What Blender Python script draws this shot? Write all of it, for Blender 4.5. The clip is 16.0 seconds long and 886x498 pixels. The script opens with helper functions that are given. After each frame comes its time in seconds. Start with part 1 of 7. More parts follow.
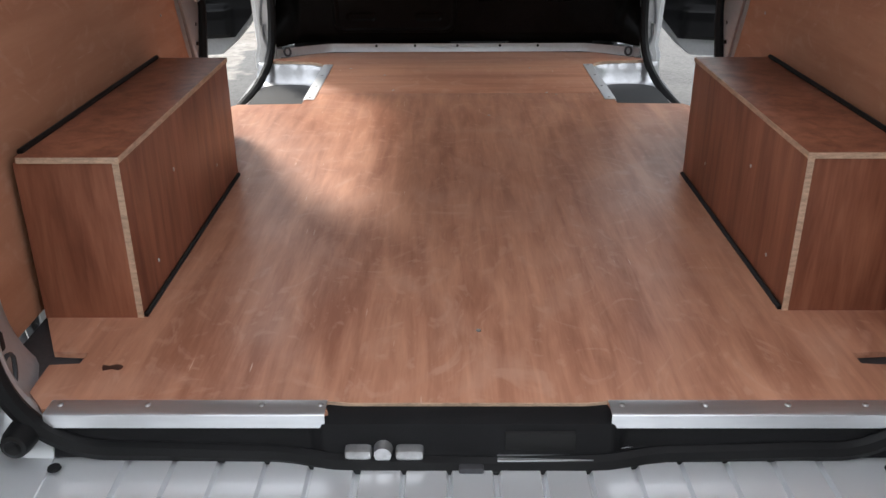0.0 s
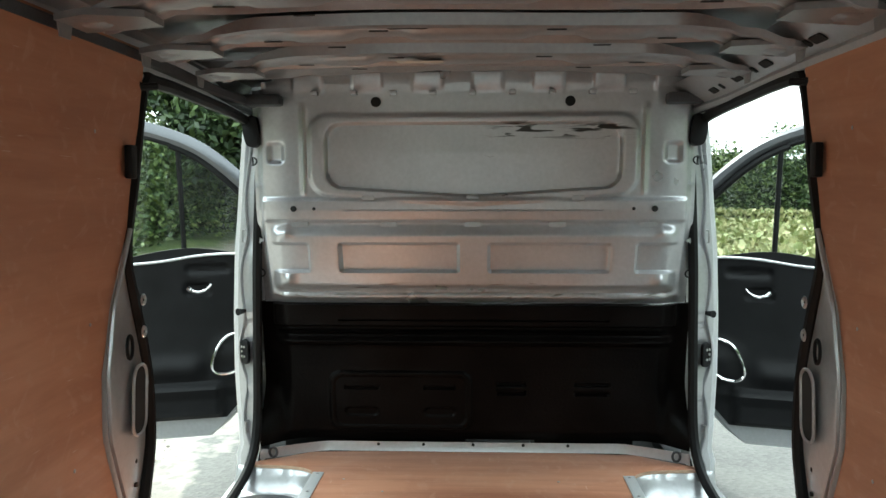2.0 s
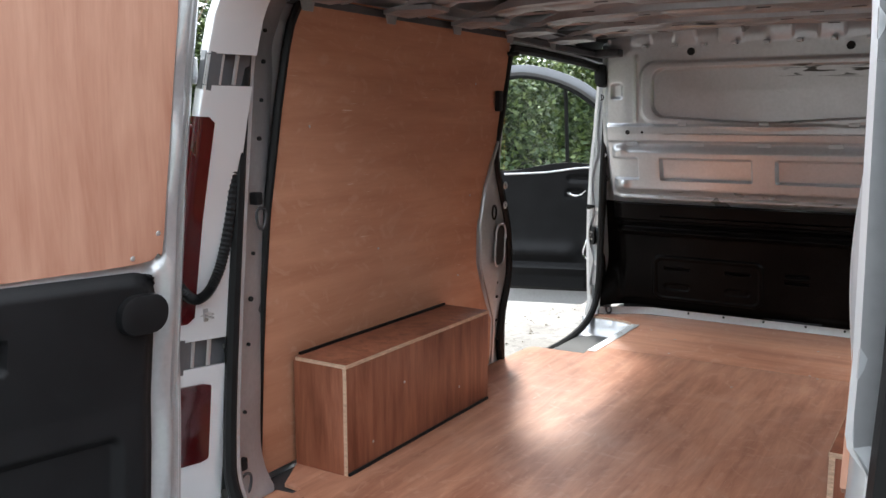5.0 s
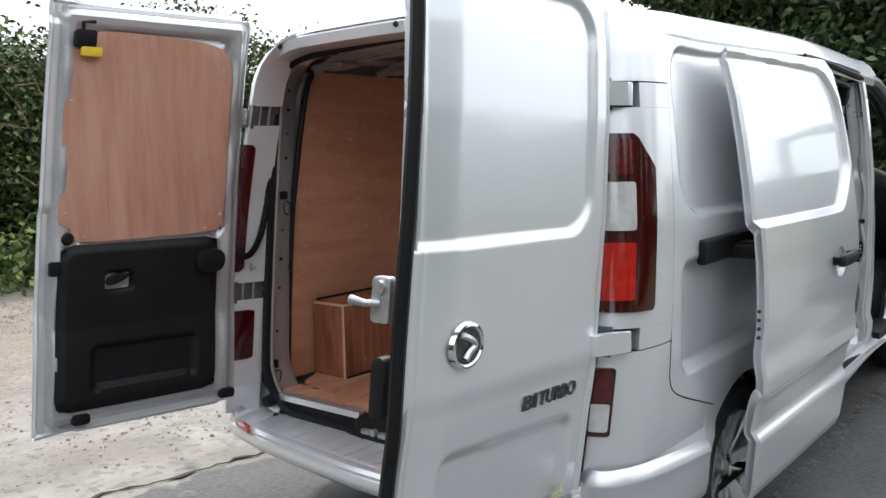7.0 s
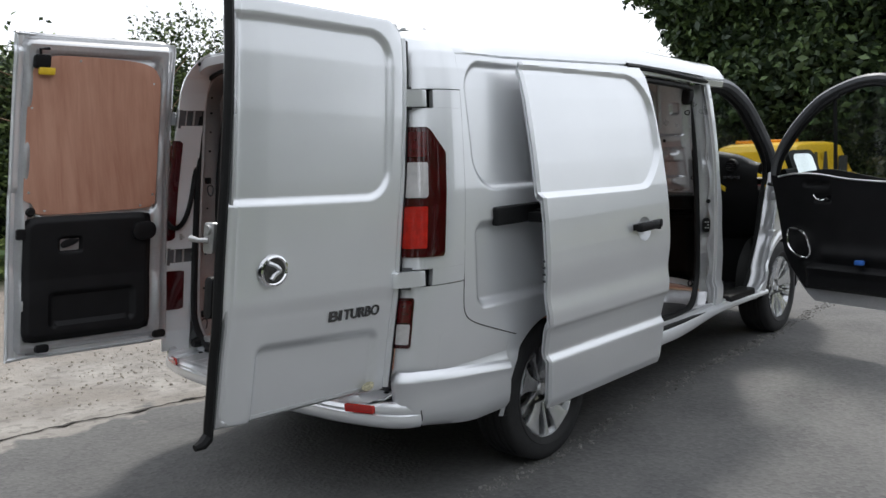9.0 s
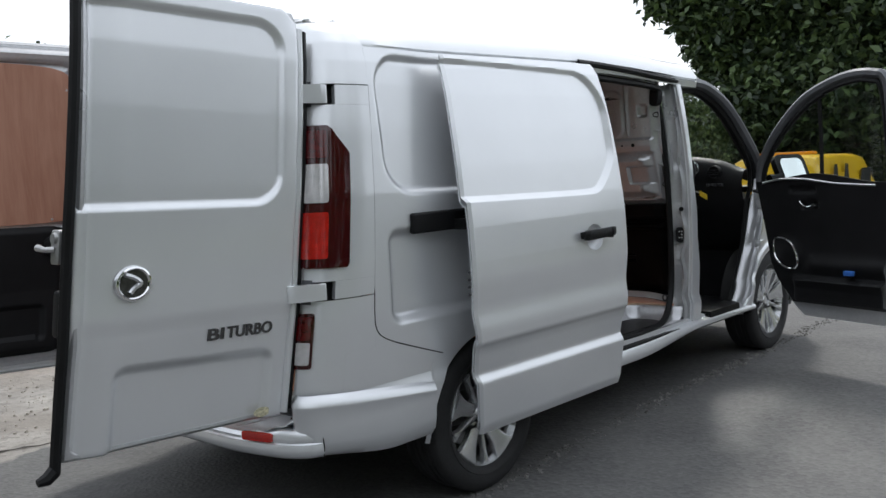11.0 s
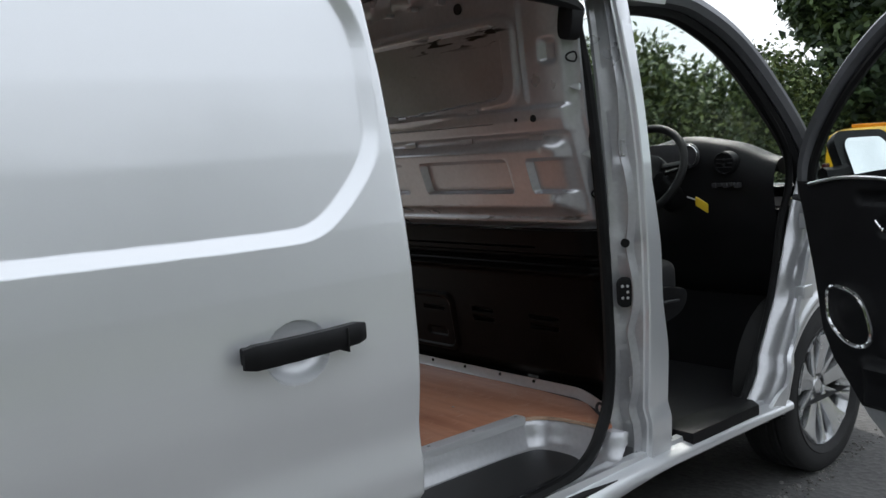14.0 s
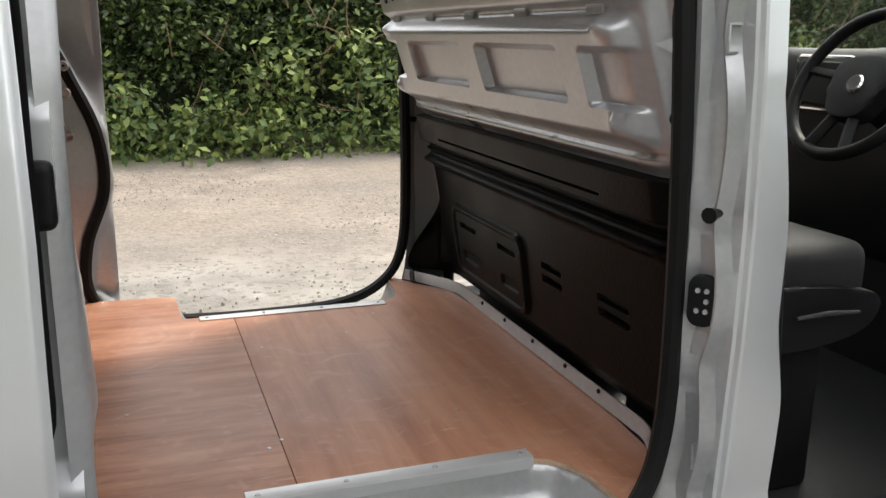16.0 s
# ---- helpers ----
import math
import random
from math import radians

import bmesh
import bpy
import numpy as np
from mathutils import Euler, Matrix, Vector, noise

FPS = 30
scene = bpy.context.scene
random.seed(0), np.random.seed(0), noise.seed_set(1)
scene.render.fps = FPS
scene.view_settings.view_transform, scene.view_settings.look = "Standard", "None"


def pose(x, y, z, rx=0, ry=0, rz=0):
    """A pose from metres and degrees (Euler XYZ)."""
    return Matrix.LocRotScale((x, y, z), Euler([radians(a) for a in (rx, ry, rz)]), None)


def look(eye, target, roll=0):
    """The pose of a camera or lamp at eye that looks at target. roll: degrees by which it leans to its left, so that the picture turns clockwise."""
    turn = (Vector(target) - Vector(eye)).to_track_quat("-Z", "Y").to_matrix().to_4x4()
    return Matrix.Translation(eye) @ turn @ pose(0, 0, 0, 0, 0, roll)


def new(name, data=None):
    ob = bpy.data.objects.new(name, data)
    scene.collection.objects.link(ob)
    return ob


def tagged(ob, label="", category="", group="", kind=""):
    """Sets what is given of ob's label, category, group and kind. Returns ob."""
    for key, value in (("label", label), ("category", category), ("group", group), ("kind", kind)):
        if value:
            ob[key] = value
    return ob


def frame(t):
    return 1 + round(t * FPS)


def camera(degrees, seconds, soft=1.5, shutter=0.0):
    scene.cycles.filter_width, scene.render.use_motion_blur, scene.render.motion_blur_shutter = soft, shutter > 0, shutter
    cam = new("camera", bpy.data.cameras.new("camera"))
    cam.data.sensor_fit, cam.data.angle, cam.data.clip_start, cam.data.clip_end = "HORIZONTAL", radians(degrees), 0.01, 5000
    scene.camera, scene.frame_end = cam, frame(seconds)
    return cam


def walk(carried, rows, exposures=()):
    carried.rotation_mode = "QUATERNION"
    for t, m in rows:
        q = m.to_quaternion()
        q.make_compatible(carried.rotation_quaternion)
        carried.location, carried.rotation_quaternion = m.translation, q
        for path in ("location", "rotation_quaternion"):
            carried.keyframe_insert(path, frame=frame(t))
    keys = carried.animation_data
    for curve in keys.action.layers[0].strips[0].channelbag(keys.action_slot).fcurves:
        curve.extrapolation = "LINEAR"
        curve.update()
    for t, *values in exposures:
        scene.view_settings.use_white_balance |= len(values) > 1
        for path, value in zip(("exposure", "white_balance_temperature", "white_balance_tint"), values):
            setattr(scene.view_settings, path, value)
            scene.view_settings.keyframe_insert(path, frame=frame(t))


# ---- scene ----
cam = camera(54.0, 16.0)
EXPOSURES = [(0, 1.45, 6500, 10), (0.5, 1.28, 6600, 11), (1.5, 1.95, 6350, -2), (2, 2.0, 6250, -7), (2.5, 2.2, 6350, -7), (3, 2.22, 6350, -6), (3.5, 2.08, 6300, 0), (4.2, 2.0, 6250, 6), (6.3, 1.33, 6400, 8), (7.5, 0.83, 6450, 10), (9, 0.5, 6450, 10), (11.5, 0.38, 6300, 9), (13.5, 0.38, 6250, 8), (14.5, 0.82, 6450, 10), (15.5, 1.17, 6700, 10), (16, 1.22, 7000, 10)]
PATH = [
    (0, (-0.033, -1.012, 1.382), (-0.05, 0.808, 0.553), -0.3),
    (0.5, (0.017, -0.795, 1.408), (-0.049, 1.067, 0.681), -0.2),
    (1, (0.028, -0.597, 1.435), (-0.027, 1.321, 0.868), -0.2),
    (1.5, (0.009, -0.428, 1.491), (-0.053, 1.548, 1.188), -0.2),
    (2, (0.034, -0.347, 1.575), (-0.056, 1.646, 1.437), -0.1),
    (2.5, (0.084, -0.392, 1.575), (-0.137, 1.593, 1.471), -1.2),
    (3, (0.21, -0.548, 1.578), (-0.273, 1.389, 1.458), 0.6),
    (3.5, (0.366, -0.716, 1.559), (-0.381, 1.131, 1.383), -0.2),
    (4, (0.504, -0.932, 1.555), (-0.397, 0.828, 1.254), -1.1),
    (4.2, (0.545, -1.022, 1.558), (-0.39, 0.72, 1.25), -1.1),
    (6.3, (1.611, -1.908, 1.583), (0.391, -0.340, 1.355), -0.7),
    (6.5, (1.738, -1.963, 1.582), (0.492, -0.414, 1.366), -1.3),
    (7, (2.023, -2.130, 1.543), (0.776, -0.583, 1.315), -1.2),
    (7.5, (2.308, -2.253, 1.545), (1.057, -0.709, 1.313), -1.9),
    (8, (2.630, -2.302, 1.512), (1.328, -0.802, 1.284), -1.1),
    (8.5, (2.907, -2.349, 1.487), (1.599, -0.850, 1.276), -1.7),
    (9, (3.164, -2.415, 1.474), (1.870, -0.906, 1.254), -1.8),
    (9.2, (3.250, -2.439, 1.461), (1.950, -0.933, 1.261), -1.8),
    (11.3, (3.298, -1.620, 1.371), (1.942, -0.160, 1.203), -2.6),
    (11.5, (3.260, -1.432, 1.383), (1.906, 0.026, 1.176), -2.2),
    (12, (3.063, -0.988, 1.382), (1.700, 0.461, 1.177), -2.4),
    (12.5, (2.885, -0.549, 1.401), (1.522, 0.897, 1.179), -3.4),
    (13, (2.744, -0.094, 1.425), (1.351, 1.322, 1.191), -2.9),
    (13.5, (2.593, 0.332, 1.425), (1.178, 1.724, 1.180), -2.7),
    (14, (2.473, 0.741, 1.409), (0.967, 2.040, 1.195), -3.3),
    (14.5, (2.366, 1.089, 1.396), (0.771, 2.236, 1.019), -3.0),
    (15, (2.202, 1.408, 1.371), (0.564, 2.467, 0.930), -0.9),
    (15.5, (2.107, 1.681, 1.391), (0.358, 2.571, 1.008), -0.4),
    (16, (2.044, 1.958, 1.398), (0.215, 2.611, 0.923), 0.7),
]
walk(cam, [(t, look(eye, target, roll)) for t, eye, target, roll in PATH], EXPOSURES)

# ---- world and light ----
world = bpy.data.worlds.new("sky")
scene.world = world
world.use_nodes = True
wn, wl = world.node_tree.nodes, world.node_tree.links
wn.clear()
sky = wn.new("ShaderNodeTexSky")
sky.sky_type, sky.sun_disc = "NISHITA", False
sky.sun_elevation, sky.sun_rotation = radians(52), radians(-35)
sky.air_density, sky.dust_density, sky.ozone_density = 1.0, 4.0, 1.0
# a bright overcast: the blue is mostly veiled by white cloud
cloud_co = wn.new("ShaderNodeTexCoord")
cloud_noise = wn.new("ShaderNodeTexNoise")
cloud_noise.inputs["Scale"].default_value, cloud_noise.inputs["Detail"].default_value = 2.2, 5
cloud_ramp = wn.new("ShaderNodeMapRange")
cloud_ramp.inputs["From Min"].default_value, cloud_ramp.inputs["From Max"].default_value = 0.3, 0.7
cloud_ramp.inputs["To Min"].default_value, cloud_ramp.inputs["To Max"].default_value = 8.5, 11.5
cloud_grey = wn.new("ShaderNodeCombineColor")
veil = wn.new("ShaderNodeMixRGB")
veil.inputs[0].default_value = 0.86
back = wn.new("ShaderNodeBackground")
back.inputs["Strength"].default_value = 0.10
world_out = wn.new("ShaderNodeOutputWorld")
wl.new(cloud_co.outputs["Generated"], cloud_noise.inputs["Vector"])
wl.new(cloud_noise.outputs["Fac"], cloud_ramp.inputs["Value"])
for channel, gain in (("Red", 0.96), ("Green", 1.0), ("Blue", 1.06)):
    tint = wn.new("ShaderNodeMath")
    tint.operation = "MULTIPLY"
    tint.inputs[1].default_value = gain
    wl.new(cloud_ramp.outputs[0], tint.inputs[0])
    wl.new(tint.outputs[0], cloud_grey.inputs[channel])
wl.new(sky.outputs[0], veil.inputs[1])
wl.new(cloud_grey.outputs[0], veil.inputs[2])
wl.new(veil.outputs[0], back.inputs["Color"])
wl.new(back.outputs[0], world_out.inputs["Surface"])

sun_data = bpy.data.lights.new("sun", "SUN")
sun_data.energy, sun_data.angle, sun_data.color = 1.7, radians(7), (1.0, 0.96, 0.9)
sun = new("sun", sun_data)
sun.matrix_world = look((-5.6, 8.6, 12.0), (0, 0, 0))

# ---- mesh helpers ----


def lerp(a, b, t):
    return a + (b - a) * t


def smooth(e0, e1, x):
    t = np.clip((x - e0) / (e1 - e0), 0, 1)
    return t * t * (3 - 2 * t)


def sdbox(u, v, u0, u1, v0, v1, r):
    """Signed distance to a rounded rectangle, below nought inside."""
    qu = np.abs(u - (u0 + u1) / 2) - (u1 - u0) / 2 + r
    qv = np.abs(v - (v0 + v1) / 2) - (v1 - v0) / 2 + r
    return np.hypot(np.maximum(qu, 0), np.maximum(qv, 0)) + np.minimum(np.maximum(qu, qv), 0) - r


def press(u, v, u0, u1, v0, v1, r, depth, edge):
    """A pressed panel: depth inside the rounded rectangle, falling off over edge."""
    return depth * (1 - smooth(-edge, 0, sdbox(u, v, u0, u1, v0, v1, r)))


def curve_of(points):
    """A smooth function through (t, value) pairs."""
    ts, vs = [p[0] for p in points], [p[1] for p in points]
    return lambda t: np.interp(t, ts, vs)


def join(*groups):
    verts, faces = [], []
    for v, f in groups:
        k = len(verts)
        verts += [tuple(map(float, p)) for p in v]
        faces += [tuple(i + k for i in q) for q in f]
    return verts, faces


def sheet(P, thick=0.0, flip=False):
    """A skin over a grid of points (nu, nv, 3); with thick it gets a back and a rim."""
    P = np.asarray(P, float)
    nu, nv = P.shape[:2]
    du, dv = np.gradient(P, axis=0), np.gradient(P, axis=1)
    n = np.cross(du, dv)
    n /= np.maximum(np.linalg.norm(n, axis=2, keepdims=True), 1e-9)
    if flip:
        n = -n
    idx = np.arange(nu * nv).reshape(nu, nv)
    a, b, c, d = idx[:-1, :-1].ravel(), idx[1:, :-1].ravel(), idx[1:, 1:].ravel(), idx[:-1, 1:].ravel()
    front = np.stack((a, d, c, b) if flip else (a, b, c, d), 1)
    if not thick:
        return P.reshape(-1, 3).tolist(), front.tolist()
    m = nu * nv
    verts = np.vstack((P.reshape(-1, 3), (P - n * thick).reshape(-1, 3)))
    faces = front.tolist() + (front[:, ::-1] + m).tolist()
    ring = list(idx[:, 0]) + list(idx[-1, 1:]) + list(idx[-2::-1, -1]) + list(idx[0, -2:0:-1])
    for i, j in zip(ring, ring[1:] + ring[:1]):
        faces.append((i, j, j + m, i + m) if flip else (j, i, i + m, j + m))
    return verts.tolist(), faces


def box(x0, x1, y0, y1, z0, z1, bevel=0.0, seg=2):
    bm = bmesh.new()
    bmesh.ops.create_cube(bm, size=1)
    for v in bm.verts:
        v.co = Vector((lerp(x0, x1, v.co.x + 0.5), lerp(y0, y1, v.co.y + 0.5), lerp(z0, z1, v.co.z + 0.5)))
    if bevel:
        bmesh.ops.bevel(bm, geom=bm.edges[:], offset=bevel, segments=seg, profile=0.6, affect="EDGES")
    return out_of(bm)


def out_of(bm):
    bm.verts.index_update()
    vf = [tuple(v.co) for v in bm.verts], [tuple(v.index for v in f.verts) for f in bm.faces]
    bm.free()
    return vf


def outline(kind, *a):
    """Closed 2D outlines: rounded rectangle (u0, u1, v0, v1, r) or ellipse (u, v, ru, rv)."""
    if kind == "round":
        u0, u1, v0, v1, r = a
        pts = []
        for cu, cv, s in ((u1 - r, v1 - r, 0), (u0 + r, v1 - r, 90), (u0 + r, v0 + r, 180), (u1 - r, v0 + r, 270)):
            pts += [(cu + r * math.cos(radians(s + k * 18)), cv + r * math.sin(radians(s + k * 18))) for k in range(6)]
        return pts
    u, v, ru, rv = a
    return [(u + ru * math.cos(k * math.tau / 32), v + rv * math.sin(k * math.tau / 32)) for k in range(32)]


def smooth_loop(points, n=8, closed=True):
    """Catmull-Rom through points of any dimension."""
    p = np.array(points, float)
    k = len(p)
    out = []
    for i in range(k if closed else k - 1):
        g = [p[(i + j) % k] if closed else p[min(max(i + j, 0), k - 1)] for j in (-1, 0, 1, 2)]
        for s in range(n):
            t = s / n
            out.append(0.5 * (2 * g[1] + (g[2] - g[0]) * t + (2 * g[0] - 5 * g[1] + 4 * g[2] - g[3]) * t**2 + (3 * g[1] - g[0] - 3 * g[2] + g[3]) * t**3))
    if not closed:
        out.append(p[-1])
    return [tuple(q) for q in out]


def plate(pts, thick, place, bevel=0.0):
    """A flat outline (u, v) given thickness; place(u, v, w) puts it in the world, w from 0 to thick."""
    bm = bmesh.new()
    face = bm.faces.new([bm.verts.new((u, v, 0)) for u, v in pts])
    bm.normal_update()
    if face.normal.z > 0:
        face.normal_flip()
    ext = bmesh.ops.extrude_face_region(bm, geom=[face])
    top = [g for g in ext["geom"] if isinstance(g, bmesh.types.BMVert)]
    for v in top:
        v.co.z += thick
    if bevel:
        rim = [e for e in bm.edges if all(abs(v.co.z - thick) < 1e-6 for v in e.verts)]
        bmesh.ops.bevel(bm, geom=rim, offset=bevel, segments=2, profile=0.6, affect="EDGES")
    bmesh.ops.triangulate(bm, faces=[f for f in bm.faces if len(f.verts) > 8])
    for v in bm.verts:
        v.co = Vector(place(*v.co))
    bmesh.ops.recalc_face_normals(bm, faces=bm.faces[:])
    return out_of(bm)


def tube(points, r, n=8, closed=False, flat=1.0):
    """A round bar along a line of points; flat squeezes it along its second axis."""
    p = [Vector(q) for q in points]
    k = len(p)
    verts, faces = [], []
    side = None
    for i in range(k):
        a, b = (p[(i - 1) % k], p[(i + 1) % k]) if closed else (p[max(i - 1, 0)], p[min(i + 1, k - 1)])
        t = (b - a).normalized()
        if side is None:
            side = t.orthogonal().normalized()
        side = (side - t * side.dot(t)).normalized()
        up = t.cross(side)
        rad = r[i] if isinstance(r, (list, tuple)) else r
        verts += [tuple(p[i] + (side * math.cos(j * math.tau / n) + up * math.sin(j * math.tau / n) * flat) * rad) for j in range(n)]
    for i in range(k if closed else k - 1):
        for j in range(n):
            a, b = i * n + j, i * n + (j + 1) % n
            c, d = ((i + 1) % k) * n + (j + 1) % n, ((i + 1) % k) * n + j
            faces.append((a, b, c, d))
    if not closed:
        faces += [tuple(reversed(range(n))), tuple(range((k - 1) * n, k * n))]
    return verts, faces


def lathe(profile, n, place):
    """Turns (radius, height) pairs round an axis; place(x, y, h) puts them in the world."""
    k = len(profile)
    verts = [place(r * math.cos(j * math.tau / n), r * math.sin(j * math.tau / n), h) for j in range(n) for r, h in profile]
    faces = [(j * k + i, ((j + 1) % n) * k + i, ((j + 1) % n) * k + i + 1, j * k + i + 1) for j in range(n) for i in range(k - 1)]
    return verts, faces


def mirrored(vf):
    v, f = vf
    return [(-x, y, z) for x, y, z in v], [tuple(reversed(q)) for q in f]


def sided(vf, s):
    return vf if s > 0 else mirrored(vf)


def moved(vf, m):
    return [tuple(m @ Vector(p)) for p in vf[0]], vf[1]


def mesh_of(name, vf, material, flat=False):
    v, f = vf
    me = bpy.data.meshes.new(name)
    me.from_pydata([tuple(map(float, p)) for p in v], [], [tuple(map(int, q)) for q in f])
    for m in material if isinstance(material, (list, tuple)) else (material,):
        me.materials.append(m)
    me.shade_flat() if flat else me.shade_smooth()
    if not flat:
        me.set_sharp_from_angle(angle=radians(38))
    me.update()
    return me


SHELL = set("quarter_panel rear_corner panel_gap hinge_recess hinge_gap hinge_rib rear_lamp reversing_lens brake_lens upper_lens fog_lamp clear_lens red_lens hinge hinge_plate hinge_bolt lamp_clip corner_plug wiring_conduit sliding_door door_handle key_cap door_edge_seal front_trim roller_arm edge_bolt door_track roof cant_rail roof_header header_plug roof_corner".split())


def settle(p):
    """The shell's rear half sits a little lower, narrower and further forward than its first lines."""
    x, y, z = p
    f = float(np.interp(y, [0.7, 1.5, 2.7], [1.0, 0.55, 0.0]))
    dy = float(np.interp(y, [0.35, 0.7, 1.5, 2.8], [0.022, 0.013, 0.008, 0.006]))
    return x - math.copysign(0.007 * f, x), y + dy * (x > 0), z - 0.033 * max(z - 0.55, 0.0) * f


TOP = set("rear_seal door_jamb".split())
TAIL = set("rear_bumper bumper_end bumper_seam sensor bumper_step reflector".split())


def part(name, vf, material, parent, label="", flat=False):
    """One mesh, in world places, as a part of parent."""
    if name in SHELL:
        vf = [settle(p) for p in vf[0]], vf[1]
    if name in TOP:
        vf = [(x, y, settle((x, y, z))[2]) for x, y, z in vf[0]], vf[1]
    if name in TAIL:  # knocked a little forward on its left side
        vf = [(x, y + 0.055 * float(smooth(0.1, -0.8, x)) * float(smooth(0.25, 0.0, y)), z) for x, y, z in vf[0]], vf[1]
    ob = new(name, mesh_of(name, vf, material, flat))
    ob.parent = parent
    root = parent
    while root.parent:
        root = root.parent
    if root is parent:
        ob.matrix_parent_inverse = Matrix.Translation(-parent.location)
    if label:
        ob["label"] = label
    return ob


def thing(name, at, label, category, group="", kind=""):
    ob = new(name)
    ob.location = at
    ob.empty_display_size = 0.1
    return tagged(ob, label, category, group, kind)


def solid(name, vf, material, label, category, group="", kind="", flat=False):
    return tagged(new(name, mesh_of(name, vf, material, flat)), label, category, group, kind)


# ---- materials ----


def material(name, base, rough=0.5, metal=0.0, vary=0.15, scale=6.0, fine=60.0, bump=0.0, stretch=(1, 1, 1), coat=0.0, spec=0.5, second=None, rough_vary=0.1):
    m = bpy.data.materials.new(name)
    m.use_nodes = True
    n, l = m.node_tree.nodes, m.node_tree.links
    p = n["Principled BSDF"]
    p.inputs["Roughness"].default_value, p.inputs["Metallic"].default_value = rough, metal
    p.inputs["Coat Weight"].default_value, p.inputs["Coat Roughness"].default_value = coat, 0.06
    p.inputs["Specular IOR Level"].default_value = spec
    co, mp = n.new("ShaderNodeTexCoord"), n.new("ShaderNodeMapping")
    mp.inputs["Scale"].default_value = stretch
    l.new(co.outputs["Object"], mp.inputs["Vector"])
    big, small = n.new("ShaderNodeTexNoise"), n.new("ShaderNodeTexNoise")
    big.inputs["Scale"].default_value, big.inputs["Detail"].default_value = scale, 4
    small.inputs["Scale"].default_value, small.inputs["Detail"].default_value = fine, 3
    for t in (big, small):
        l.new(mp.outputs[0], t.inputs["Vector"])
    add = n.new("ShaderNodeMath")
    add.operation = "MULTIPLY_ADD"
    add.inputs[1].default_value = 0.6
    l.new(big.outputs["Fac"], add.inputs[0])
    half = n.new("ShaderNodeMath")
    half.operation = "MULTIPLY"
    half.inputs[1].default_value = 0.4
    l.new(small.outputs["Fac"], half.inputs[0])
    l.new(half.outputs[0], add.inputs[2])
    span = n.new("ShaderNodeMapRange")
    span.inputs["From Min"].default_value, span.inputs["From Max"].default_value = 0.3, 0.7
    l.new(add.outputs[0], span.inputs["Value"])
    mix = n.new("ShaderNodeMixRGB")
    other = second or tuple(c * (1 - 2 * vary) for c in base)
    first = base if second else tuple(min(1, c * (1 + vary)) for c in base)
    mix.inputs[1].default_value, mix.inputs[2].default_value = (*other, 1), (*first, 1)
    l.new(span.outputs[0], mix.inputs[0])
    l.new(mix.outputs[0], p.inputs["Base Color"])
    if rough_vary:
        rr = n.new("ShaderNodeMapRange")
        rr.inputs["To Min"].default_value, rr.inputs["To Max"].default_value = max(0, rough - rough_vary / 2), rough + rough_vary / 2
        l.new(big.outputs["Fac"], rr.inputs["Value"])
        l.new(rr.outputs[0], p.inputs["Roughness"])
    if bump:
        bp = n.new("ShaderNodeBump")
        bp.inputs["Strength"].default_value, bp.inputs["Distance"].default_value = bump, 0.01
        l.new(small.outputs["Fac"], bp.inputs["Height"])
        l.new(bp.outputs[0], p.inputs["Normal"])
    return m


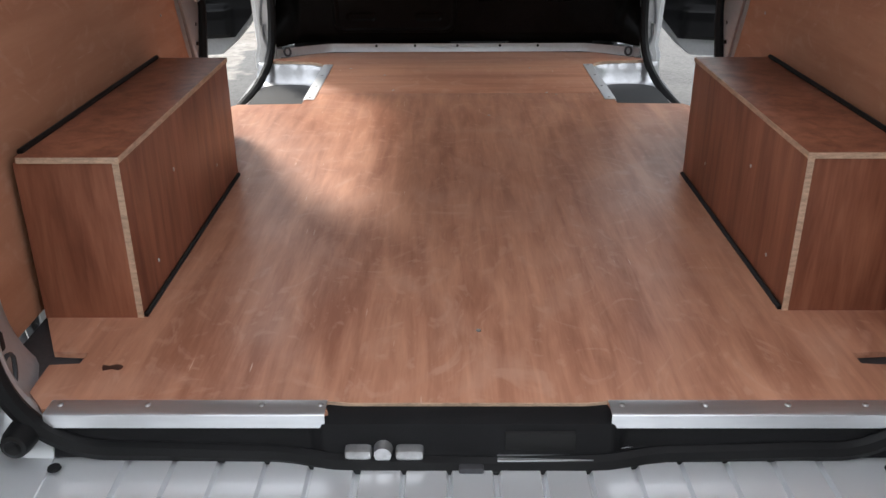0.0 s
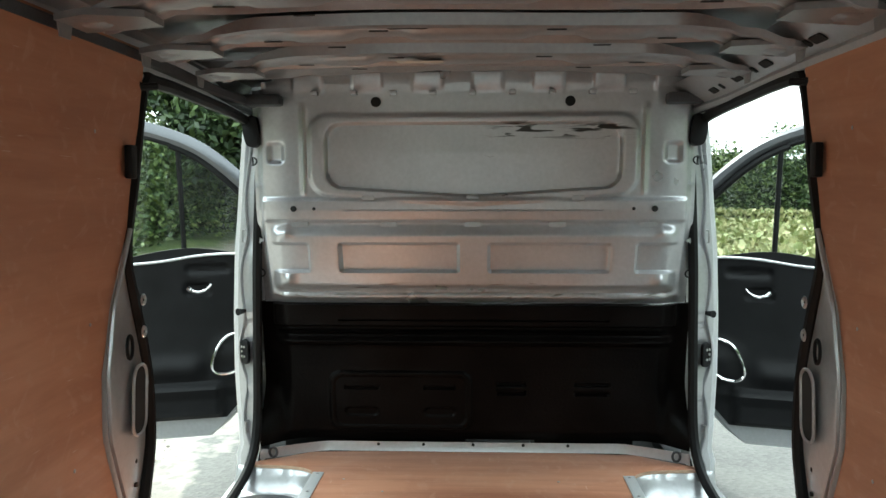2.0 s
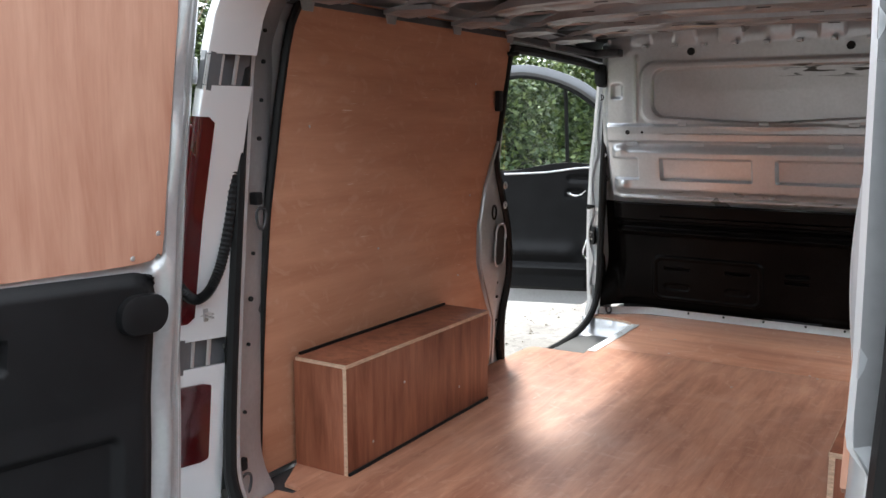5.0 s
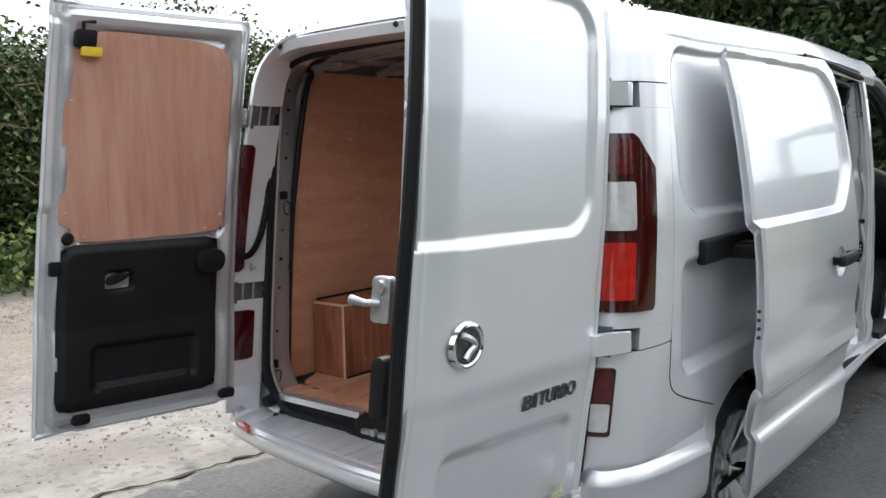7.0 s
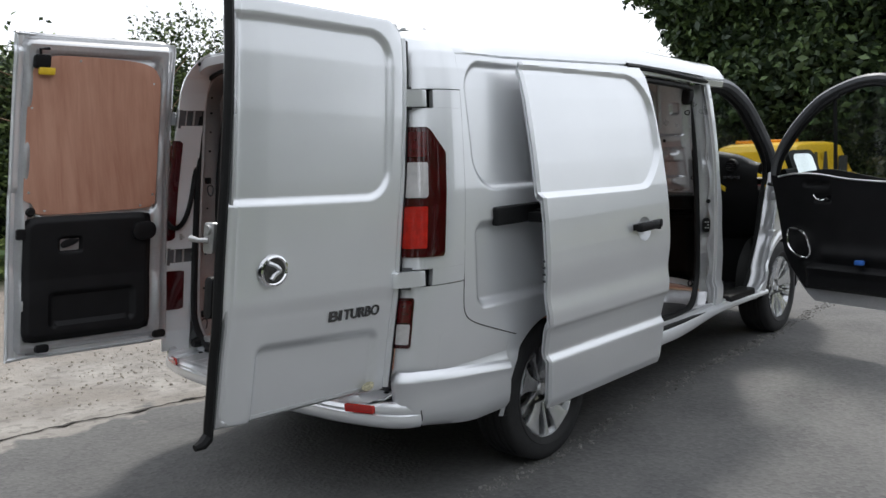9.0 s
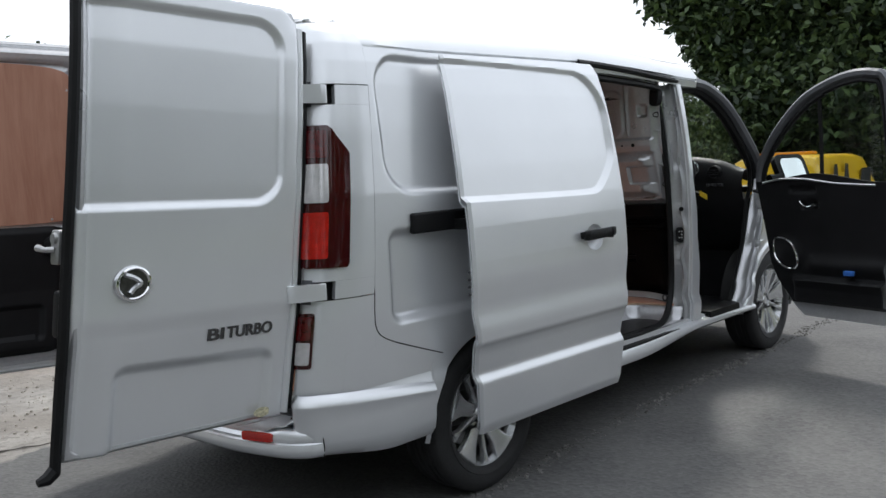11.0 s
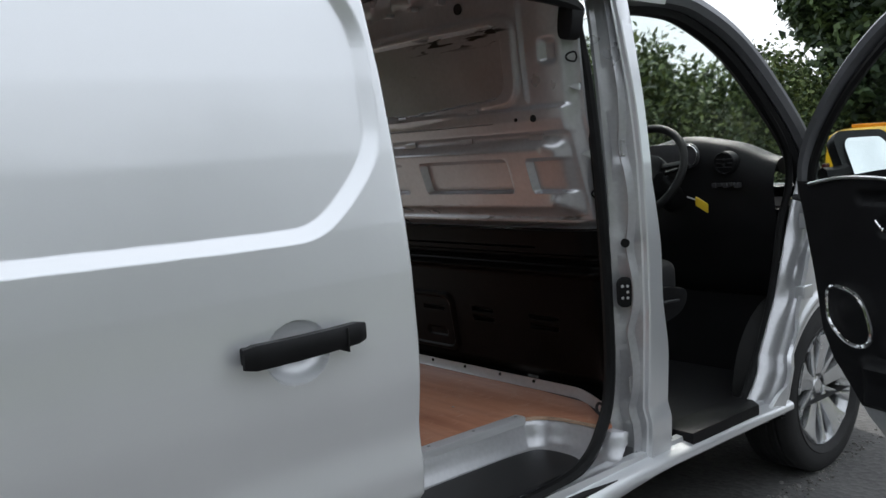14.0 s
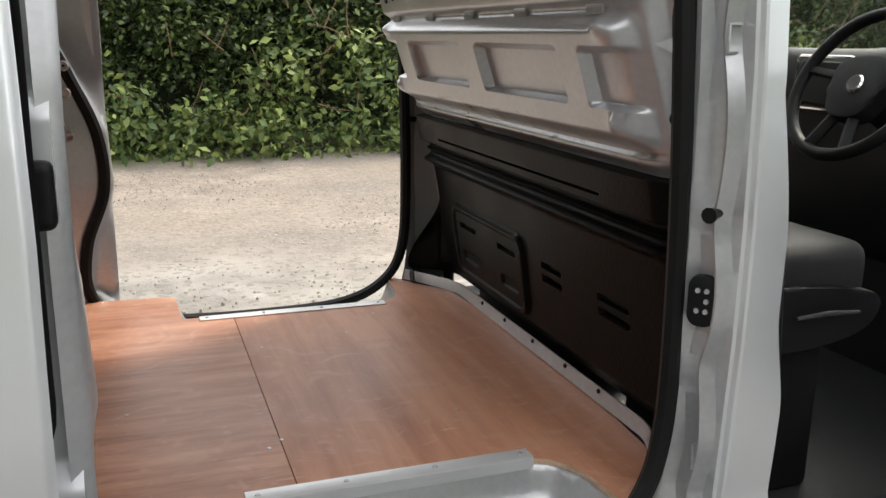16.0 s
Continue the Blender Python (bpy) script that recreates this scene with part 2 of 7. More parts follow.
def plywood(name, light, dark, axis, scale=1.0, rough=0.42, scuffs=0.0):
    """Rotary-cut red hardwood veneer: long streaks along axis, cathedral figure, small scuffs."""
    m = bpy.data.materials.new(name)
    m.use_nodes = True
    n, l = m.node_tree.nodes, m.node_tree.links
    p = n["Principled BSDF"]
    co = n.new("ShaderNodeTexCoord")

    def noise_at(stretch, size, detail, distort=0.0):
        mp, t = n.new("ShaderNodeMapping"), n.new("ShaderNodeTexNoise")
        mp.inputs["Scale"].default_value = stretch
        t.inputs["Scale"].default_value, t.inputs["Detail"].default_value, t.inputs["Distortion"].default_value = size, detail, distort
        l.new(co.outputs["Object"], mp.inputs["Vector"])
        l.new(mp.outputs[0], t.inputs["Vector"])
        return t
    long = tuple(0.09 if i == axis else 1.0 for i in range(3))
    mid = tuple(0.25 if i == axis else 1.0 for i in range(3))
    streak, figure = noise_at(long, 26 * scale, 5, 0.6), noise_at(mid, 5 * scale, 4, 1.6)
    patch, pore = noise_at((1, 1, 1), 1.7, 3), noise_at(long, 190 * scale, 2)
    ramp = n.new("ShaderNodeValToRGB")
    ramp.color_ramp.elements[0].position, ramp.color_ramp.elements[1].position = 0.39, 0.61
    ramp.color_ramp.elements[0].color, ramp.color_ramp.elements[1].color = (*dark, 1), (*light, 1)

    def weigh(a, w, b=None):
        t = n.new("ShaderNodeMath")
        t.operation = "MULTIPLY_ADD" if b else "MULTIPLY"
        t.inputs[1].default_value = w
        l.new(a, t.inputs[0])
        if b:
            l.new(b, t.inputs[2])
        return t.outputs[0]
    total = weigh(streak.outputs["Fac"], 0.38)
    total = weigh(figure.outputs["Fac"], 0.34, total)
    total = weigh(patch.outputs["Fac"], 0.18, total)
    total = weigh(pore.outputs["Fac"], 0.10, total)
    l.new(total, ramp.inputs["Fac"])
    l.new(ramp.outputs[0], p.inputs["Base Color"])
    rr = n.new("ShaderNodeMapRange")
    rr.inputs["To Min"].default_value, rr.inputs["To Max"].default_value = rough - 0.12, rough + 0.14
    l.new(patch.outputs["Fac"], rr.inputs["Value"])
    l.new(rr.outputs[0], p.inputs["Roughness"])
    bp = n.new("ShaderNodeBump")
    bp.inputs["Strength"].default_value, bp.inputs["Distance"].default_value = 0.12, 0.004
    l.new(streak.outputs["Fac"], bp.inputs["Height"])
    l.new(bp.outputs[0], p.inputs["Normal"])
    if scuffs:
        film, line, chip = noise_at((1, 1, 1), 2.4, 7, 2.6), noise_at((1.0, 0.05, 1), 150, 2), noise_at((1, 1, 1), 9, 2)
        curl, band = noise_at((1.0, 0.7, 1), 7.5, 4, 4.5), noise_at((1.0, 0.12, 1), 4.5, 3, 1.2)
        def above(v, a, b, top):
            t = n.new("ShaderNodeMapRange")
            for key, val in (("From Min", a), ("From Max", b), ("To Max", top)):
                t.inputs[key].default_value = val
            l.new(v, t.inputs["Value"])
            return t.outputs[0]
        gate = n.new("ShaderNodeMath")
        gate.operation = "MULTIPLY"
        l.new(above(line.outputs["Fac"], 0.685, 0.73, 1.0), gate.inputs[0])
        l.new(above(chip.outputs["Fac"], 0.56, 0.66, 0.8), gate.inputs[1])
        colour = ramp.outputs[0]
        for fac, tone in ((above(band.outputs["Fac"], 0.52, 0.66, 0.28), dark), (above(curl.outputs["Fac"], 0.56, 0.68, 0.34), (0.60, 0.36, 0.26)), (above(film.outputs["Fac"], 0.5, 0.8, scuffs), (0.56, 0.33, 0.24)), (gate.outputs[0], (0.68, 0.5, 0.4))):
            mx = n.new("ShaderNodeMixRGB")
            mx.inputs[2].default_value = (*tone, 1)
            l.new(fac, mx.inputs[0])
            l.new(colour, mx.inputs[1])
            colour = mx.outputs[0]
        l.new(colour, p.inputs["Base Color"])
    p.inputs["Specular IOR Level"].default_value = 0.35
    return m


def glassy(name, colour, rough=0.02, see=1.0):
    m = bpy.data.materials.new(name)
    m.use_nodes = True
    p = m.node_tree.nodes["Principled BSDF"]
    p.inputs["Base Color"].default_value = (*colour, 1)
    p.inputs["Roughness"].default_value, p.inputs["Transmission Weight"].default_value = rough, see
    p.inputs["IOR"].default_value = 1.3
    return m


SILVER = material("silver_paint", (0.80, 0.815, 0.835), 0.36, 0.58, 0.02, 3, 900, 0.0, coat=1.0, rough_vary=0.06)
# darker than the outer silver; pillars and front door pressings wear it as shade
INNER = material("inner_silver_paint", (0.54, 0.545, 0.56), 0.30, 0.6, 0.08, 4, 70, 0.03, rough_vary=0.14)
MATT = material("matt_black_rubber", (0.006, 0.006, 0.0065), 0.95, 0, 0.2, 20, 200, 0.1, spec=0.04)
# silver darkened to hold the shade on window frames, pillars and hinge recesses
FRAME = material("shaded_silver_paint", (0.15, 0.155, 0.165), 0.32, 0.5, 0.06, 5, 80, 0.02)
BLACK_TRIM = material("black_trim", (0.009, 0.009, 0.010), 0.5, 0, 0.2, 9, 500, 0.12, rough_vary=0.1, spec=0.2)
RUBBER = material("black_rubber", (0.008, 0.008, 0.0085), 0.5, 0, 0.2, 20, 300, 0.05, spec=0.22)
BLACK_COAT = material("black_coated_steel", (0.005, 0.004, 0.0038), 0.36, 0, 0.4, 7, 120, 0.1, rough_vary=0.25, spec=0.07)
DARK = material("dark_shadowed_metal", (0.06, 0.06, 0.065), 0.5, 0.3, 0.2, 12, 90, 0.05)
HOLE = material("hole_black", (0.008, 0.008, 0.008), 0.8, 0, 0.1)
ALU = material("brushed_aluminium", (0.72, 0.73, 0.74), 0.32, 0.9, 0.06, 5, 120, 0.04, stretch=(0.1, 1, 1))
ALU_LONG = material("brushed_aluminium_long", (0.76, 0.77, 0.78), 0.42, 0.5, 0.06, 5, 120, 0.04, stretch=(1, 0.1, 1))
CHROME = material("chrome", (0.85, 0.85, 0.86), 0.08, 1.0, 0.02, 5, 50, rough_vary=0.04)
STEEL = material("galvanised_steel", (0.5, 0.5, 0.5), 0.35, 0.8, 0.15, 20, 120, 0.05)
ALLOY = material("alloy", (0.72, 0.73, 0.74), 0.26, 0.8, 0.05, 8, 90, coat=0.3)
TYRE = material("tyre_rubber", (0.020, 0.020, 0.021), 0.75, 0, 0.25, 14, 160, 0.2)
PLY_FLOOR = plywood("floor_plywood", (0.57, 0.285, 0.18), (0.31, 0.125, 0.074), 1, 1.15, 0.38, 0.5)
PLY_FRONT = plywood("front_floor_plywood", (0.58, 0.29, 0.182), (0.36, 0.15, 0.09), 0, 0.6, 0.42, 0.5)
PLY_WALL = plywood("wall_plywood", (0.57, 0.285, 0.175), (0.42, 0.185, 0.105), 1, 0.7, 0.5, 0.15)
PLY_BOX = plywood("box_plywood", (0.37, 0.145, 0.083), (0.15, 0.047, 0.025), 2, 1.1, 0.42)
PLY_DOOR = plywood("door_plywood", (0.52, 0.285, 0.20), (0.38, 0.175, 0.115), 2, 1.0, 0.5)
PLY_EDGE = material("plywood_edge", (0.62, 0.43, 0.30), 0.7, 0, 0.25, 30, 200, 0.1, stretch=(1, 1, 4))
RED = material("red_lens", (0.05, 0.0015, 0.003), 0.10, 0, 0.25, 10, 90, coat=0.6)
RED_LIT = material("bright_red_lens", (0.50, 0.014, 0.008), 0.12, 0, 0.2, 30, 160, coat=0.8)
RED_MID = material("mid_red_lens", (0.10, 0.003, 0.005), 0.12, 0, 0.3, 40, 160, coat=0.5)
CLEAR = material("clear_lens", (0.66, 0.645, 0.645), 0.12, 0.2, 0.12, 14, 40, coat=0.8)
GLASS = glassy("window_glass", (0.80, 0.87, 0.84))
MIRROR = material("mirror_glass", (0.86, 0.88, 0.9), 0.02, 1.0, 0.0, rough_vary=0)
YELLOW = material("yellow_plastic", (0.80, 0.55, 0.03), 0.4, 0, 0.1)
SEAT = material("grey_seat_cloth", (0.013, 0.013, 0.0145), 0.9, 0, 0.25, 8, 400, 0.25)
DARK_CHROME = material("dark_chrome", (0.16, 0.16, 0.165), 0.22, 1.0, 0.3, 60, 200)
STEP_MAT = material("step_mat", (0.013, 0.013, 0.014), 0.5, 0, 0.2, 10, 260, 0.25)

# inner silver made darker, so the roof's weaker light is in the colour
ROOF_SHADED = material("shaded_roof_paint", (0.36, 0.36, 0.365), 0.36, 0.5, 0.1, 5, 70, 0.03, rough_vary=0.14)
BULK = material("bulkhead_silver_paint", (0.54, 0.545, 0.56), 0.30, 0.6, 0.08, 4, 70, 0.03, rough_vary=0.14)


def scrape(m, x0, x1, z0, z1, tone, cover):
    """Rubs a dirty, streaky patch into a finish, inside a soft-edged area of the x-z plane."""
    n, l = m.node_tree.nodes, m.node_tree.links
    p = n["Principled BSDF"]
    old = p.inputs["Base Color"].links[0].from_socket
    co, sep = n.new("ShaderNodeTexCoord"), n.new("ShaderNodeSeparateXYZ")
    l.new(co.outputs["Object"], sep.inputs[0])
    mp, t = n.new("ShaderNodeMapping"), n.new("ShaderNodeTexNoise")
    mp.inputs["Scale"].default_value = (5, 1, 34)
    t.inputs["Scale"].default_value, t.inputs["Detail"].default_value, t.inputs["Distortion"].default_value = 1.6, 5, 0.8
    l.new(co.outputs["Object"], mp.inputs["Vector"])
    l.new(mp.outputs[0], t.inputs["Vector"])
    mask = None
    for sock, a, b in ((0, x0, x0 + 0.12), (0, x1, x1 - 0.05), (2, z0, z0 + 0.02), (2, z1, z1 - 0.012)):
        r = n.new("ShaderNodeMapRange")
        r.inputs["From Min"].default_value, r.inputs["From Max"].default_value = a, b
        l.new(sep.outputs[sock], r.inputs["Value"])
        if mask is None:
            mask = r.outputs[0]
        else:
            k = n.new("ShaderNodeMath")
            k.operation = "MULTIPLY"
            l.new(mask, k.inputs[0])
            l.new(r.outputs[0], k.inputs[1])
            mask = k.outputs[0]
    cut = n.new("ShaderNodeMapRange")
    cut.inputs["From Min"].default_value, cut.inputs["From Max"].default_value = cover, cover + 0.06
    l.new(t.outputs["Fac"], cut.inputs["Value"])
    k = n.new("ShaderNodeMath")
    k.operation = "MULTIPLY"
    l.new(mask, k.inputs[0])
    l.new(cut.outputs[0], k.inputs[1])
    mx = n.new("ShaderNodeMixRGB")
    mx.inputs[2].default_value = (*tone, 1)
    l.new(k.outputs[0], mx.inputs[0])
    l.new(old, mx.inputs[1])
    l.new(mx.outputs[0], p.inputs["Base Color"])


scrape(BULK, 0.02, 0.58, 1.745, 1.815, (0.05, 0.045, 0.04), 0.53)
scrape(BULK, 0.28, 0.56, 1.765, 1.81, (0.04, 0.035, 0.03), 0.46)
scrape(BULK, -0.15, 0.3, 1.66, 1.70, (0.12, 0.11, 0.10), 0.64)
scrape(BULK, -0.75, 0.75, 1.16, 1.24, (0.24, 0.22, 0.20), 0.60)

# ---- ground ----


def ground_material():
    m = bpy.data.materials.new("ground_surface")
    m.use_nodes = True
    n, l = m.node_tree.nodes, m.node_tree.links
    p = n["Principled BSDF"]
    co, sep = n.new("ShaderNodeTexCoord"), n.new("ShaderNodeSeparateXYZ")
    l.new(co.outputs["Object"], sep.inputs[0])

    def tex(scale, detail=5, kind="ShaderNodeTexNoise"):
        t = n.new(kind)
        t.inputs["Scale"].default_value = scale
        if kind == "ShaderNodeTexNoise":
            t.inputs["Detail"].default_value = detail
        l.new(co.outputs["Object"], t.inputs["Vector"])
        return t

    def math_(op, a, b):
        t = n.new("ShaderNodeMath")
        t.operation = op
        for i, v in enumerate((a, b)):
            if isinstance(v, (int, float)):
                t.inputs[i].default_value = v
            else:
                l.new(v, t.inputs[i])
        return t.outputs[0]

    def rng(v, a, b, lo=0.0, hi=1.0):
        t = n.new("ShaderNodeMapRange")
        for k, x in (("From Min", a), ("From Max", b), ("To Min", lo), ("To Max", hi)):
            t.inputs[k].default_value = x
        l.new(v, t.inputs["Value"])
        return t.outputs[0]

    def mix(f, a, b):
        t = n.new("ShaderNodeMixRGB")
        for i, v in enumerate((f, a, b)):
            if isinstance(v, (tuple, float, int)):
                t.inputs[i].default_value = (*v, 1) if isinstance(v, tuple) else v
            else:
                l.new(v, t.inputs[i])
        return t.outputs[0]
    wide, mid, grit = tex(0.35, 5), tex(2.6, 6), tex(55, 3)
    stone = tex(48, kind="ShaderNodeTexVoronoi")
    x_soft = math_("ADD", sep.outputs[0], rng(mid.outputs[0], 0.2, 0.8, -0.5, 0.5))
    x_soft2 = math_("ADD", sep.outputs[0], rng(wide.outputs[0], 0.2, 0.8, -1.2, 1.2))
    fleck = rng(stone.outputs["Color"], 0.0, 1.0)
    asphalt = mix(rng(mid.outputs[0], 0.3, 0.7), (0.062, 0.062, 0.062), (0.10, 0.099, 0.096))
    asphalt = mix(math_("MULTIPLY", fleck, 0.35), asphalt, (0.20, 0.195, 0.19))
    pale = mix(rng(mid.outputs[0], 0.35, 0.65), (0.20, 0.185, 0.168), (0.34, 0.32, 0.29))
    pale = mix(math_("MULTIPLY", fleck, 0.4), pale, (0.20, 0.185, 0.165))
    dirt = mix(rng(mid.outputs[0], 0.36, 0.64), (0.17, 0.132, 0.102), (0.35, 0.283, 0.228))
    dirt = mix(rng(wide.outputs[0], 0.42, 0.6), dirt, (0.20, 0.155, 0.115))
    lump = tex(17, kind="ShaderNodeTexVoronoi")
    dirt = mix(rng(lump.outputs["Distance"], 0.25, 0.6, 0.0, 0.45), dirt, (0.15, 0.118, 0.09))
    rut = tex(1.1, 4)
    dirt = mix(rng(rut.outputs[0], 0.46, 0.60, 0.0, 0.75), dirt, (0.135, 0.112, 0.092))
    pebble = tex(26, kind="ShaderNodeTexVoronoi")
    dirt = mix(rng(pebble.outputs["Color"], 0.62, 0.78, 0.0, 0.55), dirt, (0.10, 0.088, 0.076))
    dirt = mix(math_("MULTIPLY", fleck, 0.35), dirt, (0.46, 0.43, 0.40))
    pale = mix(rng(rut.outputs[0], 0.50, 0.62, 0.0, 0.6), pale, (0.17, 0.148, 0.125))
    pale = mix(rng(pebble.outputs["Color"], 0.66, 0.80, 0.0, 0.5), pale, (0.12, 0.108, 0.097))
    field = mix(rng(mid.outputs[0], 0.3, 0.7), (0.05, 0.085, 0.02), (0.13, 0.15, 0.05))
    col = mix(rng(x_soft, -1.52, -1.42), pale, asphalt)
    col = mix(rng(x_soft2, -4.2, -2.6), dirt, col)
    col = mix(rng(x_soft2, -8.9, -8.0), field, col)
    col = mix(rng(x_soft2, 9.0, 10.5), col, field)
    col = mix(rng(sep.outputs[1], 30.0, 32.0), col, field)
    l.new(col, p.inputs["Base Color"])
    p.inputs["Roughness"].default_value = 0.85
    bp = n.new("ShaderNodeBump")
    bp.inputs["Strength"].default_value, bp.inputs["Distance"].default_value = 0.42, 0.007
    l.new(math_("ADD", stone.outputs["Distance"], grit.outputs[0]), bp.inputs["Height"])
    l.new(bp.outputs[0], p.inputs["Normal"])
    return m


RISE = 0.07  # the lane climbs this much from the rear axle of the van to the front one


def lane_rise(x, y):
    return RISE * smooth(1.3, 3.7, y) * smooth(-3.6, -1.6, x) * smooth(14.5, 6.5, y)


def ground_grid():
    xs = np.concatenate(([-3000, -600, -150, -60], np.arange(-30, 30.1, 0.75), [60, 150, 600, 3000]))
    ys = np.concatenate(([-3000, -600, -150, -60], np.arange(-30, 40.1, 0.75), [60, 150, 600, 3000]))
    X, Y = np.meshgrid(xs, ys, indexing="ij")
    Z = 0.012 * np.sin(X * 1.3 + 1) * np.sin(Y * 0.9) * (np.abs(X) > 2.2) + 0.03 * smooth(-5, -8, X) * np.sin(Y * 2.1 + X)
    Z = Z + 0.25 * smooth(-8.0, -9.5, X) * (np.abs(X) < 40)
    Z = Z + lane_rise(X, Y) - 0.28 * smooth(7.5, 14.5, Y) - 0.04 * smooth(14, 24, Y)
    return sheet(np.stack((X, Y, Z), 2))


solid("ground", ground_grid(), ground_material(), "grey asphalt lane beside a pale gravel and dirt verge", "ground", kind="structure")

CRACK = material("crack_dirt", (0.045, 0.04, 0.035), 0.95, 0, 0.3, 20, 150, 0.3)


def crack(points, width):
    rng = random.Random(3)
    left, right = [], []
    pts = smooth_loop(points, 14, False)
    for x, y in pts:
        j = (rng.random() - 0.5) * 0.05
        w = width * (0.2 + 1.8 * rng.random() ** 2)
        left.append((x - w + j, y, 0.006))
        right.append((x + w + j, y, 0.006))
    return sheet(np.array([left, right]), 0.004, True)


solid("pavement_crack", crack([(-1.75, -6), (-1.62, -2.4), (-1.66, -0.6), (-1.5, 0.3), (-1.42, 0.9)], 0.008), CRACK, "dark ragged crack where asphalt meets the verge", "crack", kind="structure")
SEAM = material("worn_seam", (0.25, 0.243, 0.23), 0.95, 0, 0.45, 14, 120, 0.5)


def loose_stones(count, seed, spots, size):
    """Small angular stones lying loose, each a squashed six-sided lump."""
    r = random.Random(seed)
    verts, faces = [], []
    for _ in range(count):
        x, y = spots(r)
        d = size * (0.35 + r.random() ** 3)
        g = float(lane_rise(x, y))
        k = len(verts)
        turn = r.random() * 6.28
        for j in range(6):
            a = turn + j * 1.047 + r.uniform(-0.3, 0.3)
            verts.append((x + d * math.cos(a), y + d * math.sin(a) * 0.75, g - 0.003))
        for j in range(6):
            a = turn + j * 1.047 + r.uniform(-0.2, 0.2)
            verts.append((x + 0.6 * d * math.cos(a), y + 0.5 * d * math.sin(a), g + d * (0.4 + 0.4 * r.random())))
        faces += [(k + j, k + (j + 1) % 6, k + 6 + (j + 1) % 6, k + 6 + j) for j in range(6)] + [tuple(k + 6 + j for j in range(6))]
    return verts, faces


def along_seam(r):
    y = r.uniform(0.2, 7.5)
    return 0.88 + r.gauss(0, 0.032) + 0.025 * math.sin(y * 2.1), y


def on_verge(r):
    return -1.7 - 5.8 * r.random() ** 0.8, r.uniform(-4, 10)


STONE = material("pale_stone", (0.40, 0.36, 0.31), 0.9, 0, 0.3, 3, 80, 0.3)
solid("seam_grit", loose_stones(1900, 4, along_seam, 0.010), SEAM, "pale worn grit along the asphalt seam", "grit", kind="stuff", flat=True)
solid("verge_stones", loose_stones(15000, 8, on_verge, 0.013), STONE, "loose pale stones scattered over the dirt verge", "stones", kind="stuff", flat=True)

# ---- hedges and trees ----


def leaf_material(name, light, dark):
    m = bpy.data.materials.new(name)
    m.use_nodes = True
    n, l = m.node_tree.nodes, m.node_tree.links
    p = n["Principled BSDF"]
    geo, ramp = n.new("ShaderNodeNewGeometry"), n.new("ShaderNodeValToRGB")
    ramp.color_ramp.elements[0].color, ramp.color_ramp.elements[1].color = (*dark, 1), (*light, 1)
    ramp.color_ramp.elements[0].position = 0.28
    l.new(geo.outputs["Random Per Island"], ramp.inputs["Fac"])
    l.new(ramp.outputs[0], p.inputs["Base Color"])
    p.inputs["Roughness"].default_value = 0.55
    p.inputs["Subsurface Weight"].default_value = 0.0
    return m


LEAF = leaf_material("hedge_leaves", (0.15, 0.21, 0.06), (0.022, 0.042, 0.012))
LEAF_DARK = leaf_material("tree_leaves", (0.088, 0.135, 0.042), (0.016, 0.032, 0.012))
LEAF_FIELD = leaf_material("field_leaves", (0.27, 0.33, 0.095), (0.06, 0.105, 0.028))
LEAF_FAR = leaf_material("far_hedge_leaves", (0.17, 0.22, 0.065), (0.035, 0.065, 0.018))
STRAW = leaf_material("dry_grass", (0.50, 0.45, 0.24), (0.20, 0.22, 0.07))
BARK = material("bark", (0.07, 0.055, 0.04), 0.9, 0, 0.3, 12, 60, 0.5)


def leaves(name, centres, size, mat, seed, label, category, parent=None, kind="stuff", up=0.3, group=""):
    """One diamond-shaped, slightly folded leaf at each centre."""
    r = np.random.RandomState(seed)
    k = len(centres)
    n = r.normal(size=(k, 3))
    n[:, 2] = np.abs(n[:, 2]) + up
    n /= np.linalg.norm(n, axis=1, keepdims=True)
    a = np.cross(n, r.normal(size=(k, 3)))
    a /= np.linalg.norm(a, axis=1, keepdims=True)
    b = np.cross(n, a)
    s = (size * (0.6 + 0.8 * r.rand(k)))[:, None]
    c = np.asarray(centres)
    fold = n * s * 0.18
    pts = np.stack((c - a * s, c + b * s * 0.55 + fold, c + a * s, c - b * s * 0.55 + fold), 1).reshape(-1, 3)
    me = bpy.data.meshes.new(name)
    me.vertices.add(4 * k)
    me.vertices.foreach_set("co", pts.ravel())
    me.loops.add(6 * k)
    base = np.arange(k)[:, None] * 4
    me.loops.foreach_set("vertex_index", (base + np.array([[0, 1, 2, 0, 2, 3]])).ravel().astype(np.int32))
    me.polygons.add(2 * k)
    me.polygons.foreach_set("loop_start", (np.arange(2 * k) * 3).astype(np.int32))
    me.materials.append(mat)
    me.update(calc_edges=True)
    ob = new(name, me)
    if parent:
        ob.parent = parent
        ob.matrix_parent_inverse = Matrix.Translation(-parent.location)
        if label:
            ob["label"] = label
        return ob
    return tagged(ob, label, category, group, kind)


def clumps(rng, centre, radii, count, per, spread):
    """Points in clumps spread over the outer part of an ellipsoid."""
    d = rng.normal(size=(count, 3))
    d /= np.linalg.norm(d, axis=1, keepdims=True)
    c = np.array(centre) + d * np.array(radii) * (0.55 + 0.5 * rng.rand(count, 1))
    return (c[:, None, :] + rng.normal(size=(count, per, 3)) * spread).reshape(-1, 3)


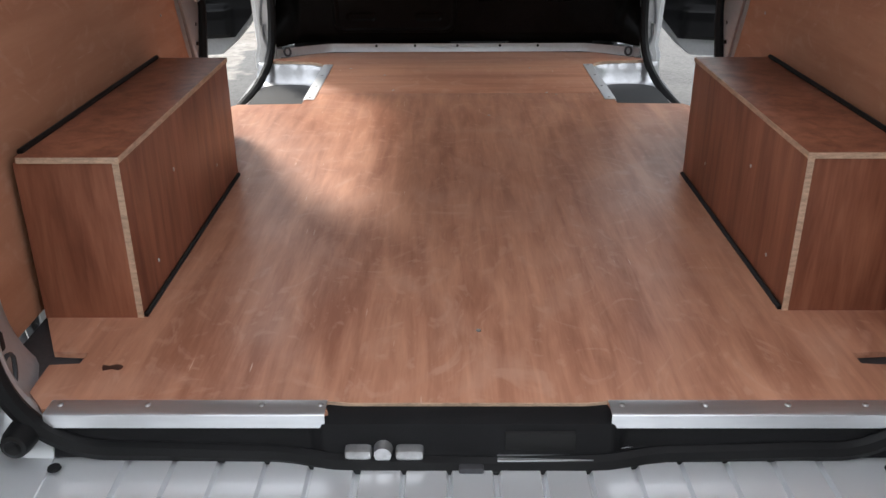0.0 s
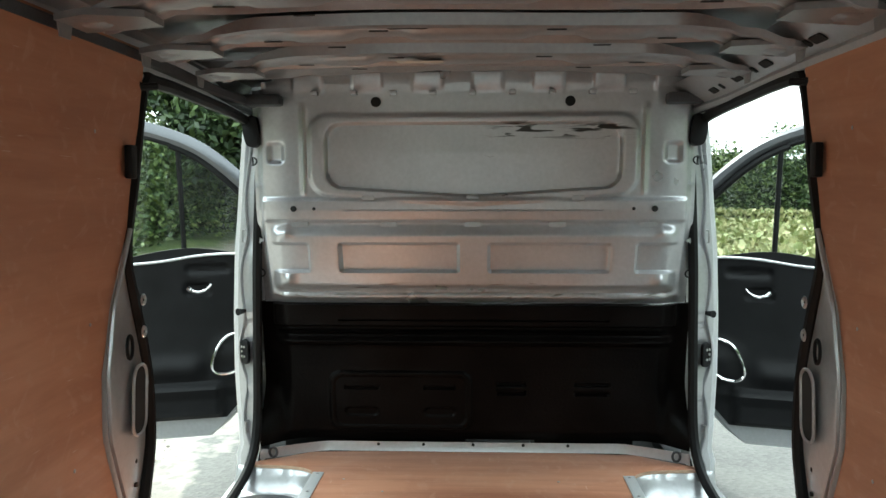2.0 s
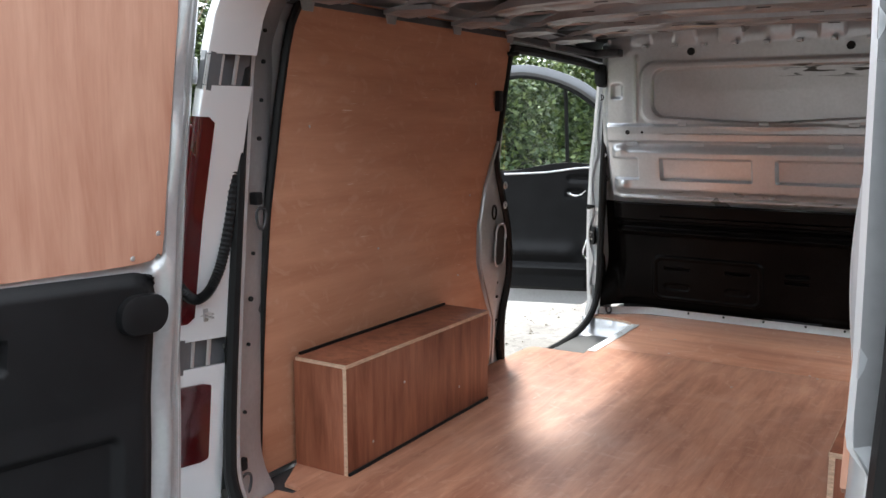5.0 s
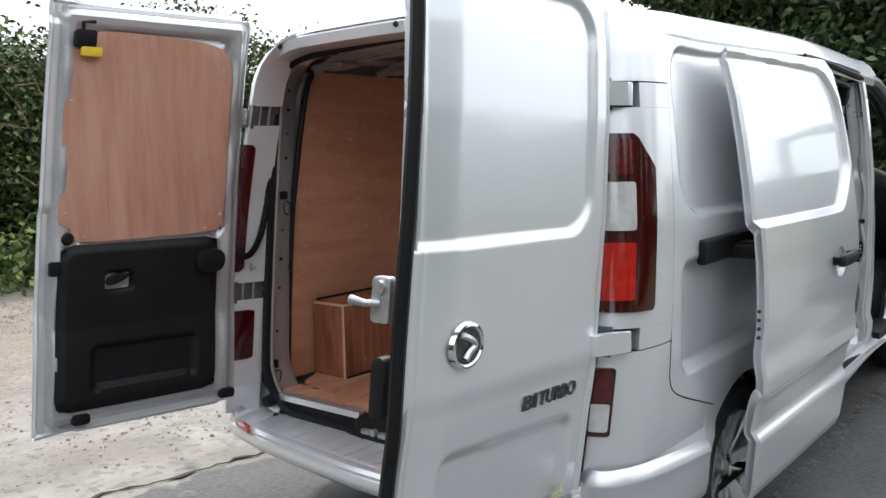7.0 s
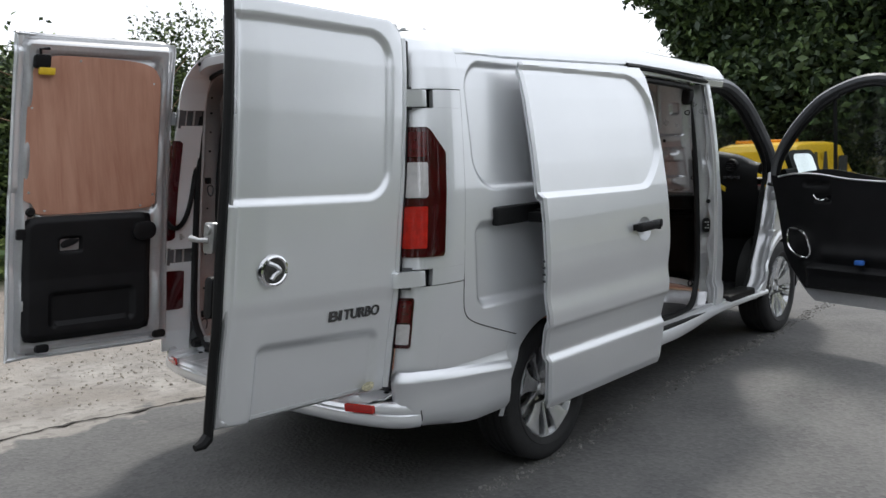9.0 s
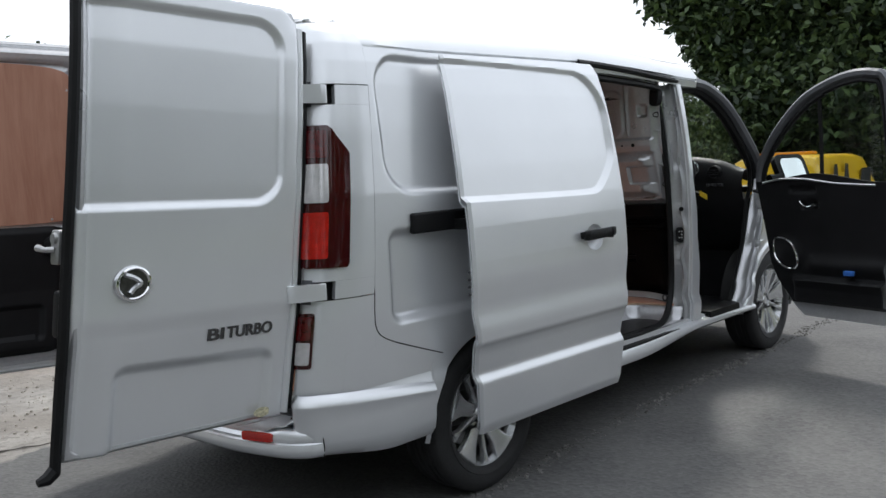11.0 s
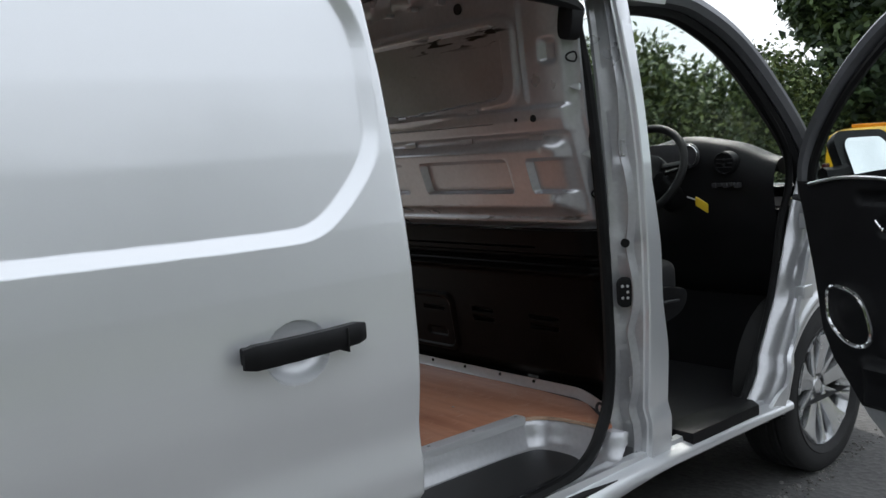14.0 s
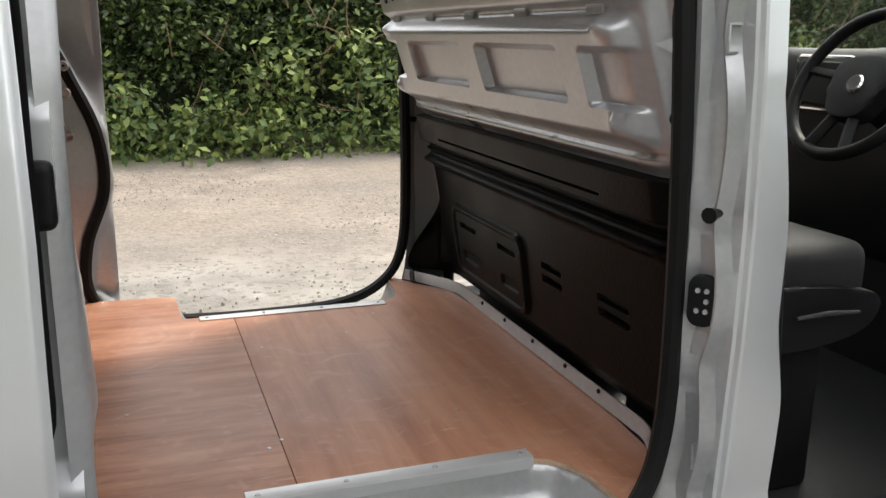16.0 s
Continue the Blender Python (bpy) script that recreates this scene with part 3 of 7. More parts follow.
def hedge_points(rng, line, depth, height, count, per, spread):
    """Clumps over the face and top of a hedge that follows a plan line, with an uneven top."""
    line = np.array(line, float)
    seg = np.linalg.norm(np.diff(line, axis=0), axis=1)
    s = rng.rand(count) * seg.sum()
    acc = np.concatenate(([0], np.cumsum(seg)))
    x, y = np.interp(s, acc, line[:, 0]), np.interp(s, acc, line[:, 1])
    top = height * (0.86 + 0.10 * np.sin(s * 0.9) + 0.07 * np.sin(s * 2.3 + 1) + 0.08 * rng.rand(count))
    z = top * rng.rand(count) ** 0.62
    bulge = 0.45 * np.sin(s * 1.1 + z) + 0.3 * np.sin(s * 2.7 - z * 2)
    off = depth * rng.rand(count) ** 1.6 + bulge * 0.4 + 0.35 * (z / height) ** 2 - 0.5 * (z < 0.5)
    i = np.clip(np.searchsorted(acc, s) - 1, 0, len(seg) - 1)
    d = np.diff(line, axis=0)[i] / seg[i][:, None]
    nx, ny = -d[:, 1], d[:, 0]
    c = np.stack((x + nx * off, y + ny * off, np.maximum(z, 0.08)), 1)
    p = (c[:, None, :] + rng.normal(size=(count, per, 3)) * spread).reshape(-1, 3)
    p[:, 2] = np.maximum(p[:, 2], 0.02)
    return p


hr = np.random.RandomState(11)
leaves("hedge", hedge_points(hr, [(-8.9, -16), (-8.7, -2), (-8.9, 6), (-9.2, 16)], 1.3, 3.6, 6400, 28, 0.13), 0.044, LEAF, 1, "tall overgrown green hedge along the gravel verge", "hedge")
leaves("hedge", hedge_points(hr, [(-9.2, 16), (-9.6, 28), (-4, 34), (6, 34), (15, 33), (20, 24), (24, 8)], 1.8, 3.7, 4200, 22, 0.20), 0.09, LEAF_FAR, 2, "bright green hedge across the far end of the lane", "hedge")
# near-black green standing in for the shade between the leaves
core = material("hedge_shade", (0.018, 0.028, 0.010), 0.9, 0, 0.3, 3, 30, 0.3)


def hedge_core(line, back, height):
    """A dark sheet behind the leaves, for the shade inside the hedge."""
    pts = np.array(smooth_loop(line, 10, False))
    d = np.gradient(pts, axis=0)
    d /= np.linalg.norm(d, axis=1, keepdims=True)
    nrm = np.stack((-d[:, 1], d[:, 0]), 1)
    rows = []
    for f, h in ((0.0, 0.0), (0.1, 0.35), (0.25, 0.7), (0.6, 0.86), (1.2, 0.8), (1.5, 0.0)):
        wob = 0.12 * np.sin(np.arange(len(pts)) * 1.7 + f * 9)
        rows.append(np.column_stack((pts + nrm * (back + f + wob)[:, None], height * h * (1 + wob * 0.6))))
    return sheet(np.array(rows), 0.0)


solid("hedge_core", hedge_core([(-8.9, -16), (-8.7, -2), (-8.9, 6), (-9.2, 16)], 0.9, 3.5), core, "dark sheet for the shade inside the hedge", "hedge", kind="stuff")
solid("hedge_core", hedge_core([(-9.2, 16), (-9.6, 28), (-4, 34), (6, 34), (15, 33), (20, 24), (24, 8)], 1.3, 3.4), core, "dark sheet for the shade inside the hedge", "hedge", kind="stuff")
leaves("far_trees", np.concatenate([clumps(hr, (x, y, h), (4.4, 4.4, h + 0.5), 230, 24, 0.4) for x, y, h in
       [(19, -9, 4.2), (20, -2, 4.8), (19, 5, 4.0), (21, 12, 4.6), (16, -15, 4.4), (9, -20, 5.0), (2, -22, 4.4), (-5, -21, 5.2), (-12, -18, 4.4)]]), 0.26, LEAF, 4, "distant line of mixed green trees", "trees")
gr = np.random.RandomState(5)
bramble_y = gr.uniform(-6, 12, 900)
bramble = np.column_stack((-8.0 - 0.7 * gr.rand(900), bramble_y, 0.15 + 1.5 * gr.rand(900) ** 1.3 * (0.6 + 0.4 * np.sin(bramble_y * 1.9))))
bramble = (bramble[:, None, :] + gr.normal(size=(900, 14, 3)) * 0.12).reshape(-1, 3)
bramble[:, 2] = np.maximum(bramble[:, 2], 0.03)
leaves("bramble", bramble, 0.056, LEAF_FIELD, 9, "bright bramble and ivy growing before the hedge", "bramble", up=0.1)
tw = random.Random(12)
twigs = []
for _ in range(260):
    y, z = tw.uniform(-6, 12), tw.uniform(0.2, 3.0)
    a = (-8.35 + tw.uniform(-0.2, 0.25), y, z)
    b_ = (a[0] + tw.uniform(-0.1, 0.25), y + tw.uniform(-0.5, 0.5), z + tw.uniform(-0.2, 0.6))
    twigs.append(tube([a, tuple(lerp(p, q, 0.5) + tw.uniform(-0.05, 0.05) for p, q in zip(a, b_)), b_], [0.009, 0.007, 0.004], 5))
solid("hedge_twigs", join(*twigs), material("dry_twig", (0.20, 0.13, 0.08), 0.85, 0, 0.3, 9, 60), "thin brown twigs poking from the hedge", "twigs", kind="stuff")
tufts = np.column_stack((-8.15 - 0.8 * gr.rand(5200) ** 2 + 0.25 * gr.normal(size=5200), gr.uniform(-14, 14, 5200), 0.02 + 0.28 * gr.rand(5200) ** 2))
leaves("verge_weeds", tufts, 0.06, LEAF_FIELD, 6, "low weeds and nettles at the foot of the hedge", "weeds", up=0.0)
gx = gr.uniform(-6, 16, 9000)
grass = np.column_stack((gx, 32.4 - 6.5 * smooth(9, 16, gx) + 1.5 * gr.rand(9000), -0.3 + 1.1 * gr.rand(9000)))
more = np.column_stack((gr.uniform(3.2, 15, 16000), 15 + 17 * gr.rand(16000), -0.25 + 0.75 * gr.rand(16000) ** 1.5))
grass = np.concatenate((grass, more))
leaves("long_grass", grass, 0.11, STRAW, 7, "tall dry grass growing before the far hedge", "grass", up=-0.2)


def tree(at, crowns, trunk_r, seed, label, size=0.16, per=26):
    rng = np.random.RandomState(seed)
    t = thing("tree", at, label, "tree")
    x, y, _ = at
    top = crowns[0][2]
    bits = [tube([(x, y, -0.1), (x + 0.1, y, top * 0.35), (x - 0.1, y + 0.2, top * 0.7), (x, y, top)], [trunk_r * 1.3, trunk_r, trunk_r * 0.75, trunk_r * 0.3], 10)]
    for cx, cy, cz, *_ in crowns:
        z0 = max(1.5, cz * 0.45)
        bits.append(tube([(x, y, z0), (lerp(x, cx, 0.5), lerp(y, cy, 0.5), lerp(z0, cz, 0.6)), (cx, cy, cz)], [trunk_r * 0.5, trunk_r * 0.3, 0.04], 7))
    part("trunk", join(*bits), BARK, t, "dark ridged bark")
    pts = np.concatenate([clumps(rng, (cx, cy, cz), (rx * k, ry * k, rz * k), int(n * rx * rz / 4), per, 0.26) for cx, cy, cz, rx, ry, rz in crowns for k, n in ((1.0, 190), (0.7, 110))])
    leaves("crown", pts, size, LEAF_DARK, seed, "", "", t, up=0.2)


tree((-7.5, 31, -0.3), [(-8.6, 30.5, 7.6, 4.2, 3.0, 3.2), (-4.8, 30, 6.4, 4.0, 3.0, 3.2), (-11.6, 30, 8.4, 2.4, 2.0, 1.6), (-12.6, 30, 8.3, 1.8, 1.8, 1.3), (-11.2, 30, 6.9, 2.0, 1.8, 1.3), (-10.6, 30, 5.3, 1.7, 1.6, 1.1), (-7.6, 29.5, 4.9, 2.6, 1.8, 1.5), (-3.9, 29.5, 4.6, 2.8, 1.8, 1.6), (-6.5, 29, 3.6, 3.0, 2.0, 1.7), (-8.8, 29, 3.3, 2.2, 1.6, 1.5), (-2.8, 29, 3.4, 3.0, 2.0, 1.8)], 0.36, 21, "large dark broadleaf tree overhanging the lane", 0.17, 30)
tree((1.5, 31, -0.3), [(-0.5, 30.5, 6.6, 4.2, 3.0, 3.4), (2.0, 30.5, 6.4, 3.0, 3.0, 3.2), (1.2, 29, 3.2, 3.0, 2.0, 1.7)], 0.34, 22, "large dark broadleaf tree overhanging the lane", 0.17, 30)

# ---- van: shell ----
van = thing("van", (0, 2.4, 0), "silver panel van with all its doors standing open", "van")
AXLE_R, AXLE_F = 0.97, 4.068
LEAN = 0.125  # forward slope of the rear face, per metre of height

body_x = curve_of([(0.28, 0.900), (0.36, 0.925), (0.50, 0.942), (0.555, 0.944), (0.60, 0.930), (0.70, 0.936), (0.90, 0.945), (1.10, 0.945), (1.25, 0.940), (1.35, 0.936), (1.60, 0.912), (1.78, 0.891), (1.86, 0.877), (1.93, 0.854), (1.98, 0.820), (2.01, 0.785), (2.03, 0.735), (2.042, 0.68)])


def side_x(y, z):
    """Half width of the shell at y, z."""
    rear = np.clip((0.55 - y) / 0.5, 0, 1.2)
    front = np.clip((y - 3.6) / 1.3, 0, 1)
    return body_x(z) - 0.012 * rear**2 - 0.16 * front**2


def arch(y, axle, r, low, hub=0.335):
    """Lower edge of a side panel over a wheel."""
    d = np.abs(y - axle)
    return np.where(d < r, np.maximum(hub + np.sqrt(np.maximum(r * r - d * d, 0)), low), low)


def quarter_relief(Y, Z):
    """Half width of the quarter panel with its pressings and swages."""
    X = side_x(Y, Z)
    up = sdbox(Y, Z, 0.385, 2.6, 1.335 - 0.02 * (Y - 0.5), 1.905, 0.15)
    X = X - 0.024 * (1 - smooth(-0.035, 0, up))
    X = X - press(Y, Z, 0.365, 2.6, 0.82, 1.215, 0.07, 0.030, 0.05)
    return X


def gap_y(z):
    """The joint between side panel and rear corner."""
    return 0.285 + 0.088 * np.clip(z - 0.92, 0, 1)


def quarter_panel():
    F, Z = np.meshgrid(np.linspace(0, 1, 170), np.linspace(0.76, 1.922, 190), indexing="ij")
    Y = lerp(gap_y(Z) + 0.0003, 1.86, F)
    upper = sheet(np.stack((quarter_relief(Y, Z), Y, Z), 2), 0.02)
    pieces = [upper]
    for y0, y1 in ((0.585, 1.355), (1.355, 1.86)):
        ys = np.linspace(y0, y1, 70)
        lo = arch(ys, AXLE_R, 0.385, 0.30)
        V = np.linspace(0, 1, 40)
        Y = np.repeat(ys[:, None], 40, 1)
        Z = lo[:, None] + (0.76 - lo[:, None]) * V[None, :]
        pieces.append(sheet(np.stack((quarter_relief(Y, Z), Y, Z), 2), 0.02))
    return join(*pieces)


def corner_line(z):
    """Plan curve of the rear corner at height z, from the side panel to the rear flange."""
    l = LEAN * (z - 1.0)
    x, g = float(side_x(0.36, z)), float(gap_y(z)) if z >= 0.76 else 0.585
    t = 0.03 * max(0, (z - 1.86) / 0.17) ** 2
    return [(float(side_x(g, z)), g), (x - 0.001, (0.235 if z >= 0.76 else 0.36) + l * 0.8 + t), (x - 0.004, 0.20 + l * 0.9 + t), (x - 0.010, 0.165 + l + t), (x - 0.021, 0.12 + l + t), (x - 0.038, 0.086 + l + t), (x - 0.066, 0.060 + l + t), (x - 0.112, 0.036 + l + t), (x - 0.124, 0.052 + l + t), (min(0.778, x - 0.15), 0.168 + l + t)]


def corner_grid(z0, z1, u0, u1, nz=40, nu=40, out=0.0):
    rows = []
    for z in np.linspace(z0, z1, nz):
        pts = np.array(smooth_loop(corner_line(z), 12, False))
        s = np.linspace(0, 1, len(pts))
        us = np.linspace(u0, u1, nu)
        rows.append(np.column_stack((np.interp(us, s, pts[:, 0]), np.interp(us, s, pts[:, 1]), np.full(nu, z))))
    P = np.array(rows)
    if out:
        n = np.cross(np.gradient(P, axis=0), np.gradient(P, axis=1))
        n /= np.linalg.norm(n, axis=2, keepdims=True)
        P = P + n * out
    return P


def patch_on_corner(z0, z1, u0, u1, r, out, thick, cut=0.0, tilt=0.0):
    """A rounded lens that lies on the rear corner; cut slopes its upper outer corner."""
    P = []
    for fz in np.linspace(0, 1, 36):
        z = lerp(z0, z1, fz)
        inset = cut * max(0, (fz - 0.80) / 0.20) - tilt * fz
        edge = min(fz * (z1 - z0), (1 - fz) * (z1 - z0))
        soft = 0.0 if edge > r else (r - math.sqrt(max(r * r - (r - edge) ** 2, 0))) * 1.6
        P.append(corner_grid(z, z, u0 + soft + inset, u1 - soft, 1, 24)[0])
    P = np.array(P)
    n = np.cross(np.gradient(P, axis=0), np.gradient(P, axis=1))
    n /= np.maximum(np.linalg.norm(n, axis=2, keepdims=True), 1e-9)
    return P + n * out, thick


def corner_skin():
    return join(sheet(corner_grid(1.036, 1.69, 0, 1, 50, 50), 0.012), sheet(corner_grid(0.969, 1.0355, 0, 0.45, 6, 18), 0.03), sheet(corner_grid(1.6905, 1.765, 0, 0.45, 6, 18), 0.03), sheet(corner_grid(1.769, 2.04, 0, 1, 40, 50), 0.012), sheet(corner_grid(0.76, 0.965, 0, 1, 20, 50), 0.012), sheet(corner_grid(0.605, 0.7599, 0, 1, 16, 60), 0.012), sheet(corner_grid(0.50, 0.6049, 0, 1, 8, 60), 0.012))


def pocket(z0, z1):
    """Sunk skin behind a rear door hinge; its shade goes into the colour."""
    P = corner_grid(z0, z1, 0.60, 1.0, 6, 30, -0.026)
    return sheet(P, 0.02)


for s, side in ((1, "right"), (-1, "left")):
    part("quarter_panel", sided(quarter_panel(), s), SILVER, van)
    rim = corner_grid(2.03, 2.04, 0, 0.78, 2, 40)[1]
    hub = np.array((0.40, 0.46, 2.052))
    dome = np.array([rim + (np.array((hub[0], max(hub[1], 0), 0)) - rim) * (1, 1, 0) * g + np.array((0, 0, 0.012)) * math.sin(min(g * 3, 1) * math.pi / 2) for g in np.linspace(0, 0.8, 14)])
    part("roof_corner", sided(sheet(dome, 0.004), s), SILVER, van)
    part("rear_corner", sided(corner_skin(), s), SILVER, van)
    gap = [(y, z) for y, z in smooth_loop([(0.3598, 1.765), (0.3233, 1.35), (0.2895, 0.965), (0.2855, 0.88), (0.292, 0.832), (0.318, 0.797), (0.38, 0.765), (0.50, 0.722), (0.66, 0.668)], 8, False)]
    part("panel_gap", sided(tube([(float(quarter_relief(y, z)) - 0.001, y, z) for y, z in gap], [0.0013 if z > 0.97 else 0.0028 for y, z in gap], 6), s), HOLE, van)
    for z0, z1 in ((1.68, 1.775), (0.955, 1.045)):
        # greyer than the body paint, for the shade in the recess
        part("hinge_recess", sided(pocket(z0, z1), s), FRAME, van, "hinge recess greyed for its shade")
        # black sheet in place of the shadow next to the hinge arm
        part("hinge_gap", sided(sheet(corner_grid(z0, z1, 0.40, 0.63, 4, 12, -0.045), 0.01), s), HOLE, van, "black sheet for the shade beside the hinge")
    for z0, z1 in ((1.69, 1.769), (0.965, 1.036)):
        for u, r in ((0.80, 0.004), (0.845, 0.003), (0.885, 0.006), (0.918, 0.005), (0.95, 0.006)):
            g = corner_grid(z0 + 0.002, z1 - 0.002, u - 0.01, u + 0.01, 4, 3, -0.007)[:, 1]
            part("hinge_rib", sided(tube([tuple(q) for q in g], r, 6), s), ALU, van)
    P, th = patch_on_corner(1.085, 1.612, 0.335, 0.912, 0.012, 0.010, 0.03, 0.19)
    lamp = part("rear_lamp", sided(sheet(P, 0.03), s), RED, van, "tall dark red tail lamp lens")
    P, th = patch_on_corner(1.325, 1.468, 0.545, 0.765, 0.012, 0.014, 0.01)
    part("reversing_lens", sided(sheet(P, 0.006), s), CLEAR, lamp, "clear white reversing lens")
    P, th = patch_on_corner(1.120, 1.290, 0.545, 0.775, 0.008, 0.014, 0.01)
    part("brake_lens", sided(sheet(P, 0.006), s), RED_LIT, lamp, "bright red brake lens")
    P, th = patch_on_corner(1.490, 1.592, 0.555, 0.765, 0.010, 0.0135, 0.01)
    part("upper_lens", sided(sheet(P, 0.006), s), RED_MID, lamp, "mid red upper lens")
    P, th = patch_on_corner(0.717, 0.922, 0.655, 0.955, 0.010, 0.008, 0.01)
    fog = part("fog_lamp", sided(sheet(P, 0.03), s), RED, van, "small rectangular lower lamp")
    P, th = patch_on_corner(0.732, 0.815, 0.675, 0.79, 0.008, 0.012, 0.01)
    part("clear_lens", sided(sheet(P, 0.006), s), CLEAR, fog, "ribbed clear lens")
    P, th = patch_on_corner(0.823, 0.910, 0.675, 0.79, 0.008, 0.012, 0.01)
    part("red_lens", sided(sheet(P, 0.006), s), RED_MID, fog, "dark red lens")


def roof_z(x):
    return 2.056 - 0.012 * (np.abs(x) / 0.7) ** 2 - 1.0 * np.clip(np.abs(x) - 0.66, 0, 1) ** 1.6


def roof_skin():
    xs = np.linspace(-0.80, 0.80, 90)
    ys = np.concatenate((np.linspace(0.205, 3.05, 60), np.linspace(3.08, 3.26, 10)))
    X, Y = np.meshgrid(xs, ys, indexing="ij")
    Y = Y + 0.125 * np.clip((np.abs(X) - 0.64) / 0.15, 0, 1.1) ** 2 * np.clip((0.9 - Y) / 0.695, 0, 1)
    lip = np.clip((3.05 - Y) / -0.27, 0, 1)
    Z = roof_z(X) - 0.075 * lip**1.6 - 0.045 * smooth(1.9, 3.1, Y) * smooth(0.45, 0.74, np.abs(X))
    Z = Z + 0.006 * np.sin(X * 22) * (np.abs(X) < 0.6) * smooth(0.4, 0.6, Y) * smooth(3.0, 2.8, Y)
    Z = Z - 0.007 * smooth(0.9, 0.35, Y) * smooth(0.45, 0.6, np.abs(X))
    return sheet(np.stack((X, Y, Z), 2), 0.004)


part("roof", roof_skin(), SILVER, van)


def cant_rail():
    """The upper rail of the shell over the side openings."""
    ys = np.linspace(0.372, 3.12, 60)
    prof = [(0.842, 1.884), (0.850, 1.918), (0.838, 1.926), (0.853, 1.934), (0.845, 1.955), (0.820, 1.992), (0.785, 2.020), (0.735, 2.040), (0.74, 2.015), (0.825, 1.965), (0.835, 1.90)]
    rows = []
    for x, z in prof + prof[:1]:
        flush = 0.850 if x == 0.838 else x
        rows.append([(lerp(min(flush, float(side_x(y, z)) - 0.004 * (x < 0.80)), x, smooth(0.46, 0.75, y)), y, z - 0.045 * float(smooth(1.9, 3.1, y))) for y in ys])
    return sheet(np.array(rows), 0.0)


for s in (1, -1):
    part("cant_rail", sided(cant_rail(), s), SILVER, van)

# rear header over the door opening
def header():
    xs = np.linspace(-0.70, 0.70, 60)
    prof = [(0.235, 2.052), (0.208, 2.050), (0.196, 2.040), (0.200, 2.000), (0.235, 1.990), (0.36, 1.985)]
    return sheet(np.array([[(x, y + 0.125 * max(0, (abs(x) - 0.64) / 0.15) ** 2, z - 0.014 * (x / 0.7) ** 2 - 0.05 * (z < 2.02) * max(0, (abs(x) - 0.55) / 0.2) ** 2) for x in xs] for y, z in prof]), 0.012)


part("roof_header", header(), SILVER, van)

for x, z in ((0.66, 2.005), (0.05, 2.03), (-0.05, 2.03)):
    for s in ((1, -1) if x > 0.1 else (1,)):
        part("header_plug", lathe([(0, 0.006), (0.009, 0.005), (0.012, 0.0)], 12, lambda px, py, h: (s * x + px, 0.196 - h, z + py)), HOLE, van)

for s in (1, -1):
    part("gutter", sided(tube([(0.846 - 0.03 * smooth(2.7, 3.1, y), y, 1.908 - 0.045 * smooth(1.9, 3.1, y)) for y in np.linspace(1.84, 3.10, 24)], 0.017, 8), s), RUBBER, van, "black rubber rain gutter")

# ---- van: rear end, sill and bumper ----


def bumper_plan(pts, out=0.0, n=14):
    """A plan line of the bumper's outer face, moved outward."""
    p = np.array(smooth_loop(pts, n, False))
    d = np.gradient(p, axis=0)
    d /= np.linalg.norm(d, axis=1, keepdims=True)
    return p + np.stack((d[:, 1], -d[:, 0]), 1) * -out


def bumper_end():
    """Side wing of the bumper: its upper crease falls from the corner to the wheel arch."""
    rows = []
    for out, dz, zl in ((-0.012, 0.012, 0), (-0.006, 0.004, 0), (0.0, -0.002, 0), (0.009, -0.024, 0), (0.010, -0.029, 0), (0.008, -0.034, 0), (0.005, None, 0.50), (0.0, None, 0.42), (-0.008, None, 0.375), (-0.03, None, 0.345), (-0.10, None, 0.33)):
        p = bumper_plan([(0.942, 0.605), (0.943, 0.40), (0.938, 0.20), (0.926, 0.09), (0.908, 0.032), (0.880, -0.002), (0.845, -0.015), (0.80, 0.01)], out)
        y = p[:, 1]
        line = 0.555 + (0.60 - np.clip(y, 0.05, 0.6)) * 0.10
        rows.append(np.column_stack((p, line + dz if dz is not None else zl + 0.055 * (0.5 - zl) / 0.155 * smooth(0.42, 0.0, y))))
    return sheet(np.array(rows), 0.0, True)


def bumper_skin():
    """The low rear beam: a rounded ledge over a recessed band and a bolder lower lip."""
    rows = []
    for out, z in ((-0.085, 0.484), (-0.06, 0.494), (-0.022, 0.503), (-0.008, 0.500), (0.0, 0.490), (0.002, 0.468), (-0.001, 0.457), (0.006, 0.452), (0.010, 0.436), (0.008, 0.415), (-0.004, 0.402), (-0.03, 0.395), (-0.12, 0.39)):
        p = bumper_plan([(0.912, 0.050), (0.892, 0.006), (0.852, -0.030), (0.786, -0.060), (0.66, -0.090), (0.5, -0.110), (0.0, -0.125)], out)
        drop = 0.020 * smooth(0.80, 0.70, p[:, 0]) * (z > 0.48)
        rows.append(np.column_stack((p, np.full(len(p), z) - drop)))
    half = np.array(rows)
    other = half[:, ::-1].copy()
    other[:, :, 0] *= -1
    return sheet(np.concatenate((half, other[:, 1:]), 1), 0.0, True)


bumper = part("rear_bumper", bumper_skin(), SILVER, van)
for s in (1, -1):
    part("bumper_end", sided(bumper_end(), s), SILVER, bumper)
    part("bumper_seam", sided(tube([(0.911, 0.046, 0.499), (0.9145, 0.045, 0.47), (0.921, 0.044, 0.44), (0.913, 0.046, 0.402)], 0.0022, 6), s), HOLE, bumper)
    part("sensor", sided(lathe([(0, 0.002), (0.008, 0.002), (0.009, 0.0)], 14, lambda px, py, h: (0.80 + px, -0.0535 + 0.6 * px - h, 0.428 + py)), s), SILVER, bumper)


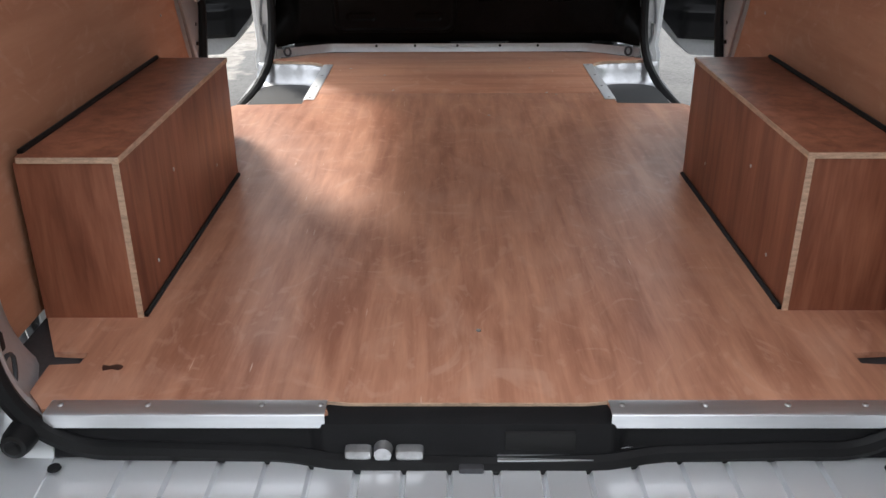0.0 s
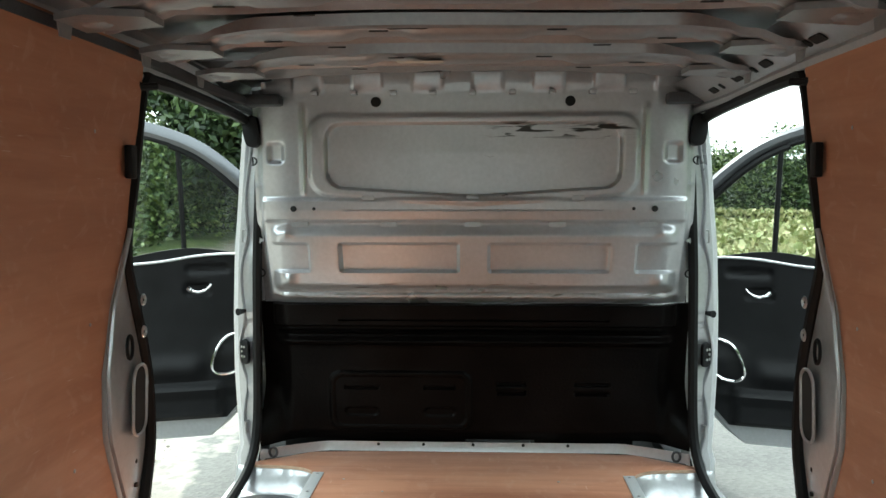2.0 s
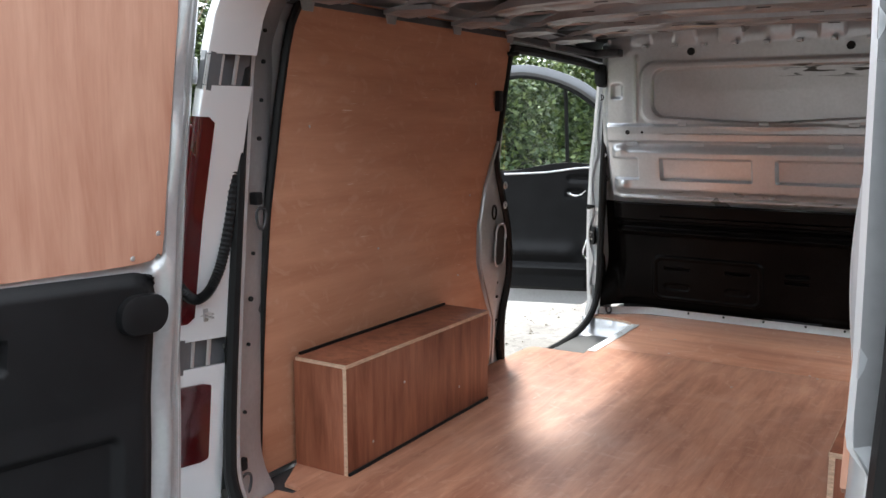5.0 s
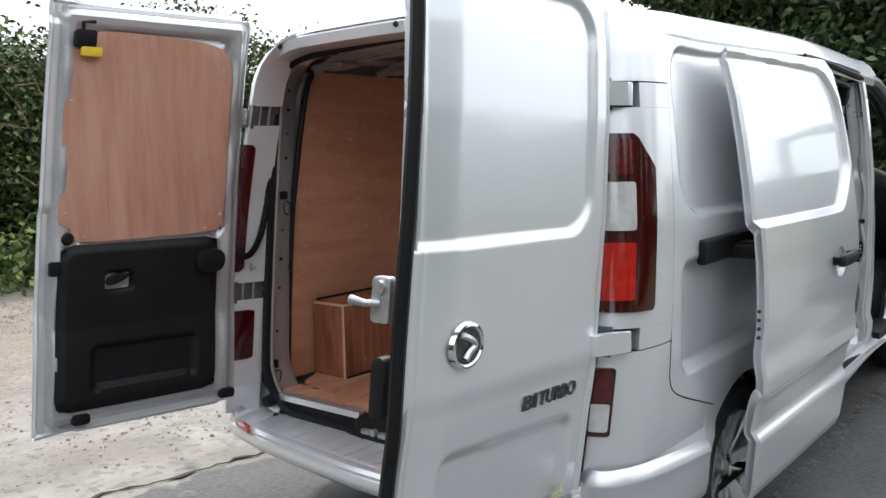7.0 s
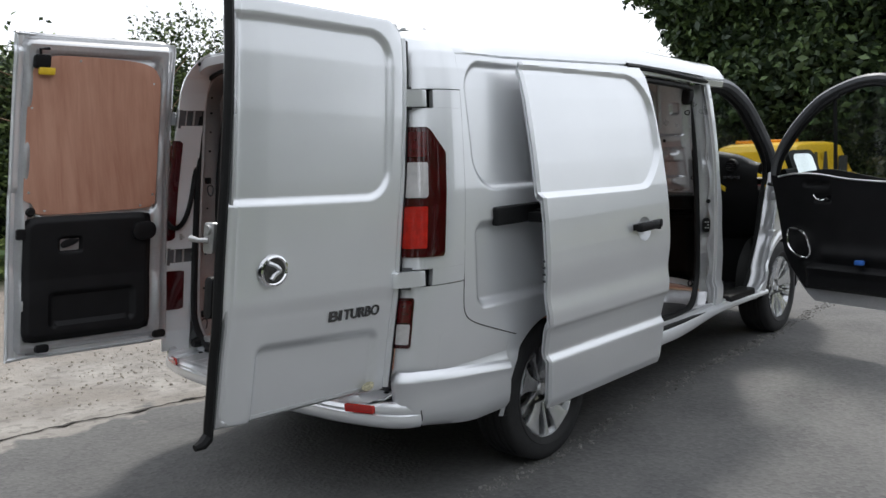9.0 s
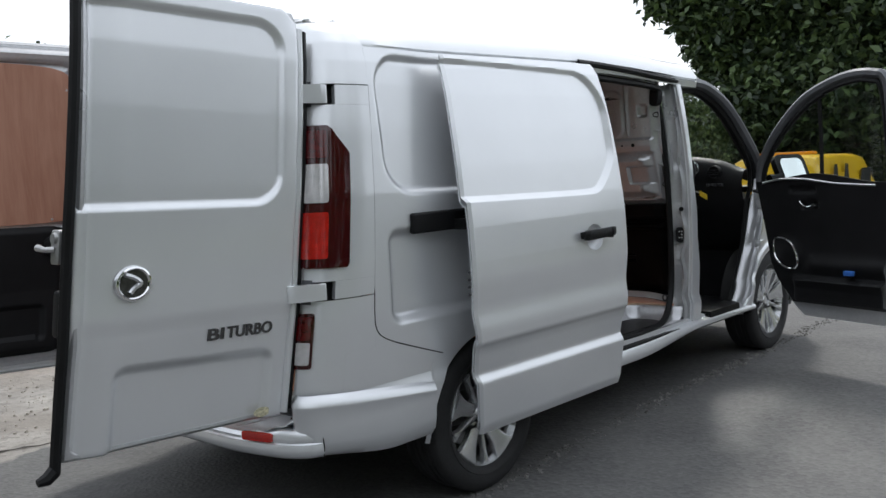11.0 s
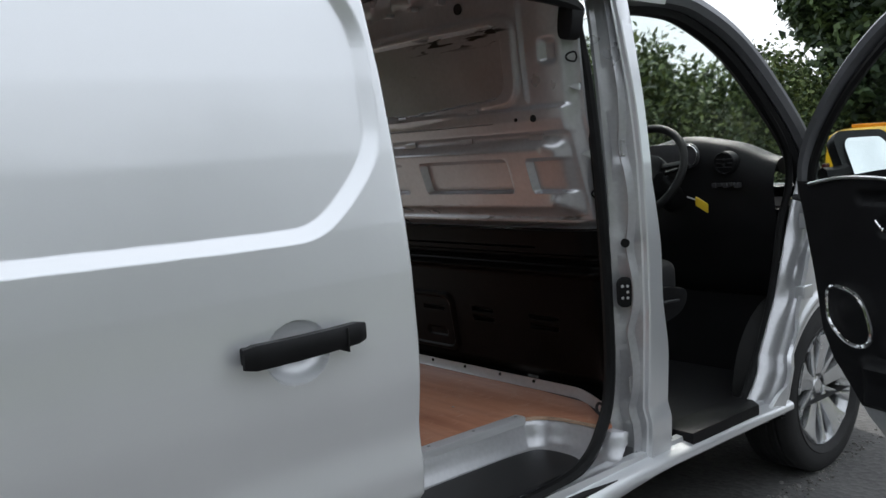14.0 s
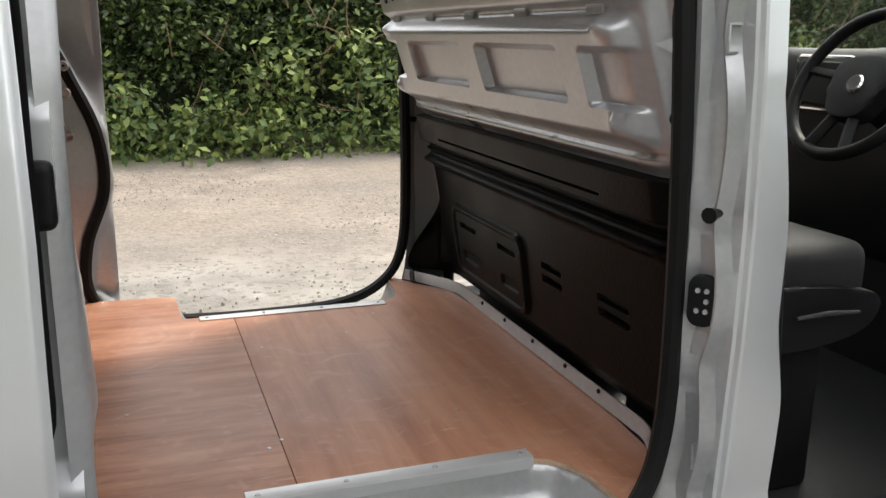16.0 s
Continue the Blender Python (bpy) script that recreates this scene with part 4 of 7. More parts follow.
def step_top():
    """The ribbed tread of the bumper."""
    xs = np.linspace(-0.80, 0.80, 481)
    ys = np.linspace(-0.095, 0.20, 24)
    X, Y = np.meshgrid(xs, ys, indexing="ij")
    rib = 0.011 * (np.abs(np.sin((X + 0.0345) * math.pi / 0.0745)) < 0.17) * smooth(-0.075, -0.05, Y) * (np.abs(X) < 0.62)
    Yc = Y + 0.06 * np.clip((np.abs(X) - 0.68) / 0.12, 0, 1) ** 2 * smooth(0.1, -0.09, Y)
    Z = 0.482 - rib - 0.012 * smooth(-0.07, -0.095, Y)
    return sheet(np.stack((X, Yc, Z), 2), 0.0)


part("bumper_step", step_top(), SILVER, bumper, "ribbed silver tread")
for s in (1, -1):
    refl = [(u, v) for u, v in outline("round", 0, 0.13, 0.0, 0.033, 0.008)]
    part("reflector", sided(plate(refl, 0.010, lambda u, v, w: (0.640 + u, -0.1000 + 0.035 * (u / 0.13) ** 1.3 - w, 0.4575 + v), 0.003), s), RED_LIT, bumper, "red reflector strip")
    part("bump_stop", sided(lathe([(0.0, 0.010), (0.010, 0.014), (0.014, 0.018), (0.021, 0.016), (0.025, 0.0), (0.026, -0.04)], 20, lambda x, y, h: (0.722 + x, 0.115 - h, 0.533 + y)), s), RUBBER, van, "round black rubber stop")


def corner_shelf():
    """Body-coloured ledge between the tread and the corner, inside the bumper's rim."""
    rows = []
    for f in np.linspace(0, 1, 14):
        rows.append([(lerp(0.665 + 0.02 * g, lerp(0.79, 0.835, smooth(0.0, 0.6, g)), f), lerp(-0.06 + 0.07 * f * f, 0.20, g), 0.486 + 0.016 * smooth(0.3, 0.6, f) + 0.02 * smooth(0.8, 1.0, f) + 0.06 * smooth(0.72, 0.86, g)) for g in np.linspace(0, 1, 16)])
    return sheet(np.array(rows), 0.004)


for s in (1, -1):
    part("corner_shelf", sided(corner_shelf(), s), SILVER, bumper)
    part("shelf_plug", sided(lathe([(0, 0.004), (0.012, 0.004), (0.014, 0.0)], 16, lambda px, py, h: (0.668 + px * 0.8, 0.105 + py * 0.8, 0.4875 + h)), s), BLACK_TRIM, bumper)
part("tow_eye_cover", box(-0.02, 0.02, 0.10, 0.15, 0.478, 0.492, 0.004), DARK, bumper)

# sill trim of the load opening: black moulding with a raised middle
def sill_trim():
    xs = np.linspace(-0.745, 0.745, 240)
    raised = smooth(-0.265, -0.235, xs) * smooth(0.255, 0.225, xs)
    prof = [(0.230, 0.5535), (0.172, 0.5535), (0.153, 0.546), (0.150, 0.520), (0.148, 0.503), (0.136, 0.486)]
    rows = []
    for i, (y, z) in enumerate(prof):
        out = raised * (0.0, 0.004, 0.010, 0.014, 0.014, 0.012)[i]
        rows.append(np.column_stack((xs, y - out, z - (0.012 if i in (0, 1, 2) else 0) * (1 - raised))))
    return sheet(np.array(rows), 0.0, False)


sill = part("sill_trim", sill_trim(), BLACK_TRIM, van, "black plastic load sill moulding")
part("latch_recess", box(0.055, 0.168, 0.1335, 0.19, 0.500, 0.535, 0.001), HOLE, sill)
part("latch_plate", box(0.042, 0.196, 0.115, 0.142, 0.4915, 0.4965, 0.001), ALU, sill, "bright steel latch plate")
part("striker", join(box(-0.122, -0.076, 0.116, 0.16, 0.490, 0.513, 0.008), box(-0.204, -0.160, 0.116, 0.16, 0.490, 0.513, 0.008), lathe([(0, 0.02), (0.014, 0.02), (0.016, 0)], 14, lambda x, y, h: (-0.142 + x, 0.136 - h, 0.505 + y))), STEEL, sill, "pressed steel door striker")

# seal round the rear opening
def opening_loop(inset=0.0):
    half = [(0.0, 0.480), (0.25, 0.484), (0.5, 0.492), (0.64, 0.502), (0.725 - inset, 0.575), (0.752 - inset, 0.74), (0.766 - inset, 1.05), (0.774 - inset, 1.40), (0.778 - inset, 1.66), (0.776 - inset, 1.80), (0.752 - inset, 1.895), (0.68, 1.952 - inset), (0.54, 1.976 - inset), (0.3, 1.990 - inset), (0.0, 1.998 - inset)]
    p = half + [(-x, z) for x, z in half[-2:0:-1]]
    return [(x, 0.172 + LEAN * (z - 1.0) + 0.037 * smooth(0.7, 0.49, z) - 0.020 * smooth(0.32, 0.2, abs(x)) * (z < 0.6), z) for x, z in smooth_loop(p, 8)]


part("rear_seal", tube(opening_loop(), 0.017, 8, True, 1.0), RUBBER, van, "black rubber door seal")


def jamb():
    """The painted inner frame between the rear seal and the lining."""
    a = np.array([(x, y + 0.01, z) for x, y, z in opening_loop(-0.004)])
    rows = []
    for out, dy in ((-0.004, 0.0), (-0.010, 0.020), (-0.006, 0.028), (0.006, 0.034), (0.018, 0.05), (0.035, 0.11), (0.060, 0.17)):
        q = a.copy()
        grow = 1 + out / 0.76
        q[:, 0] *= grow
        q[:, 1] += dy
        q[:, 2] = np.where(q[:, 2] > 1.5, q[:, 2] + out * 0.4, q[:, 2])
        q[:, 2] = np.where(q[:, 2] < 0.55, 0.50 + 0 * q[:, 2], q[:, 2])
        rows.append(q)
    P = np.array(rows)
    P = np.concatenate((P, P[:, :1]), 1)
    return sheet(P, 0.0, False)


part("door_jamb", jamb(), INNER, van)
for s in (1, -1):
    for z, r in ((0.62, 0.006), (0.80, 0.005), (0.98, 0.005), (1.10, 0.007), (1.22, 0.005), (1.52, 0.006), (1.62, 0.005), (1.72, 0.006), (1.80, 0.005)):
        y = 0.172 + LEAN * (z - 1) + 0.075
        part("screw_hole", sided(lathe([(0, 0.002), (r, 0.002), (r, -0.004)], 10, lambda px, py, h: (0.772 - h + 0.004 * z, y + px, z + py)), s), HOLE, van)
    # lashing rings on the frame
    for z in (1.36, 0.66):
        y = 0.172 + LEAN * (z - 1) + 0.068
        ring = [(0.755, y + 0.018 * math.sin(a), z - 0.035 + 0.028 * math.cos(a) - 0.012 * abs(math.cos(a))) for a in np.linspace(0, math.tau, 20, endpoint=False)]
        r_ = part("lashing_ring", sided(tube(ring, 0.004, 6, True), s), DARK, van, "black steel lashing ring")
        part("ring_base", sided(box(0.758, 0.785, y - 0.012, y + 0.012, z - 0.012, z + 0.022, 0.005), s), BLACK_TRIM, r_)

# wiring conduit to the left door, hinges
for s in (1, -1):
    pts = smooth_loop([(0.788, 0.215, 1.47), (0.781, 0.195, 1.37), (0.777, 0.165, 1.27), (0.776, 0.135, 1.205), (0.781, 0.105, 1.163), (0.790, 0.075, 1.15), (0.797, 0.045, 1.175), (0.806, 0.01, 1.24), (0.82, -0.03, 1.34), (0.835, -0.06, 1.40)], 8, False)
    rings = [0.0145 if i % 2 else 0.0115 for i in range(140)]
    path = np.array(pts)
    walk_s = np.linspace(0, len(path) - 1, 140)
    pts = [tuple(np.interp(q, np.arange(len(path)), path[:, c]) for c in range(3)) for q in walk_s]
    if s < 0:
        part("wiring_conduit", sided(tube(pts, rings, 8), s), RUBBER, van, "ribbed black wiring conduit")
    part("lamp_clip", sided(join(box(0.775, 0.806, 0.112, 0.120, 1.094, 1.099, 0.001), box(0.775, 0.806, 0.112, 0.120, 1.103, 1.108, 0.001), box(0.798, 0.804, 0.108, 0.122, 1.084, 1.118, 0.002), tube([(0.802, 0.114, 1.101), (0.825, 0.066, 1.093), (0.85, 0.035, 1.088)], 0.0025, 6)), s), STEEL, van, "bright steel lamp clip")
    for z in (1.50, 1.82):
        part("corner_plug", sided(box(0.792, 0.800, 0.185 + LEAN * (z - 1), 0.20 + LEAN * (z - 1), z - 0.008, z + 0.008, 0.003), s), BLACK_TRIM, van)
    for z0, z1 in ((1.695, 1.764), (0.97, 1.032)):
        l = LEAN * (z0 - 1)
        hx = float(body_x(z0)) - 0.945
        arm = smooth_loop([(0.842 + hx, -0.030 + l), (0.858 + hx, -0.036 + l), (0.880 + hx, 0.0 + l), (0.905 + hx, 0.054 + l), (0.914 + hx, 0.085 + l), (0.900 + hx, 0.088 + l), (0.868 + hx, 0.035 + l), (0.846 + hx, -0.01 + l)], 5)
        part("hinge", sided(plate(arm, z1 - z0, lambda u, v, w: (u, v, z0 + w), 0.004), s), SILVER, van, "cranked silver door hinge")
        part("hinge_plate", sided(plate([(0.815, 0.0), (0.832, 0.012), (0.832, z1 - z0 - 0.012), (0.815, z1 - z0)], 0.006, lambda u, v, w: (u, 0.165 + l - w + (0.83 - u) * 0.6, z0 + v), 0.002), s), INNER, van)
        part("hinge_bolt", sided(lathe([(0, 0.010), (0.009, 0.010), (0.010, 0.0)], 6, lambda a, b, h: (0.806 + a, 0.185 + l - h, (z0 + z1) / 2 + b)), s), STEEL, van)

# ---- load space ----
FLOOR_Z = 0.56
BH_Y = curve_of([(0.56, 2.985), (0.90, 2.935), (1.15, 2.885), (1.32, 2.826), (1.50, 2.768), (1.70, 2.748), (1.93, 2.732)])

# steel floor pan under the plywood, with sills
part("floor_pan", join(box(-0.55, 0.55, 0.20, 2.95, 0.40, 0.545, 0.006), box(-0.84, 0.84, 0.20, 2.03, 0.45, 0.544, 0.006), box(-0.80, 0.80, 2.79, 3.0, 0.42, 0.543, 0.006)), DARK, van)


rear_pts = [(0.232, 0.160), (0.700, 0.165), (0.742, 0.215), (0.745, 0.30), (0.692, 0.305), (0.69, 0.34), (0.755, 0.345), (0.835, 0.50), (0.835, 1.75), (0.82, 2.02), (0.80, 2.05), (0.57, 2.060), (0.566, 2.2075)]
rear_pts = rear_pts + [(-x, y) for x, y in reversed(rear_pts)] + [(-0.245, 0.19), (-0.20, 0.184), (0.19, 0.184), (0.225, 0.19)]
front_pts = [(0.566, 2.209), (0.566, 2.66), (0.572, 2.69), (0.588, 2.718), (0.618, 2.742), (0.66, 2.758), (0.72, 2.766), (0.82, 2.775), (0.83, 2.80), (0.72, 2.862), (0.62, 2.935), (0.40, 2.952)]
front_pts = front_pts + [(-x, y) for x, y in reversed(front_pts)]
ply_floor = thing("plywood_floor", (0, 1.5, FLOOR_Z - 0.012), "scuffed reddish plywood floor screwed into the van", "floor", kind="structure")
for pts in (rear_pts, front_pts):
    part("floor_sheet", plate(pts, 0.012, lambda u, v, w: (u, v, FLOOR_Z - 0.012 + w), 0.0015), PLY_FLOOR if pts is rear_pts else PLY_FRONT, ply_floor)
for x, y in ((0.362, 2.18), (0.30, 2.62), (-0.25, 2.25), (0.02, 0.42), (-0.3, 2.5), (0.33, 2.21), (-0.45, 2.62), (0.1, 1.9)):
    part("screw_head", lathe([(0, 0.0015), (0.0045, 0.0012), (0.005, 0)], 12, lambda px, py, h: (x + px, y + py, FLOOR_Z + h + 0.0005)), STEEL, ply_floor)
part("stain", plate(smooth_loop([(0, 0), (0.02, 0.008), (0.042, 0.002), (0.05, 0.022), (0.03, 0.034), (0.008, 0.026), (-0.012, 0.03), (-0.008, 0.01)], 5), 0.0004, lambda u, v, w: (-0.640 + u * 0.6, 0.280 + v * 0.6, FLOOR_Z + 0.0006 + w)), material("oil_stain", (0.07, 0.028, 0.02), 0.5, 0, 0.2), ply_floor, "dark brown stain")


def angle_strip(x0, x1, y, screws):
    """Aluminium edge strip: a flat top and a turned-down lip."""
    rows = [[(x, y + 0.042, FLOOR_Z + 0.003) for x in np.linspace(x0, x1, 24)], [(x, y + 0.004, FLOOR_Z + 0.0035) for x in np.linspace(x0, x1, 24)], [(x, y, FLOOR_Z + 0.001) for x in np.linspace(x0, x1, 24)], [(x, y - 0.001, FLOOR_Z - 0.022) for x in np.linspace(x0, x1, 24)]]
    strip = part("edge_strip", sheet(np.array(rows), 0.002, False), ALU, ply_floor, "brushed aluminium edge strip")
    for sx in screws:
        part("screw_head", lathe([(0, 0.003), (0.004, 0.0025), (0.0055, 0)], 12, lambda px, py, h: (sx + px, y + 0.027 + py, FLOOR_Z + 0.0035 + h)), STEEL, strip)


part("front_edge", plate([(-0.243, 0.1885), (-0.20, 0.1825), (0.19, 0.1825), (0.229, 0.1885), (0.229, 0.1895), (0.19, 0.1840), (-0.20, 0.1840), (-0.243, 0.1900)], 0.011, lambda u, v, w: (u, v, FLOOR_Z - 0.0115 + w)), PLY_EDGE, ply_floor, "pale raw plywood edge")
angle_strip(-0.690, -0.236, 0.145, (-0.671, -0.528, -0.341, -0.245))
angle_strip(0.226, 0.690, 0.145, (0.246, 0.381, 0.515, 0.640))


def wheel_box(s, x_in, y0, y1, h):
    b = thing("wheel_arch_box", (s * 0.72, (y0 + y1) / 2, FLOOR_Z), "reddish plywood box built over the wheel arch, pale cut edges", "box", "wheel arch boxes")
    t, x_out = 0.012, 0.826
    z0, z1 = FLOOR_Z, FLOOR_Z + h
    part("top_panel", sided(box(x_in, x_out - 0.01, y0, y1, z1 - t, z1, 0.0015), s), PLY_BOX, b)
    part("inner_panel", sided(box(x_in + 0.001, x_in + t, y0 + 0.002, y1 - 0.002, z0, z1 - t, 0.0012), s), PLY_BOX, b)
    part("rear_panel", sided(box(x_in + t, x_out - 0.004, y0 + 0.001, y0 + t, z0, z1 - t, 0.0012), s), PLY_BOX, b)
    part("front_panel", sided(box(x_in + t, x_out - 0.004, y1 - t, y1 - 0.001, z0, z1 - t, 0.0012), s), PLY_BOX, b)
    # pale raw edges that show at the joints
    e = 0.0015
    part("raw_edge", sided(join(box(x_in - e, x_in + 0.0005, y0, y1, z1 - t, z1 - 0.001), box(x_in, x_out - 0.012, y0 - e, y0 + 0.0005, z1 - t, z1 - 0.001), box(x_in, x_in + t, y0 - e + 0.002, y0 + 0.0024, z0, z1 - t)), s), PLY_EDGE, b, "pale raw plywood edges")
    # black sealant along wall and floor
    part("sealant", sided(join(tube([(x_out - 0.012, y0 + 0.02, z1 + 0.003), (x_out - 0.014, y1 - 0.01, z1 + 0.003)], 0.006, 6), tube([(x_in - 0.002, y0 + 0.005, z0 + 0.003), (x_in - 0.002, y1 - 0.01, z0 + 0.003)], 0.006, 6)), s), RUBBER, b, "black sealant bead")
    for fy, fz in ((0.35, 0.62), (0.75, 0.3), (0.15, 0.2)):
        part("screw_head", sided(lathe([(0, 0.0015), (0.004, 0.0012), (0.0045, 0)], 10, lambda px, py, hh: (x_in - hh, lerp(y0, y1, fy) + px, lerp(z0, z1, fz) + py)), s), STEEL, b)


wheel_box(-1, 0.630, 0.470, 1.305, 0.329)
wheel_box(1, 0.618, 0.498, 1.305, 0.326)

lining_x = curve_of([(0.50, 0.842), (0.9, 0.838), (1.3, 0.830), (1.6, 0.815), (1.93, 0.79)])


LINING_EDGE = [(0.56, 0.325), (0.65, 0.332), (0.87, 0.345), (1.1, 0.362), (1.32, 0.385), (1.6, 0.425), (1.76, 0.45), (1.83, 0.468), (1.88, 0.495), (1.90, 0.53), (1.915, 0.60)]


def lining():
    zs = np.linspace(FLOOR_Z, 1.915, 90)
    rear = curve_of(LINING_EDGE)
    front = curve_of([(0.56, 1.70), (0.75, 1.71), (0.86, 1.66), (1.0, 1.59), (1.15, 1.58), (1.3, 1.62), (1.42, 1.68), (1.5, 1.72), (1.6, 1.74), (1.915, 1.775)])
    f = np.linspace(0, 1, 40)
    Y = rear(zs)[:, None] + (front(zs) - rear(zs))[:, None] * f[None, :]
    Z = np.repeat(zs[:, None], 40, 1)
    return sheet(np.stack((lining_x(Z), Y, Z), 2), 0.009, False)


for s in (1, -1):
    lin = thing("wall_lining", (s * 0.83, 1.1, FLOOR_Z), "smooth reddish plywood lining screwed to the van's side", "wall panel", "side linings")
    edge_y = curve_of(LINING_EDGE)
    part("edge_trim", sided(tube([(float(lining_x(z)) - 0.004, float(edge_y(z)) - 0.004, z) for z in np.concatenate((np.linspace(FLOOR_Z + 0.004, 1.86, 40), np.linspace(1.865, 1.915, 16)))], 0.014, 7, flat=0.9), s), RUBBER, lin, "black rubber edge trim")
    part("lining_sheet", sided(lining(), s), PLY_WALL, lin)
    for y, z in ((1.50, 1.28), (1.42, 0.98), (0.9, 1.15), (0.55, 1.55), (1.5, 1.7)):
        part("screw_head", sided(lathe([(0, 0.0015), (0.004, 0.0012), (0.0045, 0)], 10, lambda px, py, h: (float(lining_x(z)) - h - 0.009, y + px, z + py)), s), STEEL, lin)


# bulkhead: pressed steel, painted above, coated black below
def bulkhead_grid(z0, z1, nz, nx=260):
    xs = np.linspace(-0.806, 0.806, nx) * (1.0 if z0 < 0.8 else 0.976)
    zs = np.linspace(z0, z1, nz)
    X, Z = np.meshgrid(xs, zs, indexing="ij")
    Y = BH_Y(Z)
    D = np.zeros_like(X)  # positive towards the load space
    ax = np.abs(X)
    D += 0.030 * smooth(0.775, 0.745, ax) * smooth(1.155, 1.19, Z)
    # window-shaped blanking panel: a sunk pane with a drooping lower edge inside a raised frame
    droop = 0.034 * (1 - ax / 0.55)
    D += press(X, Z, -0.585, 0.585, 1.545 - droop, 1.842, 0.075, 0.012, 0.018)
    D -= press(X, Z, -0.522, 0.522, 1.578 - droop, 1.808, 0.062, 0.026, 0.010)
    D += 0.010 * np.exp(-(((ax - 0.60) / 0.007) ** 2)) * smooth(1.545, 1.57, Z) * smooth(1.88, 1.85, Z)
    # hollow pocket in each upper corner
    D -= press(ax, Z, 0.665, 0.735, 1.66, 1.745, 0.02, 0.020, 0.02)
    # band with holes, long thin groove
    D += 0.018 * smooth(1.548, 1.530, Z) * smooth(1.452, 1.468, Z) * smooth(0.765, 0.74, ax)
    D -= press(X, Z, -0.46, 0.46, 1.4955, 1.5025, 0.003, 0.006, 0.004)
    # lower belly with four pressings, rounded at its ends
    belly = smooth(0.742, 0.69, ax)
    D += 0.040 * smooth(1.452, 1.405, Z) * smooth(1.19, 1.232, Z) * belly
    for u0, u1 in ((-0.76, -0.585), (-0.485, -0.045), (0.052, 0.492), (0.575, 0.76)):
        D -= press(X, Z, u0, u1, 1.270, 1.385, 0.016, 0.026, 0.012) * belly
    for cu in (-0.668, 0.668):
        for cv in (1.245, 1.425):
            D += 0.020 * np.exp(-((X - cu) ** 2 + (Z - cv) ** 2) / 0.020**2)
    D += 0.022 * smooth(1.196, 1.172, Z) * belly
    # black lower part: a flange, two long ledges, an access panel and slots
    low = smooth(1.150, 1.146, Z)
    D += low * 0.030 * smooth(1.060, 1.068, Z) * smooth(0.765, 0.74, ax)
    D += low * (0.030 * np.exp(-(((Z - 1.004) / 0.014) ** 2)) + 0.014 * np.exp(-(((Z - 1.040) / 0.006) ** 2))) * smooth(0.755, 0.72, ax)
    D -= press(X, Z, -0.50, 0.50, 1.084, 1.092, 0.003, 0.008, 0.004) * low
    D += press(X, Z, -0.555, -0.002, 0.645, 0.886, 0.05, 0.012, 0.010)
    D -= press(X, Z, -0.535, -0.022, 0.662, 0.868, 0.04, 0.007, 0.008)
    for u0, u1 in ((-0.494, -0.362), (-0.188, -0.066)):
        D -= press(X, Z, u0, u1, 0.808, 0.826, 0.006, 0.014, 0.006)
        D -= press(X, Z, u0, u1, 0.700, 0.740, 0.02, 0.008, 0.008)
    for u0, u1 in ((0.091, 0.203), (0.385, 0.516)):
        for v in (0.832, 0.797):
            D -= press(X, Z, u0, u1, v - 0.010, v + 0.010, 0.005, 0.016, 0.006)
    D = D * smooth(0.603, 0.65, Z)
    # sides sweep towards the load space at the foot, and meet the pillars higher up
    Y = Y - D + smooth(0.60, 0.83, ax) ** 2 * lerp(-0.14, 0.02, smooth(0.61, 0.86, Z))
    return np.stack((X, Y, Z), 2)


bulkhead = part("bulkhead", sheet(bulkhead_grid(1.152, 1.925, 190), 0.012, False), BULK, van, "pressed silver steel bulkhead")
part("lower_bulkhead", sheet(bulkhead_grid(0.603, 1.150, 150), 0.012, False), BLACK_COAT, bulkhead, "glossy black coated lower bulkhead")


def bulkhead_foot():
    xs = np.linspace(-0.80, 0.80, 60)
    rows = []
    for y, z in ((2.958, 0.597), (2.956, 0.575), (2.951, 0.561)):
        rows.append([(x, y - 0.125 * max(0, (abs(x) - 0.56) / 0.24) ** 1.3, z) for x in xs])
    return sheet(np.array(rows), 0.004, True)


